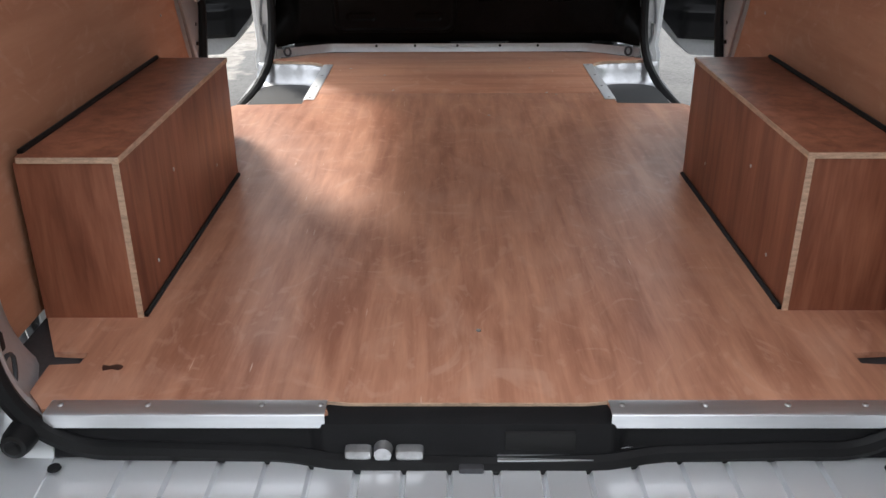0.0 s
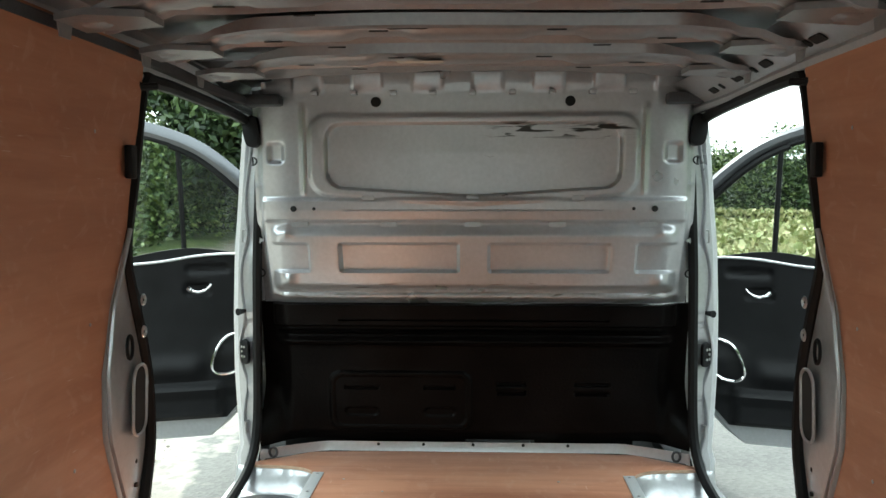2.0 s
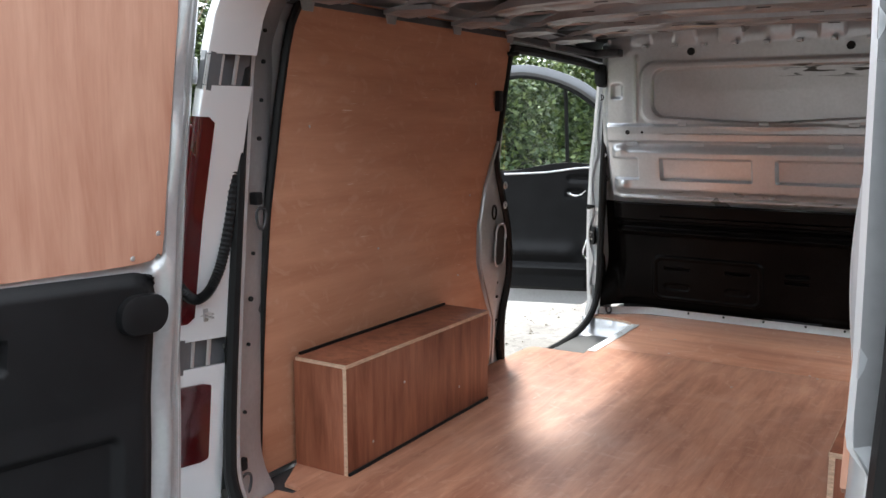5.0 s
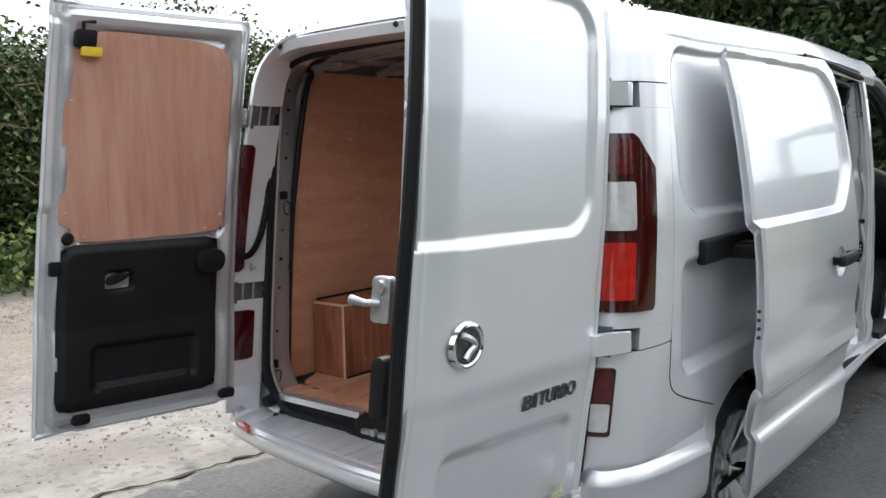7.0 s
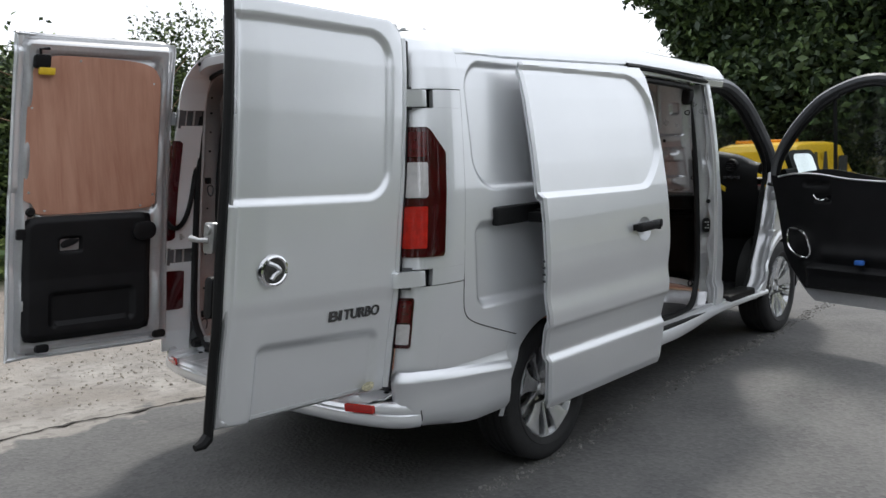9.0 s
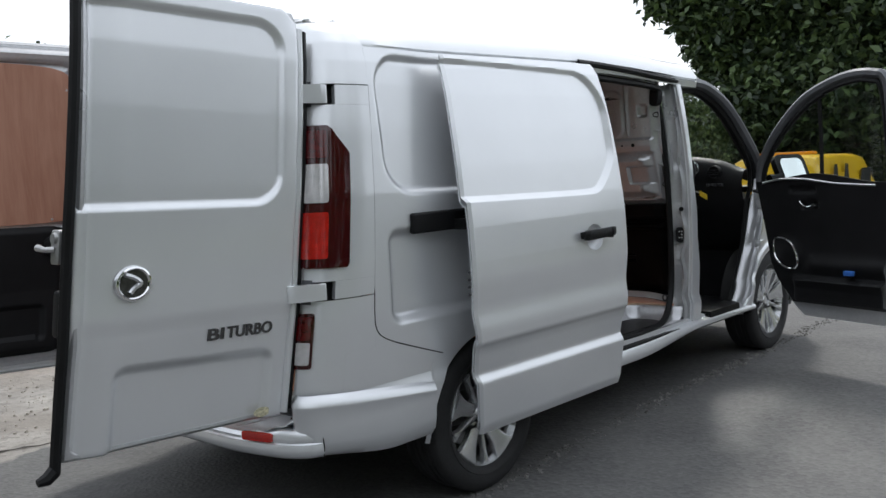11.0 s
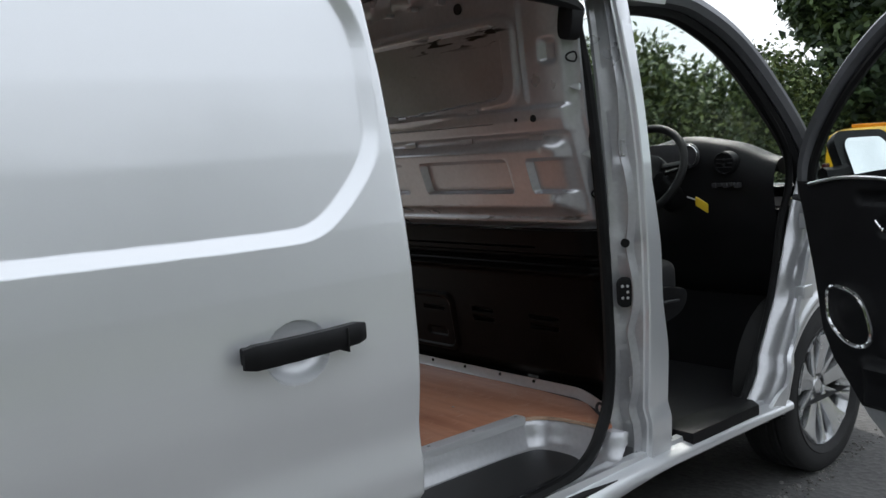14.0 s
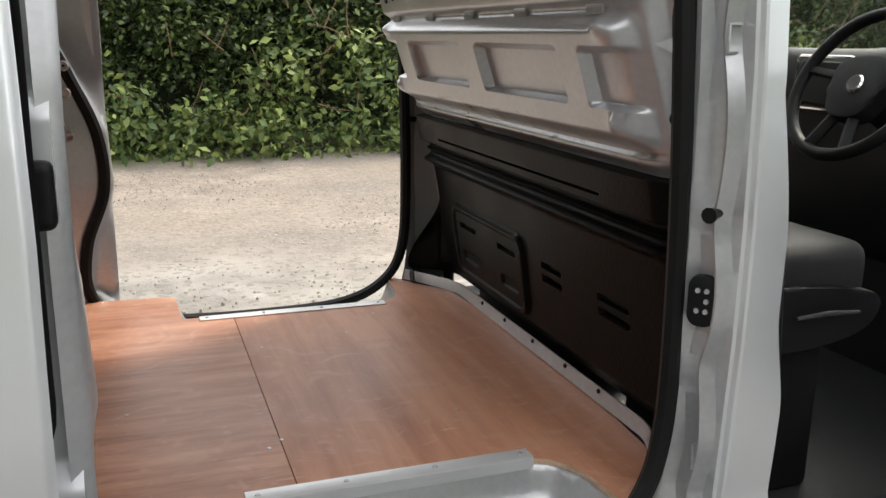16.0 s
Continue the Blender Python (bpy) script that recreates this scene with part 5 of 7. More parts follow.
foot = part("bulkhead_foot", bulkhead_foot(), INNER, bulkhead, "pale grey lower flange")
for x in (-0.367, -0.192, 0.0, 0.193, 0.364):
    part("bolt", lathe([(0, 0.006), (0.005, 0.006), (0.007, 0.0)], 10, lambda px, py, h: (x + px, 2.955 - h, 0.588 + py)), RUBBER, foot)
for s in (1, -1):
    for x, z, r in ((0.636, 1.505, 0.011), (0.563, 1.505, 0.006), (0.338, 1.878, 0.018)):
        part("bulkhead_hole", lathe([(0, 0.0015), (r, 0.0015), (r, -0.01)], 14, lambda px, py, h: (s * x + px, float(BH_Y(z)) - (0.0325 if z > 1.8 else 0.0495) - h, z + py)), HOLE, bulkhead)
    for z in (1.674, 1.266):
        yc = float(BH_Y(z)) - 0.01
        ring = [(0.784 - 0.020 * max(0, math.cos(a)) + 0.004, yc - 0.012 * math.cos(a), z + 0.014 * math.sin(a)) for a in np.linspace(0, math.tau, 18, endpoint=False)]
        part("tie_ring", sided(tube(ring, 0.003, 6, True), s), BLACK_TRIM, bulkhead, "thin black tie ring")
    for z in (1.60, 1.40, 1.225):
        yt = float(BH_Y(z)) + 0.006
        part("fold_tab", sided(join(([(0.783, yt, z), (0.760, yt - 0.022, z - 0.010), (0.783, yt, z - 0.024), (0.783, yt + 0.02, z - 0.012)], [(0, 1, 2), (0, 3, 1), (1, 3, 2), (0, 2, 3)])), s), INNER, bulkhead)
    fring = [(0.752 + 0.014 * math.cos(a), 2.842, 0.585 + 0.018 * math.sin(a)) for a in np.linspace(0, math.tau, 18, endpoint=False)]
    part("lashing_ring", sided(tube(fring, 0.005, 6, True), s), DARK, bulkhead, "dark steel floor lashing ring")


# black flange under the painted belly: holes, studs and slots
for x, z, r in ((-0.55, 1.128, 0.010), (-0.25, 1.128, 0.010), (0.10, 1.128, 0.008), (0.36, 1.130, 0.012), (0.69, 1.130, 0.013)):
    part("flange_stud", lathe([(0, 0.012), (r * 0.7, 0.012), (r, 0.0)], 10, lambda px, py, h: (x + px, float(BH_Y(z)) - 0.028 - h, z + py)), RUBBER, bulkhead)
for x in (-0.575, -0.471, 0.48, 0.60):
    part("flange_slot", plate(outline("round", x - 0.022, x + 0.022, 1.078, 1.092, 0.006), 0.003, lambda u, v, w: (u, float(BH_Y(1.085)) - 0.029 - w, v)), HOLE, bulkhead)
for x in (-0.62, -0.30, 0.0, 0.30, 0.62):
    part("spot_tab", plate(outline("round", x - 0.03, x + 0.03, 1.440, 1.458, 0.003), 0.004, lambda u, v, w: (u, float(BH_Y(1.45)) - 0.034 - w, v), 0.0015), INNER, bulkhead)
for x in (-0.37, 0.0, 0.37):
    part("spot_tab", plate(outline("round", x - 0.022, x + 0.022, 1.536, 1.552, 0.003), 0.004, lambda u, v, w: (u, float(BH_Y(1.545)) - 0.044 - w, v), 0.0015), INNER, bulkhead)
for s in (1, -1):
    part("corner_bracket", sided(join(box(0.66, 0.79, 2.62, 2.70, 1.862, 1.90, 0.012)), s), DARK, bulkhead, "dark pressed corner bracket")
    part("seal_block", sided(plate(smooth_loop([(0.755, 1.735), (0.80, 1.73), (0.815, 1.80), (0.80, 1.83), (0.765, 1.825)], 4), 0.05, lambda u, v, w: (u, 2.76 - w, v), 0.006), s), BLACK_TRIM, bulkhead, "black plastic seal block")


def bulkhead_header():
    """Castellated closing strip between the bulkhead and the roof."""
    xs = np.linspace(-0.74, 0.74, 300)
    step = smooth(-0.25, 0.25, np.sin(xs * math.tau / 0.21))
    top = roof_z(xs) - 0.008 - 0.03 * smooth(0.45, 0.74, np.abs(xs))
    rows = []
    for f, dy in ((0, 0.0), (0.12, -0.002), (0.2, -0.010), (0.5, -0.012), (0.62, 0.006), (1.0, 0.03)):
        rows.append(np.column_stack((xs, 2.705 + dy * (0.4 + 0.6 * step), lerp(np.full_like(xs, 1.905), top, f))))
    return sheet(np.array(rows), 0.003)


part("bulkhead_header", bulkhead_header(), INNER, bulkhead, "castellated steel closing strip")

# roof from inside: shallow skin crossed by wide shaped bows
BOWS = (0.53, 0.93, 1.335, 1.74, 2.14)


def roof_inside():
    xs = np.linspace(-0.80, 0.80, 130)
    ys = np.linspace(0.29, 2.80, 420)
    X, Y = np.meshgrid(xs, ys, indexing="ij")
    X = X * (1 - 0.13 * smooth(1.7, 0.5, Y))
    Z = 1.985 - 0.03 * (np.abs(X) / 0.8) ** 2 - 0.012 * smooth(1.7, 0.5, Y) * smooth(0.5, 0.7, np.abs(X))
    # long pressings of the skin
    Z = Z + 0.004 * (np.abs(np.sin(X * 14)) ** 6)
    Z = Z - 0.008 * np.exp(-((Y - 2.22) / 0.02) ** 2) - 0.014 * np.exp(-((Y - 2.62) / 0.03) ** 2) - 0.006 * np.exp(-((Y - 2.40) / 0.015) ** 2)
    return sheet(np.stack((X, Y, Z), 2), 0.0, True)


ceiling = part("roof_lining", roof_inside(), ROOF_SHADED, van, "bare painted roof skin")


def roof_bow(c):
    """A pressed cross bow: two lips, a stepped web and a sunk middle, its ends drawn down to the rails."""
    xs = np.linspace(-0.73, 0.73, 160)
    prof = [(-0.125, 0.030), (-0.118, 0.004), (-0.098, 0.0), (-0.088, 0.012), (-0.062, 0.018), (-0.050, 0.002), (-0.030, -0.004), (0.030, -0.004), (0.050, 0.004), (0.066, 0.022), (0.086, 0.016), (0.098, 0.0), (0.118, 0.004), (0.125, 0.030)]
    rows = []
    for d, h in prof:
        r = []
        for x in xs:
            ax = abs(x)
            wave = 0.010 * smooth(0.12, 0.17, ax) * smooth(0.30, 0.25, ax) + 0.006 * smooth(0.40, 0.43, ax) * smooth(0.55, 0.52, ax)
            narrow = 1 - 0.35 * smooth(0.46, 0.62, ax)
            drop = 0.012 * smooth(0.58, 0.62, ax) + 0.022 * smooth(0.64, 0.72, ax)
            r.append((x, c + d * narrow + 0.012 * math.sin(x * 7) * (abs(d) > 0.08), 1.936 - 0.012 * (ax / 0.7) ** 2 + h * (1 - 0.4 * smooth(0.5, 0.6, ax)) + (wave if abs(d) < 0.07 else 0) - drop))
        rows.append(r)
    return sheet(np.array(rows), 0.0, False)


for c in BOWS:
    bow = part("roof_bow", roof_bow(c), ROOF_SHADED, ceiling, "pressed steel roof bow")
    for x0, x1, d, w in ((-0.19, -0.085, -0.062, 0.012), (-0.06, 0.135, 0.062, 0.014)) if c < 2 else ():
        pts = [(x0, d - w), (x0 + 0.012, d + w), (lerp(x0, x1, 0.35), d + w * 0.4), (lerp(x0, x1, 0.6), d + w * 0.4), (x1 - 0.015, d + w), (x1, d - w * 0.9), (lerp(x0, x1, 0.5), d - w * 0.7)]
        part("bow_slot", plate(pts, 0.002, lambda u, v, w_: (u, c + v, 1.9345 + 0.012 - w_ - 0.002)), HOLE, bow)
    for s in (1, -1):
        for x, d in ((0.33, 0.108), (0.20, -0.108), (0.47, 0.02)):
            part("bow_notch", sided(plate(outline("round", x - 0.022, x + 0.022, d - 0.005, d + 0.005, 0.004), 0.002, lambda u, v, w: (u, c + v, 1.9305 - w)), s), HOLE, bow)
        part("bow_foot", sided(join(plate([(0.60, -0.05), (0.70, -0.085), (0.765, -0.07), (0.765, 0.07), (0.70, 0.085), (0.60, 0.05)], 0.014, lambda u, v, w: (u, c + v, 1.898 + w - 0.10 * max(0, u - 0.69)), 0.003)), s), ROOF_SHADED, bow)
        part("foot_flap", sided(plate([(-0.03, 0.0), (0.03, 0.0), (0.022, -0.03), (-0.022, -0.03)], 0.003, lambda u, v, w: (0.762 + w, c - 0.03 + u, 1.894 + v)), s), ROOF_SHADED, bow)
part("paper_label", plate(outline("round", -0.205, -0.075, 2.085, 2.125, 0.004), 0.001, lambda u, v, w: (u, v, 1.929 - w)), material("pale_label", (0.62, 0.55, 0.45), 0.7, 0, 0.15), ceiling, "faded paper label")
for x in np.linspace(-0.55, 0.55, 9):
    part("rear_hook", box(x - 0.012, x + 0.012, 2.665, 2.70, 1.900, 1.914, 0.003), INNER, ceiling)


def rail_face(deep):
    """Inner face of the roof rail: a lip over the lining, then a sloping web up to the bows."""
    ys = np.linspace(0.46, 2.80, 60)
    if deep:
        prof = [(0.806, 1.886), (0.792, 1.888), (0.788, 1.905), (0.800, 1.912), (0.84, 1.925), (0.82, 1.965), (0.72, 1.975)]
    else:
        prof = [(0.806, 1.862), (0.796, 1.862), (0.790, 1.872), (0.794, 1.884), (0.745, 1.915), (0.70, 1.95)]
    return sheet(np.array([[(x - 0.02 * smooth(2.3, 2.8, y), y, z - 0.02 * smooth(1.6, 2.8, y)) for y in ys] for x, z in prof]), 0.003, True)


rail = part("roof_rail", sided(rail_face(False), 1), INNER, van, "painted roof rail with lightening holes")
for k, y in enumerate((0.62, 0.88, 1.24, 1.32, 1.60, 1.66, 1.95, 2.05, 2.2, 2.36, 2.45)):
    big = k % 2 == 0
    w_, h_ = (0.034, 0.012) if big else (0.010, 0.012)
    part("rail_hole", plate(outline("round", y - w_, y + w_, -h_, h_, 0.006), 0.002, lambda u, v, w: (0.7655 - 0.85 * v - w * 0.5 - 0.004, u, 1.8995 + 0.53 * v - w - 0.02 * smooth(1.6, 2.8, u))), HOLE, rail)
# left rail in dark metal: its lack of light is in the colour
part("roof_rail", sided(rail_face(True), -1), DARK, van, "hollow roof rail coloured dark for its shade")

# ---- side openings: pillars, seals and steps ----
SEAL_R = [(.835, 1.79, .60), (.85, 1.85, .52), (.865, 2.05, .468), (.868, 2.4, .46), (.862, 2.62, .482), (.842, 2.75, .56), (.828, 2.812, .69), (.824, 2.822, .95), (.817, 2.812, 1.3), (.800, 2.795, 1.6), (.790, 2.768, 1.76), (.825, 2.70, 1.82), (.81, 2.3, 1.842), (.81, 1.9, 1.85), (.812, 1.80, 1.825), (.82, 1.745, 1.6), (.835, 1.725, 1.42), (.838, 1.78, 1.28), (.84, 1.85, 1.1), (.84, 1.86, .92), (.838, 1.80, .75)]


SEAL_R = [(x - 0.020 * float(smooth(2.5, 2.75, y)), y + 0.012 * float(smooth(2.5, 2.75, y)), z) for x, y, z in SEAL_R]


def c_pillar():
    zs = np.linspace(0.50, 1.86, 70)
    seal = sorted([(p[2], p[1]) for p in SEAL_R[14:] + SEAL_R[:2]])
    sy = curve_of(seal)
    fr = curve_of([(0.56, 1.67), (0.75, 1.68), (0.86, 1.63), (1.0, 1.57), (1.15, 1.56), (1.3, 1.60), (1.42, 1.66), (1.5, 1.70), (1.9, 1.745)])
    rows = []
    for z in zs:
        a, b, lx = float(fr(z)), float(sy(z)), float(lining_x(z)) + 0.006
        swell = 0.022 * math.exp(-((z - 1.02) / 0.26) ** 2)
        rows.append([(lx, a - 0.02, z), (lx - swell * 0.8, lerp(a, b, 0.25), z), (lx - swell, lerp(a, b, 0.55), z), (lx - swell * 0.5 + 0.004, lerp(a, b, 0.85), z), (lx + 0.006, b + 0.004, z), (lx + 0.03, b + 0.03, z), (float(body_x(z)) - 0.035, max(b, 1.86) + 0.02, z), (float(body_x(z)) - 0.012, 1.852, z)])
    P = np.array(rows)
    Q = np.array([smooth_loop(r, 5, False) for r in P])
    return sheet(Q, 0.0, True)


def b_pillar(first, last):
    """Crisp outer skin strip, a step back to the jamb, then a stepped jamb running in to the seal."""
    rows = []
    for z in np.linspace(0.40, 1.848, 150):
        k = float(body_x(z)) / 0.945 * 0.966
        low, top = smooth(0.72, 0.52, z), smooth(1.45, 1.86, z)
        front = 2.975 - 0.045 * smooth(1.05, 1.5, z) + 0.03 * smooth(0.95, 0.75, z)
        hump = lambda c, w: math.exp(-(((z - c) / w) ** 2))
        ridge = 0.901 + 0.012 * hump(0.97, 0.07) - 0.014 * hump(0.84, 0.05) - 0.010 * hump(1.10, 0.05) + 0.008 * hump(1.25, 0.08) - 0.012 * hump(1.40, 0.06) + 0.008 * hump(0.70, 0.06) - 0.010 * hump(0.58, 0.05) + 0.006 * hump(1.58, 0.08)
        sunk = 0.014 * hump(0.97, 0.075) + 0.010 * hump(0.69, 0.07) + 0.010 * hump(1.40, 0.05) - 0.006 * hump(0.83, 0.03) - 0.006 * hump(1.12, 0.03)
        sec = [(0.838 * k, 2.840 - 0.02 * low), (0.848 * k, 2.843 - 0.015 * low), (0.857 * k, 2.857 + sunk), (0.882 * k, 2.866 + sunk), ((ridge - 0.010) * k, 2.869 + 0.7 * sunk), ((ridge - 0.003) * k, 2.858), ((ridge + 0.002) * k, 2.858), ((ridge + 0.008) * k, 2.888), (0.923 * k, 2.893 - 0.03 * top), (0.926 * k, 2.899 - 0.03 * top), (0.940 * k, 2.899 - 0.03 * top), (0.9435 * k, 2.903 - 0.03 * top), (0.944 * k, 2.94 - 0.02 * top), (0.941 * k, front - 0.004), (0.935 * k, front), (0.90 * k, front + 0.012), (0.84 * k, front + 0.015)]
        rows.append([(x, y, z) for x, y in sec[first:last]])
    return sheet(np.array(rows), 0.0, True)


PLY_LIP = [(0.566, 2.66), (0.572, 2.69), (0.588, 2.718), (0.618, 2.742), (0.66, 2.758), (0.72, 2.766), (0.82, 2.775)]


def step_well():
    """Pressed step inside the sliding door: a flat floor whose wall follows the edge of the plywood."""
    edge = np.array(smooth_loop([(0.86, 2.046), (0.62, 2.052), (0.572, 2.066), (0.566, 2.12), (0.566, 2.40)] + PLY_LIP + [(0.87, 2.80)], 10, False))
    X, Y = np.meshgrid(np.linspace(0.560, 0.885, 66), np.linspace(2.052, 2.81, 120), indexing="ij")
    a, d = edge[:-1], np.diff(edge, axis=0)
    rel = np.stack((X, Y), 2)[:, :, None] - a
    f = np.clip((rel * d).sum(3) / (d * d).sum(1), 0, 1)
    off = rel - f[..., None] * d
    near = np.hypot(off[..., 0], off[..., 1])
    best = near.argmin(2)
    pick = lambda v: np.take_along_axis(v, best[:, :, None], 2)[:, :, 0]
    side = pick(off[..., 0] * d[:, 1] - off[..., 1] * d[:, 0])
    dist = np.where(side > 0, near.min(2), 0)
    Z = np.interp(dist, [0, 0.004, 0.010, 0.020, 0.034, 0.055, 0.08], [0.547, 0.545, 0.526, 0.494, 0.470, 0.463, 0.462])
    Z = np.where(X > 0.83, np.minimum(Z, 0.545), Z) + 0.008 * np.exp(-(((X - 0.858) / 0.012) ** 2)) * (dist > 0.05)
    return sheet(np.stack((X, Y, Z), 2), 0.0, False)


def sill_side():
    ys = np.linspace(1.34, 3.72, 90)
    prof = [(0.862, 0.462), (0.885, 0.455), (0.888, 0.428), (0.908, 0.423), (0.926, 0.416), (0.936, 0.406), (0.941, 0.390), (0.940, 0.362), (0.932, 0.346), (0.905, 0.342), (0.80, 0.34)]
    slim = lambda y, z: lerp(z, 0.462 - 0.5 * (0.462 - z), float(smooth(2.2, 3.0, y)))
    return sheet(np.array([[(x, y, slim(y, z)) for y in ys] for x, z in prof]), 0.0, False)


for s in (1, -1):
    cp = part("c_pillar", sided(c_pillar(), s), INNER, van)
    part("pillar_hole", sided(plate(outline("round", 1.68, 1.75, 0.98, 1.14, 0.03), 0.003, lambda u, v, w: (0.808 - w, u + (v - 1.0) * 0.1, v)), s), HOLE, cp)
    part("pillar_flange", sided(tube([(float(lining_x(z)) - 0.008 - 0.006 * smooth(1.5, 1.1, z), float(np.interp(z, [0.56, 0.75, 0.86, 1.0, 1.15, 1.3, 1.42, 1.5], [1.695, 1.705, 1.655, 1.59, 1.58, 1.62, 1.68, 1.72])), z) for z in np.linspace(0.57, 1.48, 40)], 0.006, 6), s), INNER, cp)
    part("hole_rim", sided(tube([(0.8045, u + (v - 1.0) * 0.1, v) for u, v in outline("round", 1.675, 1.755, 0.975, 1.145, 0.035)], 0.004, 6, True), s), INNER, cp)
    for z in (1.22, 1.09, 1.30):
        part("pillar_dimple", sided(lathe([(0.004, 0.001), (0.012, 0.004), (0.016, 0.0)], 14, lambda px, py, h: (0.816 - h - 0.004, 1.775 + px, z + py)), s), INNER, cp)
    part("pillar_ring", sided(tube([(0.803, 1.665 + 0.016 * math.sin(a), 1.20 + 0.028 * math.cos(a)) for a in np.linspace(0, math.tau, 18, endpoint=False)], 0.004, 6, True), s), BLACK_TRIM, cp)
    part("upper_stop", sided(box(0.786, 0.806, 1.665, 1.70, 1.60, 1.68, 0.006), s), BLACK_TRIM, cp, "black plastic stop")
    part("upper_roller", sided(tube([(0.815, 1.74, 1.845), (0.80, 1.765, 1.825), (0.775, 1.80, 1.83)], 0.010, 8), s), BLACK_TRIM, cp)
    for z in (0.66, 0.74, 0.84, 0.9):
        part("pillar_screw_hole", sided(lathe([(0, 0.002), (0.006, 0.002), (0.006, -0.004)], 10, lambda px, py, h: (0.827 - h, 1.74 + px, z + py)), s), HOLE, cp)
    part("side_seal", sided(tube(smooth_loop(SEAL_R, 8), 0.0185, 8, True), s), RUBBER, van, "thick black rubber opening seal")
    bp = part("b_pillar", sided(b_pillar(8, 17), s), SILVER, van)
    # same paint as the outer strip, darkened for the jamb's shade
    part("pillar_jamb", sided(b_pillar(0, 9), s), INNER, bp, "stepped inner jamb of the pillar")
    strike = part("door_contact", sided(plate(outline("round", -0.026, 0.026, -0.046, 0.046, 0.022), 0.014, lambda u, v, w: (0.852 + 0.72 * u + 0.55 * w, 2.858 + 0.62 * u - 0.75 * w, 0.965 + v), 0.005), s), BLACK_TRIM, bp, "black contact plate with bright pins")
    for du, dv in ((-0.008, 0.02), (0.008, 0.02), (-0.008, -0.016), (0.008, -0.016), (0.008, 0.002)):
        part("pin", sided(lathe([(0, 0.003), (0.0045, 0.003), (0.005, 0)], 8, lambda px, py, h: (0.862 + 0.72 * (du + px) + 0.55 * h, 2.8465 + 0.62 * (du + px) - 0.75 * h, 0.965 + dv + py)), s), ALU, strike)
    part("door_buffer", sided(tube([(0.848, 2.885, 1.118), (0.866, 2.855, 1.118), (0.876, 2.836, 1.118)], [0.009, 0.009, 0.014], 10), s), RUBBER, bp, "black rubber buffer peg")
    for z in (1.40, 0.675):
        part("catch_loop", sided(tube([(0.852, 2.882, z - 0.022), (0.860, 2.856, z - 0.022), (0.860, 2.856, z + 0.022), (0.852, 2.882, z + 0.022)], 0.004, 6), s), STEEL, bp, "steel door catch")
    part("step_well", sided(step_well(), s), INNER, van)
    lip = smooth_loop(PLY_LIP, 6, False)
    part("ply_lip", sided(sheet(np.array([[(x + 0.0015, y - 0.0015, FLOOR_Z - dz) for x, y in lip] for dz in (0.0005, 0.012)]), 0.001), s), PLY_EDGE, ply_floor, "pale raw plywood edge")
    part("step_mat", sided(plate(smooth_loop([(0.635, 2.19), (0.67, 2.165), (0.80, 2.165), (0.828, 2.20), (0.832, 2.58), (0.805, 2.65), (0.745, 2.672), (0.665, 2.66), (0.632, 2.61), (0.628, 2.40)], 6), 0.010, lambda u, v, w: (0.735 + (u - 0.735) * 1.06, 2.41 + (v - 2.41) * 1.08, 0.466 + w), 0.003), s), STEP_MAT, van, "black textured step tread")
    part("side_sill", sided(sill_side(), s), SILVER, van)
    part("lower_rail", sided(box(0.893, 0.922, 2.02, 2.78, 0.412, 0.434, 0.004), s), HOLE, van, "dark slot of the door's lower rail")
    run = np.linspace(2.108, 2.686, 20)
    rows = [[(0.574, y, FLOOR_Z - 0.022) for y in run], [(0.573, y, FLOOR_Z + 0.001) for y in run], [(0.569, y, FLOOR_Z + 0.0035) for y in run], [(0.532, y, FLOOR_Z + 0.003) for y in run]]
    strip = part("edge_strip", sided(sheet(np.array(rows), 0.002, True), s), ALU_LONG, ply_floor, "brushed aluminium edge strip")
    for y in (2.13, 2.30, 2.48, 2.665):
        part("screw_head", sided(lathe([(0, 0.003), (0.004, 0.0025), (0.0055, 0)], 12, lambda px, py, h: (0.551 + px, y + py, FLOOR_Z + 0.0035 + h)), s), STEEL, strip)
    part("door_track", sided(join(box(0.930, 0.962, 0.500, 1.86, 1.178, 1.262, 0.014, 4)), s), BLACK_TRIM, van, "black sliding door rail cover")

# ---- sliding doors, slid open ----
door_x = curve_of([(0.325, 1.046), (0.36, 1.060), (0.515, 1.080), (0.545, 1.084), (0.580, 1.064), (0.67, 1.084), (0.700, 1.094), (0.72, 1.111), (0.79, 1.116), (0.90, 1.120), (1.06, 1.118), (1.20, 1.110), (1.30, 1.100), (1.45, 1.080), (1.60, 1.055), (1.75, 1.025), (1.86, 0.995), (1.915, 0.962)])


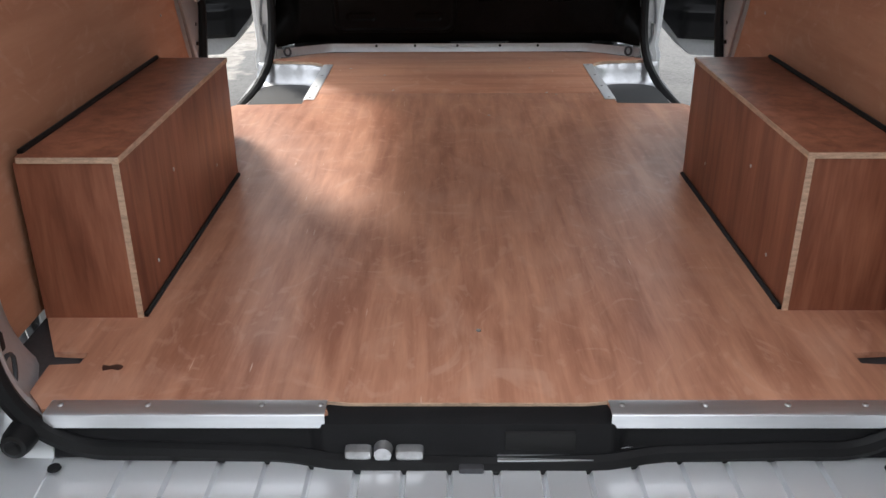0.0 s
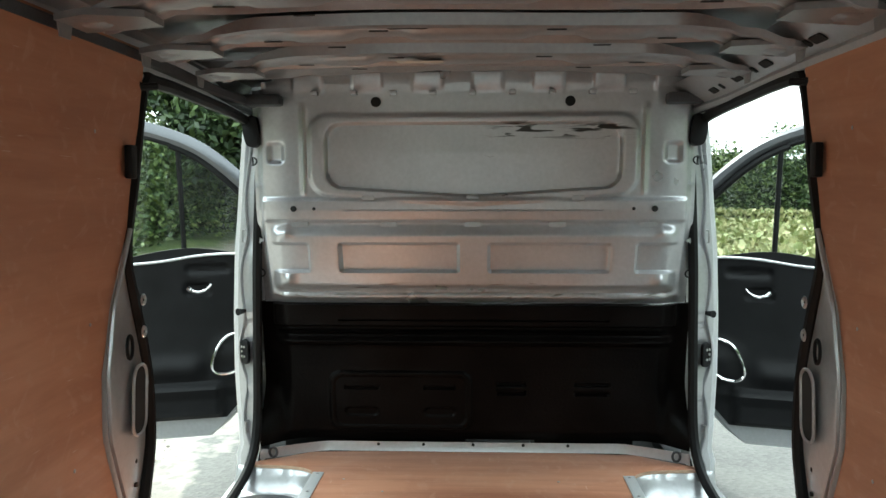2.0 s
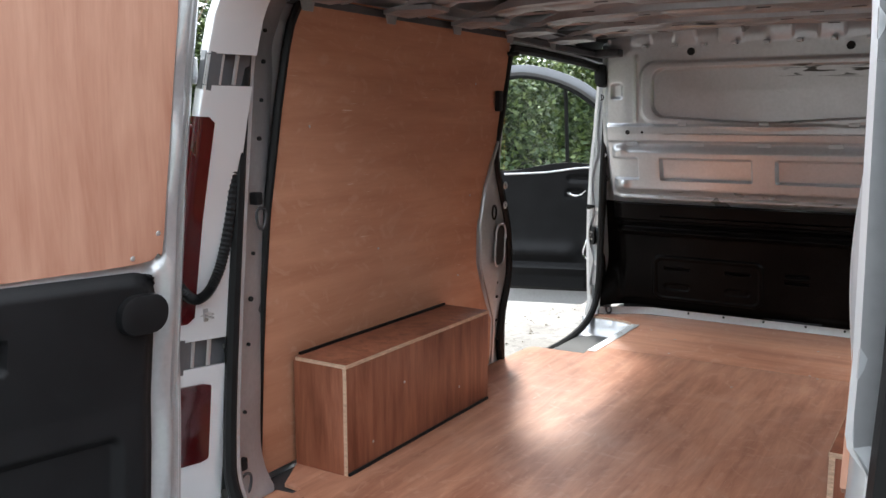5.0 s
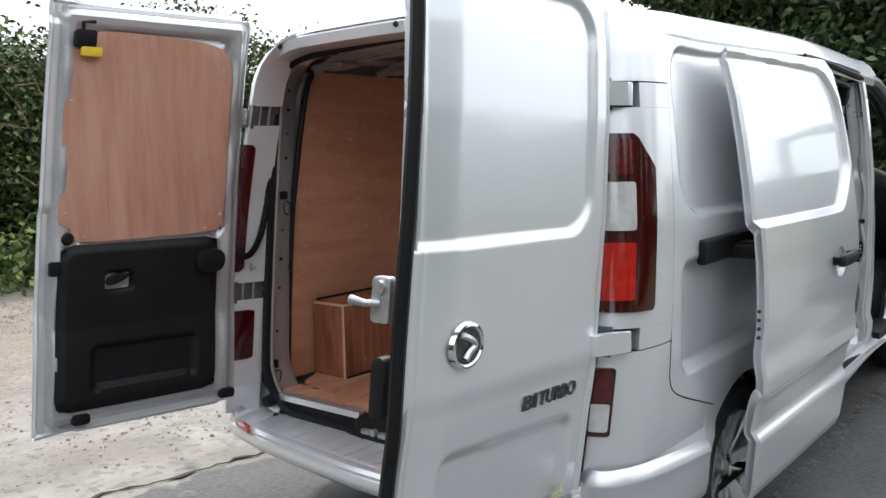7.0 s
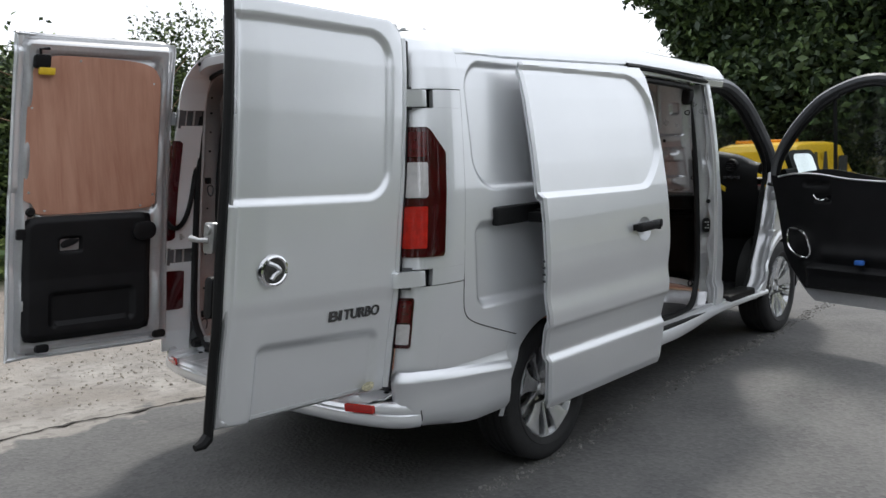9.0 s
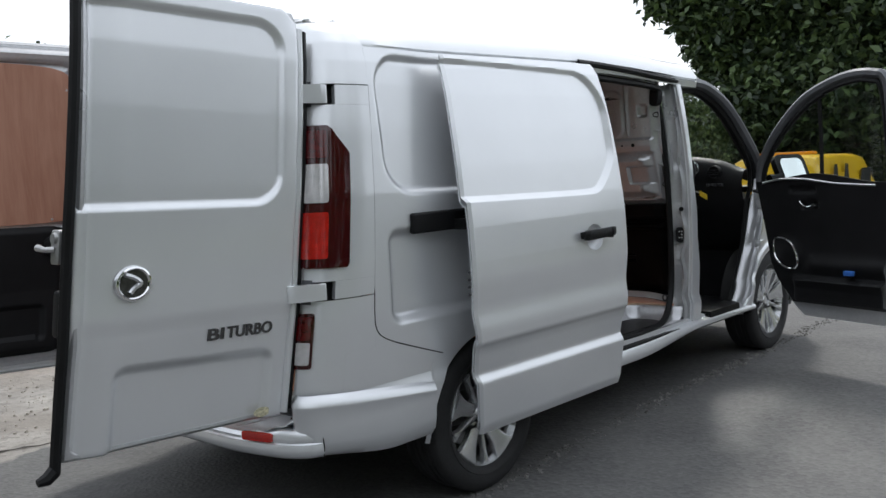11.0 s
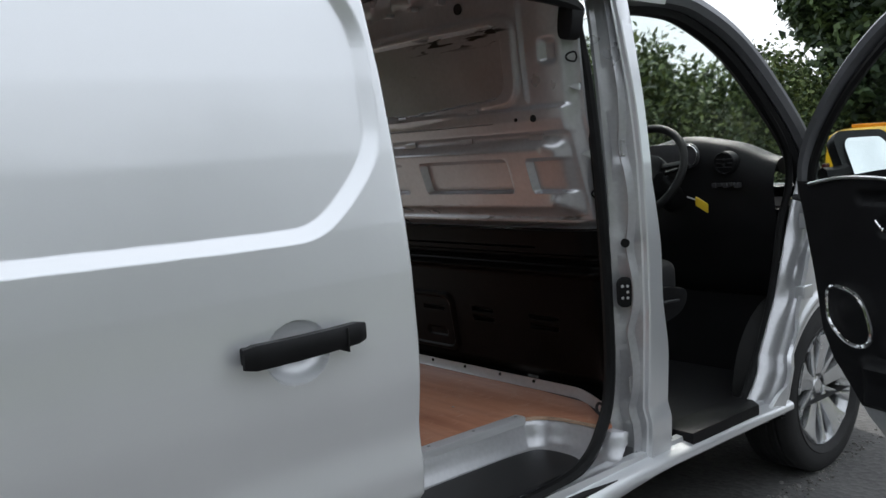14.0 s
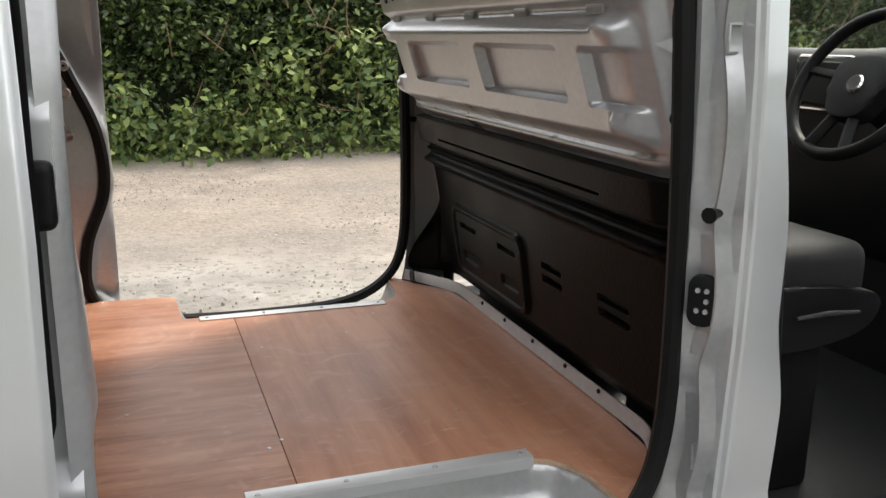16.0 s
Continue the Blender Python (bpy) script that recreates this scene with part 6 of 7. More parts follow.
def sliding_skin():
    zs = np.concatenate((np.linspace(0.325, 1.0, 70, endpoint=False), np.linspace(1.0, 1.2, 90, endpoint=False), np.linspace(1.2, 1.44, 90, endpoint=False), np.linspace(1.44, 1.915, 60)))
    rear = curve_of([(0.325, 0.80), (0.52, 0.775), (0.8, 0.735), (1.0, 0.722), (1.3, 0.726), (1.32, 0.720), (1.6, 0.735), (1.915, 0.755)])
    front = curve_of([(0.325, 1.875), (0.5, 1.88), (0.8, 1.880), (1.0, 1.882), (1.2, 1.884), (1.4, 1.880), (1.6, 1.874), (1.75, 1.865), (1.87, 1.855), (1.915, 1.848)])
    f = np.concatenate((np.linspace(0, 0.62, 60, endpoint=False), np.linspace(0.62, 0.88, 90, endpoint=False), np.linspace(0.88, 1, 36)))
    Y = rear(zs)[:, None] + (front(zs) - rear(zs))[:, None] * f[None, :]
    Z = np.repeat(zs[:, None], len(f), 1)
    X = door_x(Z)
    lift = 0.03 * (Y - 0.74) / 1.2  # the crease falls a little towards the front
    sd = sdbox(Y, Z + lift, 0.0, 1.845, 1.304, 1.90, 0.22)
    cut = (Y - 1.845 + 1.304 - Z - lift) * 0.7071 + 0.108
    sd = 0.5 * (sd + cut + np.sqrt((sd - cut) ** 2 + 0.035**2)) - 0.004
    X = X - 0.022 * np.clip(-(sd + 0.003) / 0.024, 0, 1)
    X = X - 0.012 * smooth(1.0, 0.86, f[None, :] * 0 + Z) * smooth(0.76, 0.86, Z)
    edge = np.minimum(f, 1 - f)[None, :] * 1.2
    X = X - 0.012 * smooth(0.016, 0.0, edge) ** 2
    # bowl behind the handle
    d = np.hypot((Y - 1.590) / 0.068, (Z - 1.083) / 0.060)
    X = X - 0.052 * np.sqrt(np.clip(1 - d * d, 0, 1))
    return sheet(np.stack((X, Y, Z), 2), 0.045, True)


def handle_bar():
    """Flat-fronted bar with rounded ends, standing off the bowl on two feet."""
    us = np.linspace(0, 1, 26)
    prof = [(-0.5, -1.0), (-0.5, 0.55), (-0.36, 0.92), (0.0, 1.0), (0.36, 0.92), (0.5, 0.55), (0.5, -1.0)]
    rows = []
    for f in us:
        y = lerp(1.462, 1.722, f)
        end = min(f, 1 - f) * 0.256
        h = 0.046 * (0.80 + 0.20 * smooth(0, 0.02, end)) * (1 - 0.12 * f)
        d = 0.012 * (0.35 + 0.65 * smooth(0, 0.018, end))
        bow = 0.010 * math.sin(math.pi * f)
        rows.append([(1.146 + bow + q * d, y, 1.099 + p * h + 0.006 * f) for p, q in prof + prof[:1]])
    v, f = sheet(np.array(rows), 0.0, False)
    k = len(prof) + 1
    f = f + [tuple(reversed(range(k - 1))), tuple(range(len(v) - k, len(v) - 1))]
    return join((v, f), box(1.105, 1.14, 1.472, 1.507, 1.083, 1.115, 0.004), box(1.105, 1.14, 1.672, 1.708, 1.096, 1.118, 0.004))


SLID = Matrix.Translation((-0.016, -0.036, -0.012))


def dpart(name, vf, mat, parent, s, label=""):
    return part(name, sided(moved(vf, SLID), s), mat, parent, label)


for s in (1, -1):
    sd_ = dpart("sliding_door", sliding_skin(), SILVER, van, s, "silver sliding door standing fully back")
    dpart("door_handle", handle_bar(), BLACK_TRIM, sd_, s, "matt black pull handle")
    dpart("key_cap", box(1.130, 1.1665, 1.669, 1.671, 1.075, 1.122, 0.0005), HOLE, sd_, s)
    dpart("door_edge_seal", tube([(float(door_x(z)) - 0.058, 1.862 - 0.06 * smooth(1.4, 1.9, z), z) for z in np.linspace(0.36, 1.88, 30)], 0.012, 7), RUBBER, sd_, s)
    dpart("front_trim", sheet(np.array([[(float(door_x(z)) - dx, 1.872 + dy - 0.02 * smooth(1.4, 1.9, z) - 0.012 * smooth(0.99, 0.93, z), z) for z in np.linspace(0.90, 1.88, 40)] for dx, dy in ((0.048, -0.012), (0.050, 0.006), (0.075, 0.010), (0.105, 0.004), (0.11, -0.02))]), 0.004), MATT, sd_, s, "deep black rubber front seal")
    dpart("roller_arm", join(box(0.955, 1.07, 0.82, 0.875, 1.185, 1.245, 0.008), box(0.965, 1.06, 0.77, 0.83, 1.19, 1.235, 0.006)), BLACK_TRIM, sd_, s, "black roller arm")
    for y, z in ((0.79, 1.02), (0.80, 0.99), (0.79, 0.96), (0.80, 0.93)):
        dpart("edge_bolt", lathe([(0, 0.006), (0.006, 0.006), (0.007, 0)], 8, lambda px, py, h: (1.090 + px, 0.722 - h, z + py)), DARK, sd_, s)

# ---- rear doors, opened square to the body ----
DW, DH = 0.752, 1.495


def door_place(s, swing, rise, wide, base):
    """Frame of a rear door: u from hinge to free edge, v up along the hinge axis, w out of the outer face."""
    lean = math.atan(LEAN) * 0.95
    v = Vector((0, math.sin(lean), math.cos(lean)))
    u = Vector((0, -math.cos(radians(rise)), math.sin(radians(rise))))
    w = Vector((1, 0, 0))
    turn = Matrix.Rotation(radians(swing), 3, v)
    u, w = turn @ u, turn @ w

    def place(a, b, c):
        p = Vector(base) + u * a * wide + v * b + w * c
        return settle((p.x, p.y, p.z)) if s > 0 else (-p.x, p.y, p.z)
    return place


def through_place(place, P):
    return np.array([[place(*q) for q in row] for row in P])


def door_bow(v):
    """The barrel shape of the door, most proud a little above its middle."""
    return np.interp(v, [0.0, 0.10, 0.26, 0.36, 0.55, 0.85, 1.1, 1.3, 1.495], [-0.034, -0.026, -0.014, -0.002, 0.0, 0.004, -0.002, -0.014, -0.036])


def outer_skin(place):
    us, vs = np.linspace(0, DW, 110), np.linspace(0, DH, 180)
    U, V = np.meshgrid(us, vs, indexing="ij")
    W = door_bow(V) - 0.030 * smooth(0.60, 0.752, U)
    for c in (DW - 0.018, DW - 0.040):
        W = W + 0.004 * np.exp(-(((U - c) / 0.006) ** 2))
    sd = sdbox(U, V + 0.012 * U, 0.058, 1.2, 0.775, DH - 0.055, 0.115)
    W = W - 0.016 * (1 - smooth(-0.024, 0, sd))
    # swage above the badge line and the lower scallop
    W = W - 0.010 * smooth(0.44, 0.36, V)
    W = W - press(U, V - 0.03 * U, 0.055, 0.62, -0.3, 0.262, 0.05, 0.022, 0.03)
    edge = np.minimum(np.minimum(U, DW - U), np.minimum(V, DH - V))
    W = W - 0.014 * smooth(0.014, 0.0, edge) ** 2
    # rounded upper hinge-side corner
    V2 = V - 0.05 * smooth(0.10, 0.0, U) ** 2 * smooth(DH - 0.12, DH, V)
    return through_place(place, np.stack((U, V2, W), 2))


def inner_frame(place):
    us, vs = np.linspace(0.012, DW - 0.02, 90), np.linspace(0.012, DH - 0.014, 140)
    U, V = np.meshgrid(us, vs, indexing="ij")
    sd = sdbox(U, V, 0.012, DW - 0.02, 0.012, DH - 0.014, 0.05)
    W = -0.028 - 0.045 * smooth(-0.004, -0.045, sd) + 0.010 * np.exp(-((sd + 0.085) / 0.02) ** 2)
    W = W + door_bow(V) + press(U, V, 0.075, DW - 0.115, 0.63, DH - 0.09, 0.07, 0.012, 0.012)
    W = W + 0.006 * np.sin(V * 19) * smooth(-0.07, -0.05, sd) * smooth(-0.02, -0.05, sd)
    return through_place(place, np.stack((U, V, W), 2))


def rear_door(s, swing, rise, wide, base):
    flat = door_place(s, swing, rise, wide, base)
    place = lambda a, b, c: flat(a, b, c + float(door_bow(b)))
    flip = s > 0
    outer, inner = outer_skin(flat), inner_frame(flat)
    door = part("rear_door", sheet(outer, 0.010, flip), SILVER, van, "silver rear door swung square to the body")
    part("inner_frame", sheet(inner, 0.0, not flip), INNER, door, "pressed inner frame")
    # folded edge between the skins
    def edge_strip(a, b):
        return np.array([a, lerp(a, b, 0.5), b])
    k = lambda arr, n: arr[np.linspace(0, len(arr) - 1, n).round().astype(int)]
    loops = []
    for a, b in ((outer[:, 0], inner[:, 0]), (outer[-1, :], inner[-1, :]), (outer[:, -1], inner[:, -1]), (outer[0, :], inner[0, :])):
        loops.append(sheet(edge_strip(k(a, 60), k(b, 60)), 0.002))
    part("door_edge", join(*loops), INNER, door)
    if s > 0:
        part("edge_seal", tube([place(DW + 0.008, v, -0.022 - 0.01 * math.sin(v * 3)) for v in np.linspace(-0.02, DH - 0.03, 30)], 0.017, 8), RUBBER, door, "black rubber edge seal")
        part("seal_foot", tube([place(DW + 0.01, -0.01, -0.02), place(DW + 0.03, -0.03, -0.02), place(DW + 0.055, -0.035, -0.02)], [0.022, 0.02, 0.012], 8), RUBBER, door)
    if s > 0:
        part("hinge_seal", tube([place(-0.030, v, -0.034) for v in np.linspace(0.02, DH - 0.08, 24)], 0.019, 8), RUBBER, door, "black rubber hinge-side seal")
        part("hinge_return", tube([place(-0.006, v, -0.014) for v in np.linspace(0.012, DH - 0.075, 24)], 0.0135, 8), SILVER, door)
    # plywood panel, notched at its lower free corner
    ply = [(0.085, 0.735), (0.083, 1.22), (0.10, 1.325), (0.16, 1.372), (0.30, 1.388), (0.54, 1.393), (0.615, 1.378), (0.670, 1.328), (0.688, 1.18), (0.692, 0.78), (0.684, 0.728), (0.655, 0.712), (0.640, 0.678), (0.605, 0.660), (0.35, 0.663), (0.14, 0.670), (0.10, 0.688)]
    panel = part("plywood_panel", plate(smooth_loop(ply, 4), 0.006, lambda u, v, w: place(u, v, -0.066 - w), 0.0015), PLY_DOOR, door, "pale reddish plywood panel")
    for u, v in ((0.10, 0.735), (0.16, 0.683), (0.60, 0.678), (0.67, 0.765), (0.12, 1.28), (0.47, 1.372), (0.67, 1.15)):
        part("screw_head", lathe([(0, 0.002), (0.005, 0.0015), (0.006, 0)], 10, lambda a, b, h: place(u + a, v + b, -0.0722 - h)), ALU, panel)
    # black plastic trim with pocket and pull
    tu, tv = np.meshgrid(np.linspace(0.105, 0.690, 80), np.linspace(0.075, 0.653, 80), indexing="ij")
    sd = sdbox(tu, tv, 0.105, 0.690, 0.075, 0.653, 0.06)
    tw = -0.076 - 0.018 * (1 - smooth(-0.03, -0.001, sd)) + press(tu, tv, 0.18, 0.58, 0.13, 0.30, 0.03, 0.020, 0.02) - press(tu, tv, 0.21, 0.55, 0.135, 0.16, 0.01, 0.012, 0.008)
    tw = tw + press(tu, tv, 0.43, 0.54, 0.475, 0.555, 0.02, 0.022, 0.012)
    keep = np.stack((np.clip(tu, 0.105 + np.maximum(0, sd), 0.690 - np.maximum(0, sd)), np.clip(tv, 0.075 + np.maximum(0, sd), 0.653 - np.maximum(0, sd)), tw), 2)
    part("trim_panel", sheet(through_place(place, keep), 0.012, not flip), BLACK_TRIM, door, "black textured plastic trim")
    part("pull_handle", plate(outline("round", 0.090, 0.205, 0.515, 0.605, 0.04), 0.028, lambda u, v, w: place(u, v, -0.090 - w), 0.01), BLACK_TRIM, door, "rounded black grab")
    part("inner_lever", plate(smooth_loop([(0.45, 0.540), (0.49, 0.543), (0.525, 0.525), (0.52, 0.503), (0.49, 0.507), (0.455, 0.523)], 4), 0.012, lambda u, v, w: place(u, v, -0.078 - w), 0.004), BLACK_TRIM, door)
    part("upper_latch", join(plate(outline("round", 0.605, 0.675, DH - 0.165, DH - 0.105, 0.012), 0.03, lambda u, v, w: place(u, v, -0.07 - w), 0.006), tube([place(0.645, DH - 0.15, -0.08), place(0.65, DH - 0.08, -0.085), place(0.61, DH - 0.075, -0.08)], 0.007, 8)), BLACK_TRIM, door, "black upper latch")
    part("latch_tag", plate(outline("round", 0.585, 0.655, DH - 0.195, DH - 0.163, 0.006), 0.016, lambda u, v, w: place(u, v, -0.085 - w), 0.003), YELLOW, door, "yellow latch cap")
    for u, v in ((0.60, 0.045), (0.055, 0.040)):
        part("lower_latch", plate(outline("round", u - 0.03, u + 0.03, v - 0.018, v + 0.018, 0.012), 0.025, lambda a, b, w: place(a, b, -0.06 - w), 0.005), BLACK_TRIM, door)
    part("grommet", lathe([(0, 0.012), (0.014, 0.012), (0.022, 0.0)], 14, lambda a, b, h: place(0.660 + a, 0.675 + b, -0.072 - h)), RUBBER, door)
    part("side_catch", join(plate(outline("round", DW - 0.075, DW - 0.035, 0.55, 0.60, 0.01), 0.022, lambda a, b, w: place(a, b, -0.06 - w), 0.004)), BLACK_TRIM, door)
    if s > 0:
        part("door_lock", join(plate(outline("round", -0.085, -0.03, 0.610, 0.715, 0.012), 0.018, lambda a, b, w: place(DW + 0.004 + w, b, a - 0.025), 0.003), tube([place(DW + 0.02, 0.655, -0.085), place(DW + 0.042, 0.655, -0.105), place(DW + 0.042, 0.660, -0.150)], [0.010, 0.008, 0.011], 10), lathe([(0, 0.008), (0.016, 0.008), (0.018, 0)], 14, lambda a, b, h: place(DW + 0.022 + h, 0.690 + a, -0.082 + b))), STEEL, door, "bright steel door lock")
        part("edge_grab", plate(outline("round", -0.10, -0.055, 0.385, 0.53, 0.02), 0.03, lambda a, b, w: place(DW - 0.02 + w, b, a - 0.012), 0.008), BLACK_TRIM, door)
        # chrome roundel: plain ring and a bent bar
        e = (0.580, 0.540)
        badge = part("badge", lathe([(0, 0.010), (0.043, 0.010), (0.048, 0.014), (0.054, 0.012), (0.058, 0.0)], 40, lambda a, b, h: place(e[0] + a, e[1] + b, 0.002 + h)), CHROME, door, "round chrome badge")
        part("badge_field", lathe([(0, 0.0), (0.043, 0.0)], 32, lambda a, b, h: place(e[0] + a, e[1] + b, 0.0132 + h)), DARK_CHROME, badge)
        swirl = [place(e[0] + a, e[1] + b, 0.016) for a, b in smooth_loop([(0.03, 0.03), (0.0, 0.018), (-0.018, 0.0), (0.0, -0.014), (0.012, -0.03)], 6, False)]
        part("badge_relief", tube(swirl, 0.008, 6), ALU, badge)
        # raised lettering
        for word, u0, span in (("BI", 0.318, 0.058), ("TURBO", 0.250, 0.172)):
            cu = bpy.data.curves.new("lettering", "FONT")
            cu.body, cu.size, cu.extrude, cu.offset = word, 0.056, 0.0035, 0.0012
            text = bpy.data.objects.new("lettering", cu)
            me = bpy.data.meshes.new_from_object(text)
            bpy.data.objects.remove(text)
            tv_, tf_ = [tuple(v.co) for v in me.vertices], [tuple(p.vertices) for p in me.polygons]
            bpy.data.meshes.remove(me)
            x0, x1 = min(p[0] for p in tv_), max(p[0] for p in tv_)
            tv_ = [place(u0 - (p[0] - x0) / (x1 - x0) * span, 0.322 + p[1], -0.008 + p[2]) for p in tv_]
            part("lettering", (tv_, tf_), DARK_CHROME, door, "raised dark chrome word")
        part("sticker", plate(outline("ellipse", 0.085, 0.03, 0.032, 0.018), 0.001, lambda a, b, w: place(a, b, -0.012 + w)), material("pale_sticker", (0.62, 0.58, 0.40), 0.5, 0, 0.4, 60, 120), door, "small round pale sticker")


rear_door(1, -1.0, 2.2, 1.045, (0.852, -0.065, 0.556))
rear_door(-1, 10.5, 1.0, 1.01, (0.799, -0.033, 0.580))

# ---- wheels ----


def tyre_mesh(place):
    prof = [(0.225, -0.085), (0.238, -0.10), (0.29, -0.108), (0.322, -0.10), (0.335, -0.085), (0.338, -0.05)]
    for y in (-0.05, -0.018, 0.018, 0.05):
        prof += [(0.338, y - 0.008), (0.330, y - 0.005), (0.330, y + 0.005), (0.338, y + 0.008)]
    prof += [(0.335, 0.085), (0.322, 0.10), (0.29, 0.108), (0.262, 0.106), (0.258, 0.109), (0.238, 0.10), (0.225, 0.085)]
    return lathe(prof, 72, place)


def rim_mesh(place):
    bits = [lathe([(0.228, -0.09), (0.205, -0.07), (0.20, 0.03), (0.212, 0.072), (0.224, 0.086), (0.226, 0.092), (0.229, 0.088), (0.226, 0.075)], 64, place)]
    bits.append(lathe([(0.0, 0.062), (0.028, 0.062), (0.032, 0.055), (0.065, 0.048), (0.070, 0.02)], 32, place))
    return join(*bits)


def wheel(s, y, lift=0.0, x=0.80):
    place = lambda a, b, h: (s * (x + h), y + a, 0.337 + lift + b)
    fix = (lambda vf: vf) if s < 0 else (lambda vf: (vf[0], [tuple(reversed(q)) for q in vf[1]]))
    rim = part("wheel", fix(rim_mesh(place)), ALLOY, van, "silver alloy wheel with five broad and five thin spokes")
    dish = lambda a, b, w: place(a, b, 0.028 + 0.042 * math.hypot(a, b) / 0.21 + w)
    for k in range(5):
        # a broad fan-shaped spoke, then a thin one between two windows
        for wide, turn in ((True, 0.0), (False, math.pi / 5)):
            a = k * math.tau / 5 + turn + 0.25
            half = [(0.05, 0.026), (0.10, 0.030), (0.145, 0.036), (0.185, 0.050), (0.216, 0.066)] if wide else [(0.05, 0.012), (0.10, 0.009), (0.17, 0.009), (0.200, 0.014), (0.216, 0.022)]
            pts = [(r * math.cos(a) - h * math.sin(a), r * math.sin(a) + h * math.cos(a)) for r, h in half] + [(r * math.cos(a) + h * math.sin(a), r * math.sin(a) - h * math.cos(a)) for r, h in reversed(half)]
            part("spoke", plate([(p, q) for p, q in pts], 0.026, dish, 0.006), ALLOY, rim)
    part("tyre", fix(tyre_mesh(place)), TYRE, rim, "black road tyre")
    part("brake_disc", fix(lathe([(0.03, 0.0), (0.15, 0.0), (0.152, -0.02)], 40, place)), STEEL, rim)
    for k in range(5):
        a = k * math.tau / 5 + 0.3
        part("wheel_bolt", fix(lathe([(0, 0.008), (0.009, 0.008), (0.010, 0)], 8, lambda p, q, h: place(0.05 * math.cos(a) + p, 0.05 * math.sin(a) + q, 0.052 + h))), DARK, rim)
    part("wheel_housing", sided(lathe([(0.365, 0.115), (0.365, -0.08), (0.25, -0.12)], 40, lambda a, b, h: (x - 0.02 + h, y + a, 0.345 + lift + max(b, -0.05))), s), HOLE, van)


for s in (1, -1):
    wheel(s, AXLE_R)
    wheel(s, AXLE_F, RISE)

# ---- cab shell ----


def fender():
    ys = np.linspace(3.58, 4.86, 110)
    lo = arch(ys, AXLE_F, 0.358, 0.402, 0.335 + RISE)
    hi = np.interp(ys, [3.58, 3.66, 3.73, 3.79, 3.84, 3.89, 4.0, 4.3, 4.6, 4.86], [0.43, 0.50, 0.62, 0.74, 0.86, 0.98, 1.10, 1.06, 0.98, 0.86])
    hi = np.maximum(hi, lo + 0.02)
    f = np.linspace(0, 1, 40)
    Z = lo[:, None] + (hi - lo)[:, None] * f[None, :]
    Y = np.repeat(ys[:, None], 40, 1)
    X = side_x(Y, np.minimum(Z, 1.2)) - 0.01
    X = X + 0.014 * np.exp(-((np.hypot(Y - AXLE_F, Z - 0.335 - RISE) - 0.405) / 0.02) ** 2)
    return sheet(np.stack((X, Y, Z), 2), 0.015)


def hinge_pillar():
    """Curved painted pillar ahead of the door opening, running down into the sill."""
    zs = np.linspace(0.385, 1.26, 70)
    edge = curve_of([(0.385, 3.46), (0.43, 3.53), (0.50, 3.60), (0.60, 3.665), (0.72, 3.725), (0.80, 3.77), (0.95, 3.82), (1.10, 3.88), (1.26, 3.97)])
    back = curve_of([(0.385, 3.57), (0.43, 3.62), (0.50, 3.67), (0.60, 3.73), (0.72, 3.79), (0.80, 3.83), (0.95, 3.89), (1.10, 3.965), (1.26, 4.06)])
    rows = []
    for z in zs:
        e, b, k = float(edge(z)), float(back(z)), float(body_x(z)) / 0.945
        n = 0.006 * math.sin(z * 26) * smooth(0.7, 0.85, z)
        rows.append([(0.832 * k, e + 0.03, z), (0.842 * k, e + 0.004, z), (0.850 * k, e - 0.002 + n, z), (0.872 * k, e + 0.010 + n, z), (0.888 * k + n * 0.6, lerp(e, b, 0.45), z), (0.897 * k, lerp(e, b, 0.7) + n, z), (0.915 * k, b, z), (0.925 * k, b + 0.02, z)])
    return sheet(np.array([smooth_loop(r, 4, False) for r in np.array(rows)]), 0.0, True)


A_LINE = [(0.80, 2.96, 1.865), (0.805, 3.15, 1.872), (0.815, 3.34, 1.845), (0.83, 3.60, 1.725), (0.85, 3.90, 1.47), (0.862, 4.03, 1.29), (0.868, 4.10, 1.18)]


def front_skin():
    """Bonnet, nose and the lower front in one run."""
    xs = np.linspace(-1, 1, 60)
    prof = [(4.16, 1.20, 0.86), (4.40, 1.13, 0.84), (4.65, 1.03, 0.80), (4.80, 0.93, 0.76), (4.88, 0.80, 0.76), (4.91, 0.62, 0.79), (4.90, 0.42, 0.80), (4.84, 0.28, 0.78)]
    rows = []
    for y, z, w in prof:
        rows.append([(x * w, y - 0.10 * abs(x) ** 3, z - 0.07 * abs(x) ** 3 * (z > 0.7)) for x in xs])
    return sheet(np.array([smooth_loop(c, 5, False) for c in np.array(rows).transpose(1, 0, 2)]).transpose(1, 0, 2), 0.0, True)


part("bonnet", front_skin(), SILVER, van)


def screen():
    rows = []
    for f in np.linspace(0, 1, 16):
        y, z, w = lerp(3.28, 4.18, f), lerp(1.885, 1.21, f) + 0.05 * math.sin(math.pi * f), lerp(0.76, 0.85, f)
        rows.append([(x * w, y + 0.10 * (1 - x * x), z) for x in np.linspace(-1, 1, 30)])
    return sheet(np.array(rows), 0.005)


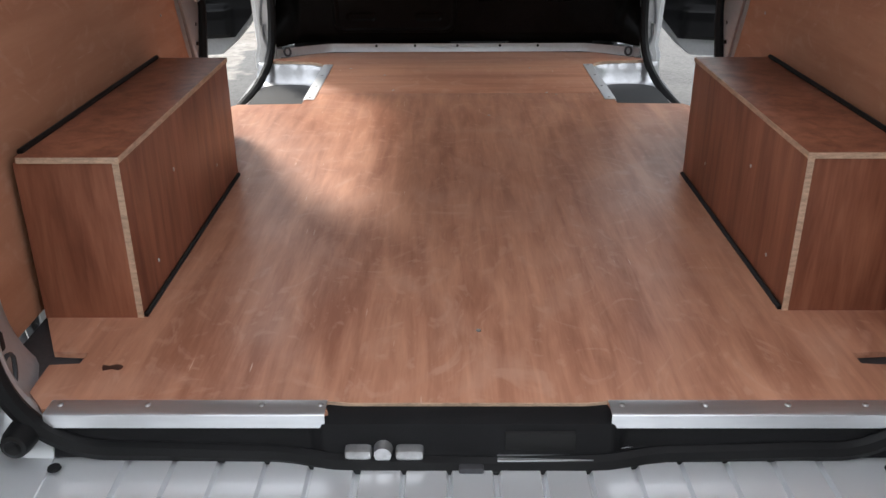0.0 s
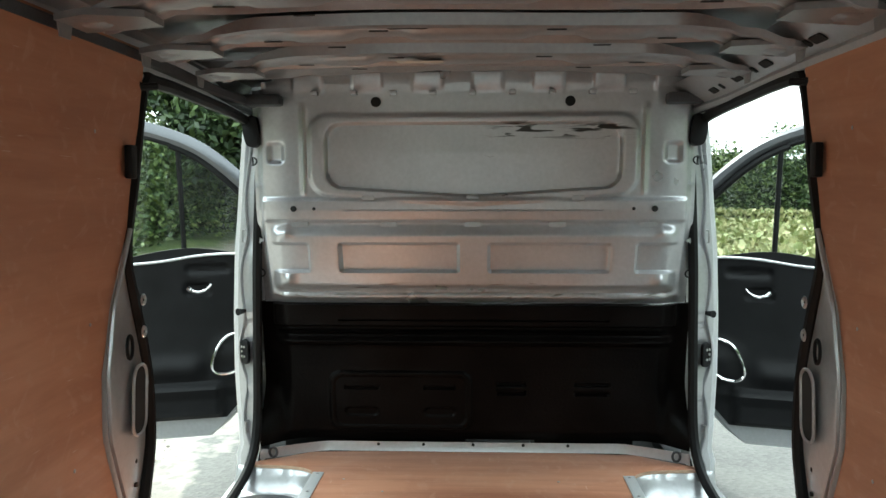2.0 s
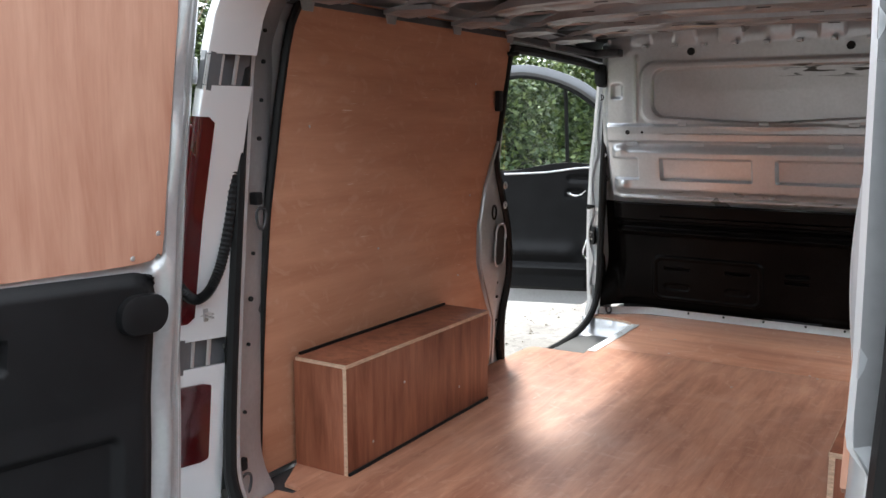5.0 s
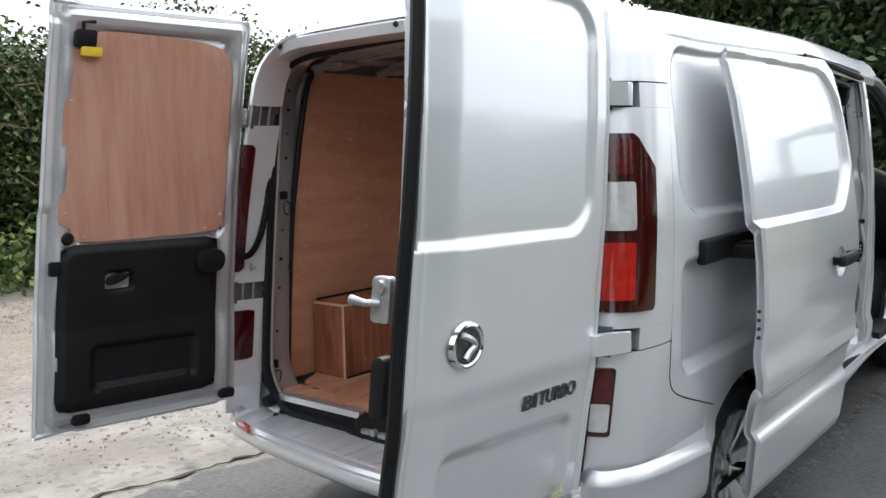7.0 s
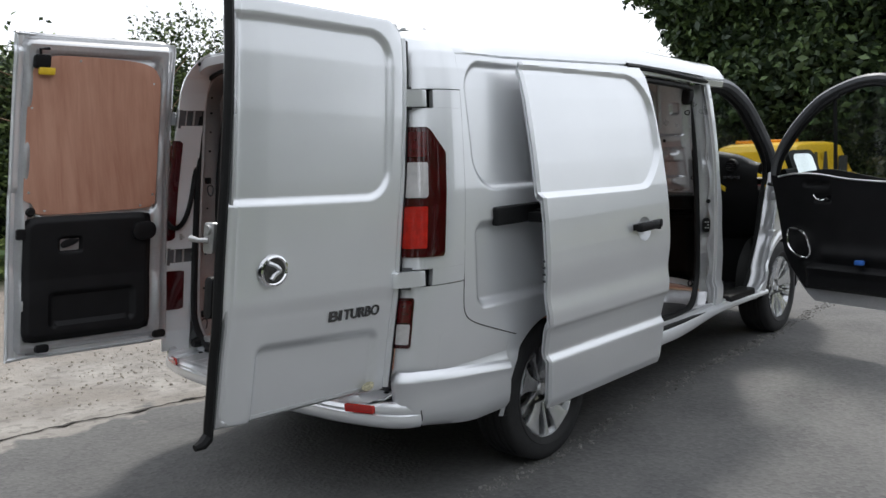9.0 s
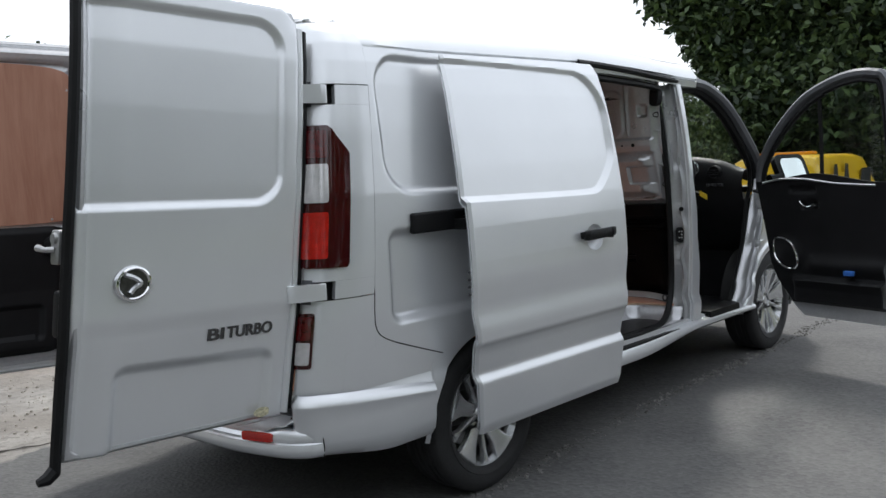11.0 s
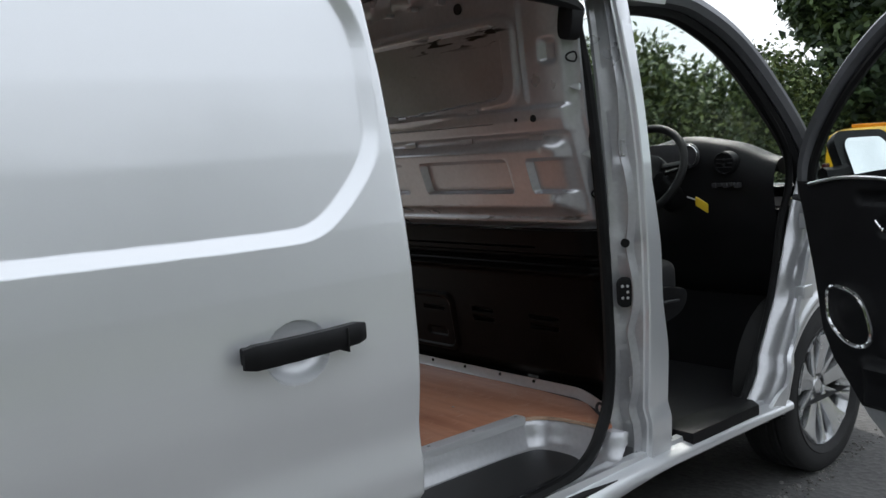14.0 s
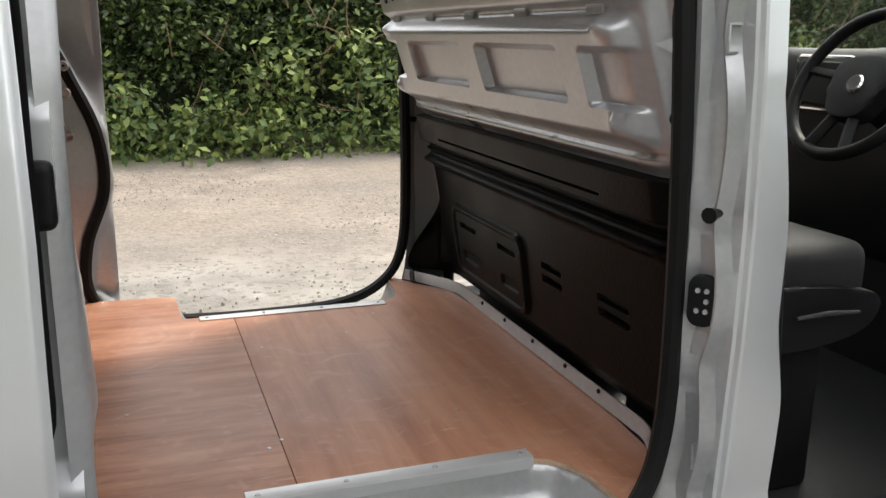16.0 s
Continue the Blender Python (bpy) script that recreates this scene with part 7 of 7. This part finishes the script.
ws = part("windscreen", screen(), GLASS, van, "curved windscreen glass")
ws.visible_shadow = False
part("scuttle", box(-0.80, 0.80, 4.12, 4.30, 1.16, 1.205, 0.01), BLACK_TRIM, van)
for s in (1, -1):
    part("front_wing", sided(fender(), s), SILVER, van)
    # body paint in the darker inner silver, to hold its shade
    part("hinge_pillar", sided(hinge_pillar(), s), INNER, van)
    part("a_pillar", sided(tube(smooth_loop(A_LINE, 6, False), 0.034, 8, flat=1.0), s), FRAME, van, "dark grey windscreen pillar")
    inner = [(x - 0.035, y - 0.03, z - 0.03) for x, y, z in A_LINE]
    part("pillar_trim", sided(tube(smooth_loop(inner, 6, False), 0.030, 8), s), BLACK_TRIM, van, "dark inner pillar trim")
    fs = [(0.862, 3.035, 0.46), (0.862, 3.3, 0.41), (0.835, 3.50, 0.43), (0.822, 3.63, 0.53), (0.822, 3.745, 0.72), (0.822, 3.815, 0.90), (0.82, 3.87, 1.08), (0.825, 3.93, 1.25), (0.825, 3.86, 1.42), (0.80, 3.58, 1.68), (0.785, 3.32, 1.80), (0.775, 3.1, 1.83), (0.79, 2.965, 1.79), (0.82, 2.958, 1.5), (0.85, 2.995, 1.1), (0.855, 3.022, 0.75)]
    part("cab_seal", sided(tube(smooth_loop(fs, 6), 0.015, 7, True), s), RUBBER, van, "black rubber opening seal")
    part("step_cover", sided(plate([(0.80, 3.09), (0.925, 3.09), (0.925, 3.50), (0.88, 3.54), (0.80, 3.54)], 0.055, lambda u, v, w: (u, v, 0.422 + w), 0.008), s), BLACK_TRIM, van, "black plastic cab step")
    part("front_hinge", sided(box(0.895, 0.935, 3.86, 3.93, 1.06, 1.12, 0.008), s), SILVER, van)
    part("front_hinge", sided(box(0.895, 0.935, 3.82, 3.89, 0.80, 0.85, 0.008), s), SILVER, van)
    part("door_check", sided(tube([(0.88, 3.86, 1.18), (0.93, 3.85, 1.17), (1.0, 3.83, 1.17)], 0.012, 8), s), DARK, van, "dark door check strap")

# cab floor, rear wall of the cab side, dashboard
part("cab_floor", box(-0.84, 0.84, 2.98, 4.2, 0.36, 0.42, 0.01), STEP_MAT, van, "black rubber cab mat")
part("footwell", box(-0.80, 0.80, 4.05, 4.2, 0.40, 1.12, 0.02), BLACK_TRIM, van)


def dash():
    xs = np.linspace(-0.80, 0.80, 70)
    prof = [(4.18, 1.26), (4.08, 1.345), (3.98, 1.375), (3.90, 1.365), (3.865, 1.30), (3.865, 1.18), (3.89, 1.06), (3.93, 0.92), (4.0, 0.80), (4.1, 0.72)]
    rows = []
    for y, z in prof:
        rows.append([(x, y - 0.05 * math.exp(-((x - 0.42) / 0.22) ** 2) * (z > 1.0), z + 0.05 * math.exp(-((x - 0.42) / 0.20) ** 2) * (z > 1.17) - 0.05 * smooth(0.6, 0.8, abs(x)) * (z > 1.2)) for x in xs])
    return sheet(np.array([smooth_loop(c, 4, False) for c in np.array(rows).transpose(1, 0, 2)]).transpose(1, 0, 2), 0.0, False)


db = part("dashboard", dash(), BLACK_TRIM, van, "dark grey moulded dashboard")
for x, r in ((0.615, 0.045), (-0.615, 0.045)):
    v = part("air_vent", lathe([(0, 0.008), (0.012, 0.012), (0.014, 0.002), (r - 0.008, 0.002), (r - 0.004, 0.012), (r, 0.010), (r + 0.003, -0.03)], 28, lambda a, b, h: (x + a, 3.828 - h, 1.315 + b)), BLACK_TRIM, db, "round air vent")
    for k in (-1, 0, 1):
        part("vent_slat", box(x - r + 0.012, x + r - 0.012, 3.821, 3.827, 1.313 + k * 0.016, 1.317 + k * 0.016), DARK, v)
for k in range(5):
    part("switch", box(0.56 + 0.024 * k, 0.578 + 0.024 * k, 3.818, 3.87, 1.218 + 0.006 * (k % 2), 1.238, 0.003), DARK, db)
part("instrument_panel", plate(outline("round", 0.27, 0.52, 1.30, 1.40, 0.045), 0.012, lambda u, v, w: (u, 3.802 - w, v), 0.004), DARK, db)
part("gauge_ring", tube([(0.475 + 0.042 * math.cos(a), 3.786, 1.35 + 0.042 * math.sin(a)) for a in np.linspace(-1.2, 2.0, 18)], 0.003, 6), CHROME, db, "chrome gauge ring")
part("screen_bezel", plate(outline("round", -0.10, 0.10, 1.22, 1.34, 0.015), 0.012, lambda u, v, w: (u, 3.865 - w, v), 0.004), HOLE, db)
part("screen_frame", tube([(u, 3.852, v) for u, v in outline("round", -0.115, 0.115, 1.205, 1.355, 0.02)], 0.005, 6, True), CHROME, db, "bright screen surround")

WC = Vector((0.385, 3.60, 1.30))
tilt = Matrix.Translation(WC) @ Matrix.Rotation(radians(62), 4, "X")
ring = [tuple(tilt @ Vector((0.188 * math.cos(a), 0.188 * math.sin(a), 0))) for a in np.linspace(0, math.tau, 48, endpoint=False)]
sw = part("steering_wheel", tube(ring, 0.016, 10, True), RUBBER, van, "black leather steering wheel")
hub = plate(smooth_loop([(-0.085, 0.045), (-0.04, 0.07), (0.04, 0.07), (0.085, 0.045), (0.08, -0.02), (0.045, -0.085), (-0.045, -0.085), (-0.08, -0.02)], 5), 0.045, lambda u, v, w: tuple(tilt @ Vector((u, v, w - 0.035))), 0.012)
part("hub", hub, BLACK_TRIM, sw)
for pts in ([(-0.08, 0.02, -0.01), (-0.185, 0.03, 0)], [(0.08, 0.02, -0.01), (0.185, 0.03, 0)], [(-0.03, -0.08, -0.01), (-0.06, -0.178, 0)], [(0.03, -0.08, -0.01), (0.06, -0.178, 0)]):
    part("spoke", tube([tuple(tilt @ Vector(p)) for p in pts], 0.015, 8, flat=0.6), BLACK_TRIM, sw)
part("badge", lathe([(0, 0.004), (0.020, 0.004), (0.024, 0)], 24, lambda a, b, h: tuple(tilt @ Vector((a, b - 0.005, 0.012 + h)))), CHROME, sw, "plain chrome roundel")
part("steering_column", tube([tuple(tilt @ Vector((0, 0, -0.03))), tuple(tilt @ Vector((0, -0.01, -0.26)))], 0.055, 12), BLACK_TRIM, sw)
part("stalk", tube([tuple(tilt @ Vector((0.06, 0.02, -0.07))), tuple(tilt @ Vector((0.17, 0.05, -0.06)))], 0.009, 7), BLACK_TRIM, sw)
tag = part("key_tag", plate(outline("round", -0.03, 0.03, -0.018, 0.018, 0.006), 0.003, lambda u, v, w: (0.622 + 0.9 * u, 3.65 - w, 1.166 + v - 0.5 * u), 0.001), YELLOW, van, "yellow key tag")
part("key", tube([(0.555, 3.655, 1.195), (0.594, 3.652, 1.184)], 0.004, 6), STEEL, tag)


def seat(x, w, name):
    """Cushion with rolled front, back rest, head rest and a shaped plastic side cover."""
    cushion = box(x - w / 2 + 0.03, x + w / 2 - 0.03, 3.05, 3.42, 0.84, 0.99, 0.055, 5)
    st = part(name, cushion, SEAT, van, "dark grey cloth seat")
    part("backrest", box(x - w / 2 + 0.03, x + w / 2 - 0.03, 3.0, 3.15, 0.92, 1.52, 0.055, 5), SEAT, st)
    part("headrest", box(x - 0.12, x + 0.12, 3.0, 3.09, 1.55, 1.73, 0.035, 4), SEAT, st)
    part("seat_base", box(x - w / 2 + 0.06, x + w / 2 - 0.06, 3.10, 3.34, 0.42, 0.82, 0.02), BLACK_TRIM, st, "black plastic seat base")
    cover = smooth_loop([(3.05, 0.85), (3.12, 0.91), (3.28, 0.905), (3.41, 0.885), (3.425, 0.84), (3.37, 0.795), (3.22, 0.77), (3.08, 0.78)], 5)
    part("side_cover", plate(cover, 0.03, lambda u, v, t: (x + w / 2 - 0.035 + t, u, v), 0.010), BLACK_TRIM, st, "moulded black side cover")
    part("seat_lever", tube([(x + w / 2 + 0.004, 3.20, 0.85), (x + w / 2 + 0.008, 3.28, 0.856), (x + w / 2 + 0.004, 3.36, 0.85)], [0.004, 0.006, 0.004], 8), DARK, st)


seat(0.44, 0.52, "driver_seat")
seat(-0.40, 0.86, "passenger_bench")

# ---- front doors, standing wide open ----


def front_door(s, swing, lift):
    hinge = Matrix.Translation((0.95, 3.90, 0)) @ Matrix.Rotation(radians(swing), 4, "Z")

    def place(u, z, w):
        """u back from the hinge edge, z up, w outward of the closed skin."""
        k = float(body_x(z)) - 0.945
        p = hinge @ Vector((k + w, -u, z))
        return (s * p.x, p.y, p.z + lift)

    def to(P):
        return np.array([[place(*q) for q in row] for row in P])
    L = 0.95
    front = curve_of([(0.37, 0.34), (0.42, 0.27), (0.50, 0.19), (0.60, 0.125), (0.75, 0.07), (1.0, 0.015), (1.17, -0.02)])
    zs = np.linspace(0.37, 1.17, 60)
    f = np.linspace(0, 1, 50)
    U = front(zs)[:, None] + (L - front(zs))[:, None] * f[None, :]
    Z = np.repeat(zs[:, None], 50, 1)
    Wo = np.zeros_like(U) - 0.02 * smooth(0.79, 0.72, Z) * smooth(0.58, 0.62, Z)
    door = part("front_door", sheet(to(np.stack((U, Z, Wo), 2)), 0.012, s < 0), SILVER, van, "silver front door standing wide open")
    Wi = -0.075 + 0.05 * smooth(0.03, 0.0, np.minimum(f, 1 - f))[None, :] + 0 * Z
    # darker inner silver carries the shade on this side of the door
    part("inner_pressing", sheet(to(np.stack((U, Z, Wi), 2)), 0.004, s > 0), INNER, door)
    for a in (0, -1):
        part("door_edge", sheet(to(np.stack((np.stack((U[:, a], U[:, a]), 1), np.stack((Z[:, a], Z[:, a]), 1), np.stack((Wo[:, a], Wi[:, a]), 1)), 2)), 0.003), SILVER, door)
    part("door_bottom", sheet(to(np.stack((np.stack((U[0], U[0]), 1), np.stack((Z[0], Z[0]), 1), np.stack((Wo[0], Wi[0]), 1)), 2)), 0.003), SILVER, door)
    # black trim with arm rest, door bin and speaker
    tz = np.linspace(0.455, 1.225, 90)
    tf = np.linspace(0, 1, 90)
    tfront = curve_of([(0.45, 0.29), (0.55, 0.20), (0.70, 0.12), (1.0, 0.05), (1.23, 0.0)])
    TU = tfront(tz)[:, None] + (L - 0.025 - tfront(tz))[:, None] * tf[None, :]
    TZ = np.repeat(tz[:, None], 90, 1)
    TZ = TZ + 0.045 * (smooth(0.05, 0.45, TU) * (1 - smooth(0.45, 0.9, TU)) - 0.35 * smooth(0.4, 0.9, TU)) * smooth(1.05, 1.225, TZ)
    TW = -0.082 - 0.035 * (1 - smooth(0.0, 0.04, np.minimum(tf, 1 - tf)))[None, :] * 0 - 0.015
    TW = TW - 0.045 * smooth(0.64, 0.60, TZ) * smooth(0.455, 0.48, TZ) * smooth(0.28, 0.34, TU) - 0.03 * np.exp(-((TZ - 0.70) / 0.05) ** 2) * smooth(0.35, 0.45, TU)
    TW = TW - 0.03 * (1 - smooth(0.0, 0.13, np.hypot((TU - 0.24) * 0.9, TZ - 0.76))) + press(TU, TZ, 0.34, 0.48, 1.035, 1.11, 0.03, 0.02, 0.02) + press(TU, TZ, 0.25, 0.47, 1.14, 1.20, 0.03, 0.015, 0.02)
    part("trim_panel", sheet(to(np.stack((TU, TZ, TW), 2)), 0.01, s > 0), BLACK_TRIM, door, "black moulded door trim")
    ring = smooth_loop([(0.165, 0.83), (0.19, 0.862), (0.27, 0.852), (0.32, 0.80), (0.35, 0.71), (0.32, 0.672), (0.25, 0.68), (0.18, 0.74)], 6)
    part("speaker_ring", tube([place(u, z, -0.118 - 0.010) for u, z in ring], 0.008, 7, True), CHROME, door, "satin chrome speaker surround")
    part("inner_handle", tube([place(u, z, -0.108) for u, z in smooth_loop([(0.345, 1.097), (0.37, 1.072), (0.405, 1.06), (0.44, 1.07), (0.455, 1.083)], 5, False)], [0.005] * 6 + [0.008] * 9 + [0.011] * 6, 8), CHROME, door, "chrome inner handle")
    part("belt_strip", tube([place(u, z, -0.10) for u, z in smooth_loop([(0.06, 1.215), (0.2, 1.238), (0.38, 1.235), (0.6, 1.205), (0.86, 1.19)], 6, False)], 0.007, 6), ALU, door, "bright strip along the belt")
    if s > 0:
        part("bin_content", box(-0.03, 0.03, -0.02, 0.02, -0.015, 0.015, 0.008), material("blue_cloth", (0.03, 0.14, 0.5), 0.8), door, "blue cloth in the door bin").matrix_basis = Matrix.Translation(place(0.72, 0.67, -0.14))
    # window frame and glass
    frame_line = [(-0.005, 1.16), (0.0, 1.29), (0.06, 1.42), (0.20, 1.585), (0.38, 1.73), (0.56, 1.805), (0.72, 1.838), (0.86, 1.83), (0.925, 1.78), (0.94, 1.5), (0.945, 1.20)]
    line = smooth_loop(frame_line, 8, False)
    # silver frame, with its shade put into the darker grey
    part("window_frame", tube([place(u, z, -0.04) for u, z in line], 0.036, 8, flat=0.8), FRAME, door)
    inner_line = [(u + 0.025 * (u < 0.5) - 0.03 * (u > 0.8), z - 0.035 * (z > 1.25)) for u, z in line]
    part("window_seal", tube([place(u, z, -0.045) for u, z in inner_line], 0.017, 7), RUBBER, door, "black window channel")
    part("quarter_bar", tube([place(0.465, 1.225, -0.04), place(0.475, 1.50, -0.04), place(0.485, 1.755, -0.04)], 0.013, 7), RUBBER, door, "black window divider")
    lu = np.linspace(0, 1, 24)
    rows = []
    for k in lu:
        z = lerp(1.19, 1.80, k)
        u0 = float(np.interp(z, [1.19, 1.27, 1.42, 1.585, 1.73, 1.80], [0.0, 0.01, 0.06, 0.21, 0.40, 0.56]))
        rows.append([(lerp(u0, 0.87, q), z, -0.04) for q in np.linspace(0, 1, 20)])
    gl = part("window_pane", sheet(to(np.array(rows)), 0.004), GLASS, door, "clear side window")
    gl.visible_shadow = False
    # mirror on the outside
    mi = part("door_mirror", tube([place(0.03, 1.24, 0.0), place(0.04, 1.24, 0.06), place(0.05, 1.25, 0.10)], 0.03, 8), BLACK_TRIM, door)
    mc = np.array(place(0.055, 1.265, 0.22))
    back = Vector(place(1.055, 1.265, 0.22)) - Vector(mc)
    outv = (Vector(place(0.055, 1.265, 1.22)) - Vector(mc)).normalized()
    back = (back.normalized() + Vector((0, 0, 0.42))).normalized()
    upv = back.cross(outv).normalized()
    upv = upv if upv.z > 0 else -upv
    mp = lambda a, b, c: tuple(Vector(mc) + outv * a + upv * b + back * c)
    sh = outline("round", -0.145, 0.15, -0.142, 0.145, 0.055)
    part("mirror_shell", join(plate(sh, 0.05, lambda u, v, w: mp(u, v, -w), 0.025)), BLACK_TRIM, mi, "black mirror shell")
    part("mirror_glass", plate(outline("round", -0.108, 0.108, -0.113, 0.113, 0.042), 0.004, lambda u, v, w: mp(u, v, 0.003 + w), 0.001), MIRROR, mi, "bright mirror glass")


front_door(1, 72, 0.016)
front_door(-1, 72, 0.03)

# ---- yellow van parked further along the lane ----
YPAINT = material("yellow_paint", (0.78, 0.47, 0.012), 0.3, 0, 0.04, 3, 80, coat=0.5, rough_vary=0.05)
YRED = material("red_reflective", (0.55, 0.03, 0.02), 0.4, 0, 0.1)
yv = thing("van", (-3.4, 17.2, -0.28), "bright yellow service van parked along the lane", "van")


def ypart(name, vf, *rest):
    """Moves the yellow van to its place in the lane."""
    return part(name, ([(x * 0.93 - 2.6, (y - 11) * 0.93 + 15.0, z * 0.92 - 0.28) for x, y, z in vf[0]], vf[1]), *rest)


def yellow_shell():
    rows = []
    for y, f in [(11.0, 0.90), (11.05, 0.97), (11.3, 1), (12.6, 1), (13.6, 1), (14.1, 0.97), (14.6, 0.8), (15.1, 0.62), (15.7, 0.58), (15.9, 0.45)]:
        h = 1.88 * f
        sec = [(-0.93, 0.35), (-0.96, 0.7), (-0.96, 1.0), (-0.93, min(1.2, h - 0.2)), (-0.86, h - 0.12), (-0.76, h - 0.01), (-0.4, h + 0.02), (0.4, h + 0.02), (0.76, h - 0.01), (0.86, h - 0.12), (0.93, min(1.2, h - 0.2)), (0.96, 1.0), (0.96, 0.7), (0.93, 0.35)]
        k = 0.97 if f < 0.95 and y < 11.1 else 1
        rows.append([(-0.9 + x * k, y, z) for x, z in sec])
    P = np.array([smooth_loop(r, 4, False) for r in np.array(rows)])
    v, f = sheet(P, 0.0, True)
    n = P.shape[1]
    f = f + [tuple(range(n)), ]
    return v, f


ypart("body", yellow_shell(), YPAINT, yv)
ypart("roof_bar", box(-1.55, -0.25, 11.5, 11.75, 1.90, 1.97, 0.02), material("amber_lamp_bar", (0.75, 0.28, 0.01), 0.25, 0, 0.1), yv, "amber roof lamp bar")
ypart("rear_glass", join(plate(outline("round", -1.55, -0.95, 1.12, 1.62, 0.05), 0.006, lambda u, v, w: (u, 10.998 - w, v)), plate(outline("round", -0.85, -0.25, 1.12, 1.62, 0.05), 0.006, lambda u, v, w: (u, 10.998 - w, v))), material("amber_notice", (0.80, 0.50, 0.03), 0.3, 0, 0.05), yv)
for k in range(4):
    for sgn in (-1, 1):
        ypart("chevron", plate([(0.0, 0.0), (0.16, 0.0), (0.44, 0.42), (0.28, 0.42)], 0.004, lambda u, v, w: (-0.9 + sgn * (0.02 + u + (k - 1) * 0.24) if abs((u + (k - 1) * 0.24)) < 0.9 else -0.9 + sgn * 0.85, 10.994 - w, 0.62 + v)), YRED, yv, "red chevron stripe")
for x in (-1.78, -0.02):
    ypart("tail_lamp", box(x - 0.07, x + 0.07, 10.985, 11.06, 0.95, 1.30, 0.02), RED, yv)
ypart("side_mark", plate(outline("round", 11.8, 13.0, 0.95, 1.5, 0.05), 0.004, lambda u, v, w: (0.06 + w, u, v)), YPAINT, yv)
for y in (11.67, 12.34):
    ypart("marking_bar", plate([(0.0, 0.0), (0.50, 0.0), (0.33, 0.68), (0.17, 0.68)], 0.006, lambda u, v, w: (0.062 + w, y + u, 0.99 + v)), HOLE, yv, "bold black marking")
ypart("side_window", plate(outline("round", 13.6, 14.3, 1.15, 1.55, 0.06), 0.004, lambda u, v, w: (0.046 + w, u, v)), HOLE, yv)
for x in (-1.75, -0.05):
    for y in (11.9, 14.9):
        ypart("wheel", lathe([(0.0, 0.09), (0.2, 0.09), (0.22, 0.10), (0.30, 0.10), (0.32, 0.06), (0.32, -0.08), (0.2, -0.1)], 28, lambda a, b, h: (x + (h if x > -0.9 else -h), y + a, 0.32 + b)), TYRE, yv)
